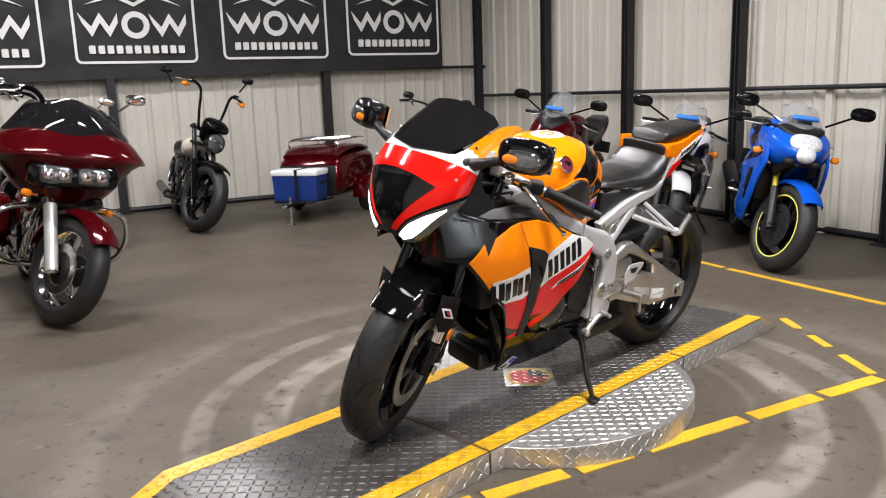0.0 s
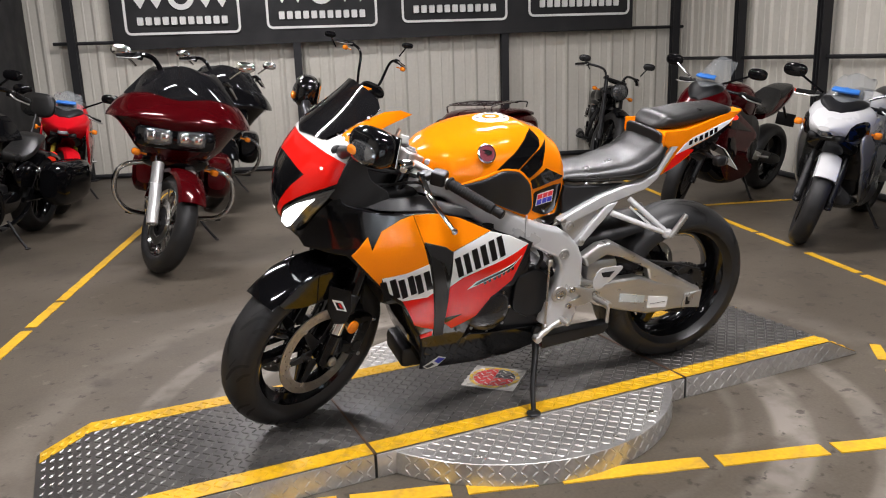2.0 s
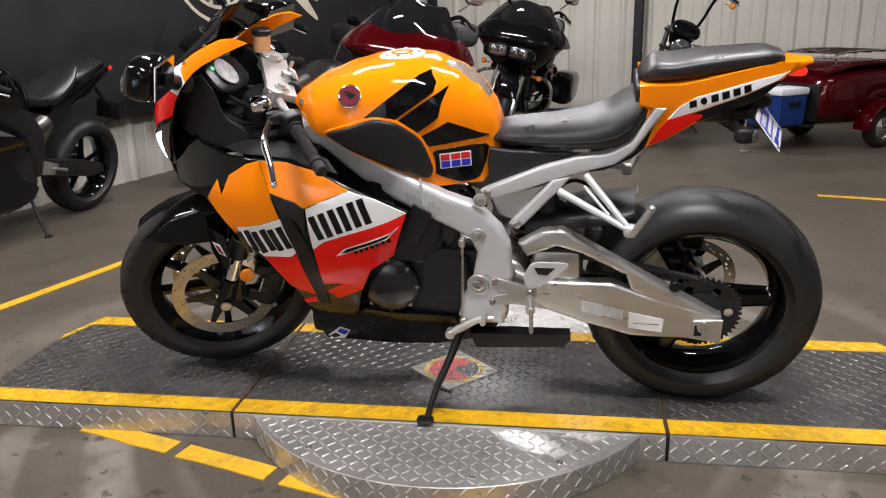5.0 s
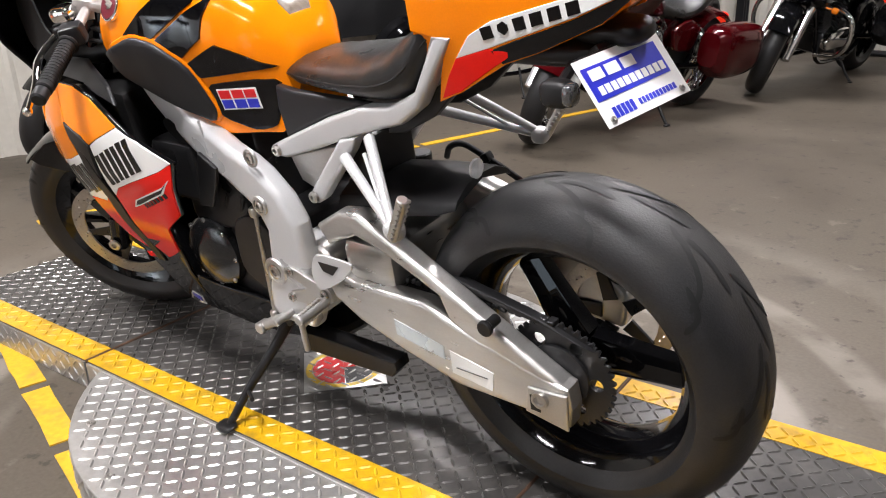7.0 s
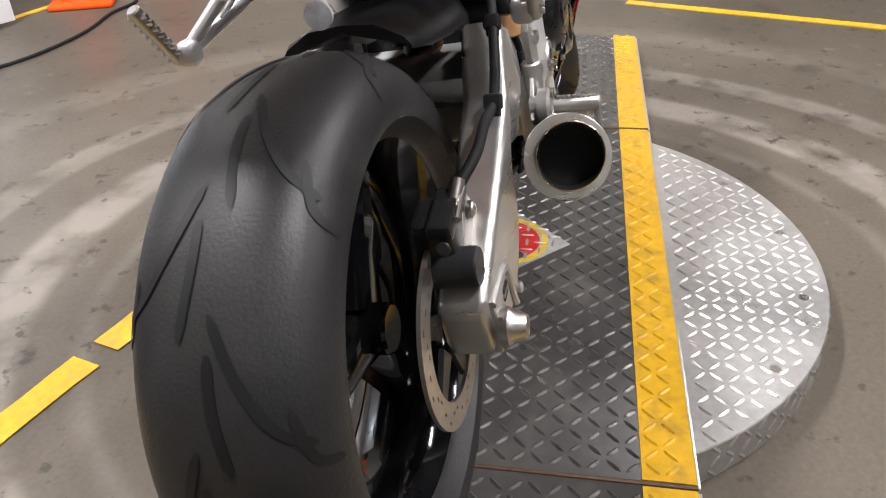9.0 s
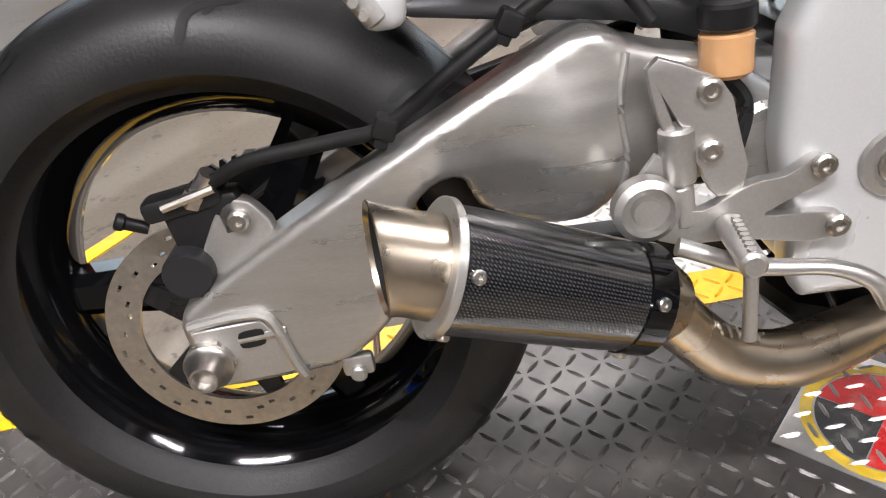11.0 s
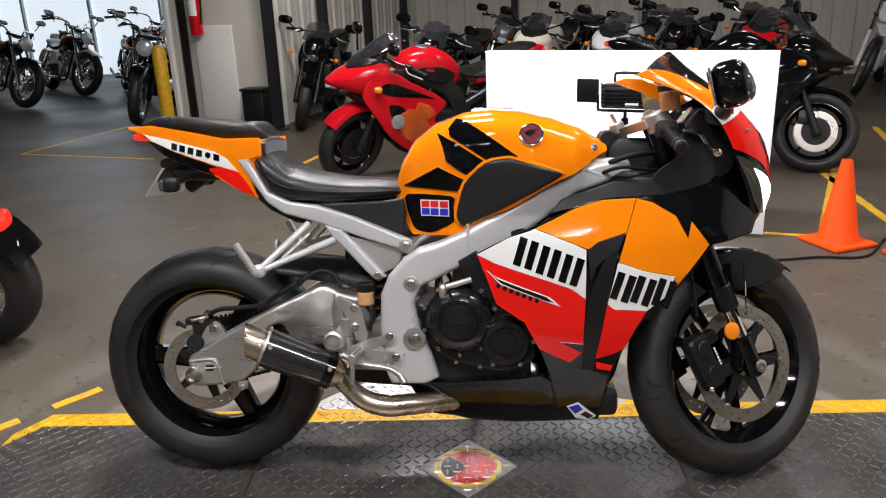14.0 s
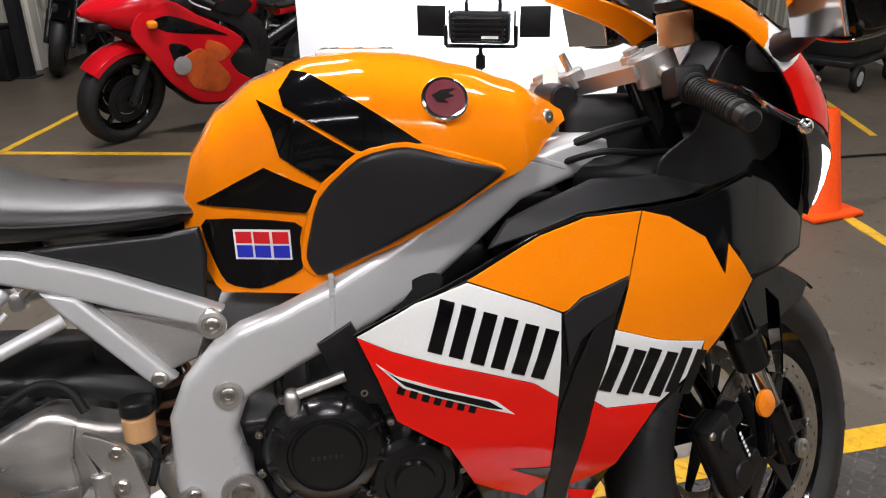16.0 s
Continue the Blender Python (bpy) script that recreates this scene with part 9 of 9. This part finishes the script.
for x, y, h, p, q in [(0.3, 8.3, 250, M_SGREY, "grey motorcycle in the back row by the wall"), (1.2, 8.0, 250, M_BLACK, "black motorcycle in the back row by the wall"), (2.2, 8.2, 245, M_SILVER, "silver motorcycle in the back row by the wall"), (3.2, 7.8, 245, M_BLACK, "black motorcycle with tinted screen in the back row")]:
    sport_bike(q, (x, y), h, p, steer=15, naked=True, fork=M_CHROME)
dirt_bike("white and black dirt bike by the ribbed wall", (4.7, 7.7), 235, M_SWHITE)
cruiser("black cruiser with large round chrome headlight by the bollard", (-3.88, 7.2), 275, M_BLACK, "cruiser", 4, "wire", M_CHROME, lower=M_BLACK)
for x, y, h, p, q in [(-6.2, 9.0, 318, M_BLACK, "black cruiser with chrome wire wheels in the next hall"), (-5.9, 10.2, 315, M_HRED, "maroon and white cruiser with chrome wire wheels"), (-4.7, 9.4, 300, M_BLACK, "black cruiser with windscreen in the next hall"), (-7.6, 10.4, 315, M_SILVER, "silver cruiser with chrome trim in the next hall"), (-7.0, 12.2, 310, M_BLACK, "dark cruiser in the back of the next hall"), (-5.4, 12.0, 305, M_SRED, "red cruiser with wire wheels by the bright window")]:
    cruiser(q, (x, y), h, p, "cruiser", 18, "wire", M_CHROME, engine=M_CAST, guard_paint=M_CREAM if "maroon" in q else None)
cruiser("black cruiser standing beside the turntable with wire wheels", (-3.74, 1.22), 177, M_BLACK, "cruiser", 5, "ten", M_CHROME)

# ---- the hall's props ----
# lit white board and the studio lamp before it
PL, PR = Vector((0.15, 3.0, 0)), Vector((1.69, 2.33, 0))
along = (PR - PL).normalized()
BOARD = Matrix.Translation(PL) @ Matrix.Rotation(math.atan2(along.y, along.x), 4, "Z")
wide = (PR - PL).length
board = thing("light_board", "large white studio reflector board standing on the floor", "reflector board", BOARD)
part("panel", box(wide / 2, 0, 0.53, wide, 0.025, 1.02, 0.004), mat("white_board", (0.86, 0.88, 0.9), 0.6, 0, 0.02, 40, 0.02), board)
for x in (0.2, wide - 0.2):
    part("foot", join(box(x, 0.12, 0.012, 0.05, 0.3, 0.02, 0.004), rod((x, 0.02, 0.5), (x, 0.25, 0.02), 0.012, 8)), M_SATIN, board)

LED = Vector((0.875, 2.28, 0.835))
led_m = Matrix.Translation((LED.x, LED.y, 0)) @ pose(0, 0, 0, 0, 0, math.degrees(math.atan2(along.y, along.x)))
led = thing("studio_light", "black studio lamp with barn doors on a stand", "studio light", led_m)
part("housing", join(box(0, 0, 0.835, 0.25, 0.09, 0.13, 0.012), box(0, -0.06, 0.835, 0.2, 0.04, 0.1, 0.008), *[box(0, -0.06, 0.795 + 0.02 * k, 0.22, 0.05, 0.006) for k in range(5)]), M_SATIN, led)
part("handle", pipe([(-0.06, 0, 0.9), (-0.06, 0, 0.945), (-0.04, 0, 0.955), (0.06, 0, 0.955), (0.08, 0, 0.945), (0.08, 0, 0.9)], 0.009, 8, 3), M_SATIN, led)
for s in (1, -1):
    part("barn_door", moved(box(s * 0.09, 0, 0, 0.13, 0.008, 0.13, 0.003), Matrix.Translation((s * 0.135, 0.05, 0.85)) @ pose(0, 0, 0, 0, 0, s * 8)), M_SATIN, led)
    part("door_hinge", rod((s * 0.14, 0.04, 0.78), (s * 0.14, 0.04, 0.9), 0.006, 8), M_STEEL, led)
part("yoke", join(rod((-0.15, 0, 0.755), (0.15, 0, 0.755), 0.009, 8), rod((-0.15, 0, 0.755), (-0.15, 0, 0.84), 0.009, 8), rod((0.15, 0, 0.755), (0.15, 0, 0.84), 0.009, 8)), M_SATIN, led)
part("name_tag", box(0.05, -0.083, 0.8, 0.07, 0.002, 0.018), M_PRINT, led)
part("lamp_face", box(0, 0.046, 0.835, 0.21, 0.004, 0.1), mat("lamp_diffuser", (0.9, 0.92, 0.95), 0.4, emit=((0.9, 0.96, 1.0), 20.0)), led)
stem = part("stem", join(rod((0, 0, 0.25), (0, 0, 0.6), 0.013, 12), rod((0, 0, 0.58), (0, 0, 0.75), 0.01, 12), rod((0, 0, 0.66), (0, 0, 0.72), 0.022, 14, bevel=0.006)), M_SATIN, led)
part("knob", pad(0.03, 0, 0.6, 0.045, 0.025, 0.025), M_RUBBER, stem)
for k in range(3):
    a = radians(90 + 120 * k)
    part("leg", join(rod((0, 0, 0.42), (0.36 * math.cos(a), 0.36 * math.sin(a), 0.012), 0.009, 8), rod((0, 0, 0.24), (0.18 * math.cos(a), 0.18 * math.sin(a), 0.21), 0.006, 6)), M_SATIN, led)


def traffic_cone(x, y, h=0.46, turn=0.0):
    cone = thing("traffic_cone", "plain orange plastic traffic cone on a square base", "traffic cone", pose(x, y, 0, 0, 0, turn), group="traffic cones")
    part("body", lathe([(0.115, 0.02), (0.105, 0.035), (0.03, h - 0.01), (0.027, h), (0.022, h), (0.022, h - 0.03)], 32, "z"), M_CONE, cone)
    part("base_plate", box(0, 0, 0.013, 0.29, 0.29, 0.026, 0.012), M_CONE, cone)


traffic_cone(2.05, 2.2, 0.47, 20)
traffic_cone(2.36, 1.9, 0.47, 8)
solid("power_cable", pipe([(0.9, 2.2, 0.008), (1.2, 2.0, 0.008), (1.55, 1.93, 0.008), (1.85, 1.96, 0.008), (2.1, 1.96, 0.008), (2.4, 2.3, 0.008), (2.9, 2.55, 0.008), (3.6, 2.5, 0.008)], 0.007, 8), M_RUBBER, "thin black power cable lying on the concrete", "cable")

# door pier with fire extinguisher
V0 = 12.86
solid("wall_pier", box(-0.4, V0 + 0.12, HIGH / 2, 1.1, 0.2, HIGH, 0.006), M_WALL, "cream sheet-covered pier beside the wide doorway", "wall", HALL, kind="structure")
solid("door_post", join(box(-0.97, V0 + 0.1, HIGH / 2, 0.05, 0.26, HIGH, 0.004), box(-0.86, V0 + 0.01, HIGH / 2, 0.025, 0.03, HIGH, 0.003)), mat("white_door_post", (0.68, 0.68, 0.66), 0.45, 0, 0.08, 30, 0.05), "white painted steel post of the doorway", "door post", HALL, kind="structure")
solid("trim", join(box(-0.78, V0 - 0.005, HIGH / 2, 0.07, 0.05, HIGH, 0.004), box(-0.735, V0 - 0.02, HIGH / 2, 0.02, 0.03, HIGH, 0.002)), M_DARKMETAL, "dark metal door track strip", "trim", HALL, kind="structure")
solid("wall_panel", box(-0.42, V0 + 0.012, 0.56, 0.46, 0.02, 1.1, 0.004), mat("pale_panel", (0.7, 0.69, 0.64), 0.5, 0, 0.06, 30, 0.03), "pale patch panel fixed on the pier", "panel", HALL, kind="structure")
ext = thing("fire_extinguisher", "red fire extinguisher hung on the cream pier", "fire extinguisher", HALL @ pose(-0.55, V0 - 0.09, 1.02))
part("bottle", lathe([(0, 0), (0.06, 0), (0.066, 0.012), (0.066, 0.40), (0.055, 0.44), (0.025, 0.465), (0.022, 0.48), (0, 0.48)], 28, "z"), M_SRED, ext)
part("valve", join(rod((0, 0, 0.47), (0, 0, 0.52), 0.018, 12), box(0.02, 0, 0.53, 0.11, 0.02, 0.012, 0.004), box(0.02, 0, 0.555, 0.1, 0.02, 0.01, 0.004)), M_STEEL, ext)
part("hose", pipe([(0.02, -0.02, 0.5), (0.09, -0.03, 0.48), (0.095, -0.02, 0.3), (0.08, -0.03, 0.12)], 0.010, 8), M_RUBBER, ext)
part("label", lathe([(0.0668, 0.2), (0.0668, 0.36)], 12, "z", start=230, sweep=90), M_PRINT, ext)
part("bracket", box(0, 0.07, 0.25, 0.06, 0.03, 0.3, 0.004), M_SATIN, ext)
solid("storage_box", join(box(0, 0, 0.22, 0.26, 0.2, 0.44, 0.03), box(0, 0, 0.45, 0.28, 0.22, 0.03, 0.01)), M_SATIN, "black plastic box at the pier's foot", "box", HALL @ pose(0.12, V0 - 0.16, 0))
bol = thing("bollard", "yellow painted steel bollard beside the doorway", "bollard", HALL @ pose(-1.04, V0 - 0.14, 0))
part("post", lathe([(0.075, 0), (0.075, 0.86), (0.062, 0.9), (0.03, 0.92), (0, 0.925)], 24, "z"), M_YPLATE, bol)
part("base_ring", lathe([(0.11, 0), (0.11, 0.01), (0.076, 0.012)], 24, "z"), M_YPLATE, bol)

# bright far end of the next hall: translucent sheet door in daylight
far = solid("wall_far_north", box(-4.4, V1 - 0.5, HIGH / 2, 9.4, 0.08, HIGH), mat("translucent_sheet", (0.8, 0.86, 0.92), 0.6, 0, 0.03, 20, 0.02, emit=((0.8, 0.9, 1.0), 1.0)), "bright translucent plastic sheet wall letting daylight in", "wall", HALL, kind="structure")
for k in range(6):
    solid("column", box(-8.2 + 1.6 * k, V1 - 0.6, HIGH / 2, 0.05, 0.06, HIGH), mat("pale_mullion", (0.55, 0.58, 0.6), 0.5), "pale steel mullion before the bright sheet wall", "column", HALL, kind="structure")

# luggage trailer with a cool box on its drawbar
TRAILER = pose(-2.36, -4.99, 0, 0, 0, 32) @ Matrix.Scale(0.84, 4)
trailer = thing("luggage_trailer", "deep red luggage trailer with chrome roof rack and drawbar", "trailer", TRAILER)
part("body", hull(finer([(-1.3, 0.34, 0.6, 0.3), (-1.22, 0.26, 0.78, 0.42), (-0.8, 0.24, 0.83, 0.46), (-0.3, 0.24, 0.82, 0.46), (0.0, 0.26, 0.76, 0.43), (0.1, 0.32, 0.6, 0.38)]), 24, 4), M_HRED, trailer)
part("lid", hull(finer([(-1.25, 0.74, 0.82, 0.34), (-0.8, 0.8, 0.885, 0.42), (-0.3, 0.8, 0.88, 0.42), (0.02, 0.72, 0.8, 0.36)]), 24, 3.5), M_HRED, trailer)
part("front_guard", box(0.085, 0.0, 0.48, 0.05, 0.74, 0.36, 0.02), M_SATIN, trailer)
for s in (1, -1):
    part("wheel_arch", moved(arc_guard(Vector((-0.65, s * 0.5, 0.2)), 0.28, 0.1, 0, 180), Matrix.Identity(4)), M_HRED, trailer)
    w = part("wheel", moved(lathe(tyre_profile(0.2, 0.14, 0.12), 40, "y"), Matrix.Translation((-0.65, s * 0.5, 0.2))), M_TYRE, trailer)
    part("rim", moved(lathe([(0, 0.05 * s), (0.05, 0.05 * s), (0.11, 0.03 * s), (0.12, 0.055 * s)], 24, "y"), Matrix.Translation((-0.65, s * 0.5, 0.2))), M_CHROME, w)
    part("rack_side", pipe([(-1.05, s * 0.33, 0.88), (-1.05, s * 0.33, 0.95), (-0.6, s * 0.34, 0.97), (-0.15, s * 0.33, 0.95), (-0.13, s * 0.33, 0.86)], 0.012, 8, 4), M_CHROME, trailer)
for x in (-1.0, -0.8, -0.6, -0.4, -0.2):
    part("rack_bar", rod((x, -0.34, 0.955), (x, 0.34, 0.955), 0.009, 8), M_CHROME, trailer)
part("drawbar", join(rod((0.0, 0, 0.24), (0.85, 0, 0.24), 0.025, 10), rod((0.05, 0.3, 0.25), (0.5, 0, 0.24), 0.016, 8), rod((0.05, -0.3, 0.25), (0.5, 0, 0.24), 0.016, 8), box(0.36, 0, 0.262, 0.45, 0.5, 0.02, 0.004)), M_SATIN, trailer)
jack = part("jockey_stand", join(rod((0.66, 0, 0.0), (0.66, 0, 0.34), 0.018, 10), box(0.66, 0, 0.006, 0.09, 0.09, 0.012, 0.003), pad(0.82, 0, 0.25, 0.12, 0.07, 0.06)), M_CHROME, trailer)
cool = thing("cool_box", "blue cool box with white lid strapped on the drawbar", "cool box", TRAILER @ pose(0.34, 0, 0.273))
part("body", loft([[(x * s, y * s, z) for x, y in ((-0.17, -0.29), (0.17, -0.29), (0.17, 0.29), (-0.17, 0.29))] for z, s in ((0.0, 0.93), (0.015, 0.95), (0.29, 1.0), (0.3, 1.0))]), mat("blue_cool_box", (0.008, 0.03, 0.16), 0.4, 0, 0.1, 60, 0.05), cool)
part("lid", box(0, 0, 0.335, 0.37, 0.61, 0.07, 0.018), mat("white_lid_plastic", (0.7, 0.72, 0.74), 0.45, 0, 0.05, 60, 0.03), cool)
part("strap", join(box(0, 0.03, 0.373, 0.385, 0.035, 0.004), box(0.188, 0.03, 0.2, 0.006, 0.035, 0.36)), M_RUBBER, cool)
for s in (1, -1):
    part("side_handle", box(0, s * 0.3, 0.22, 0.14, 0.03, 0.04, 0.01), M_SATIN, cool)

# four-wheeled hand cart
cart = thing("hand_cart", "dark hand cart on small white-hubbed wheels", "cart", pose(4.35, 4.35, 0, 0, 0, 30))
part("deck", box(0, 0, 0.2, 0.8, 0.5, 0.05, 0.01), M_SATIN, cart)
part("load", box(0.05, 0, 0.52, 0.6, 0.42, 0.6, 0.03), M_DEEP, cart)
for sx in (1, -1):
    for s in (1, -1):
        w = part("wheel", moved(lathe([(0.045, -0.022), (0.09, -0.022), (0.1, 0), (0.09, 0.022), (0.045, 0.022)], 24, "y", closed=True), Matrix.Translation((sx * 0.32, s * 0.27, 0.1))), M_RUBBER, cart)
        part("hub", moved(lathe([(0, -0.024), (0.055, -0.024), (0.055, 0.024), (0, 0.024)], 20, "y"), Matrix.Translation((sx * 0.32, s * 0.27, 0.1))), M_SWHITE, w)
        part("axle", rod((sx * 0.32, s * 0.25, 0.1), (sx * 0.3, s * 0.2, 0.19), 0.015, 8), M_SATIN, cart)

# white and yellow lines on the far floor
floor_line("floor_line", (-4.4, 5.55), (-2.9, 5.1), 0.03)
floor_line("floor_line", (-4.4, 5.55), (-3.9, 7.2), 0.03)
floor_line("floor_line", (-1.62, 3.99), (-1.33, 5.05), 0.05)
floor_line("floor_line", (-1.62, 3.99), (0.1, 3.47), 0.05)
floor_line("floor_line", (1.7, 2.42), (2.12, 2.28), 0.04)
floor_line("floor_line", (2.1, 2.5), (2.8, 3.95), 0.045)
floor_line("floor_line", (3.5, 2.9), (5.2, 7.6), 0.045)
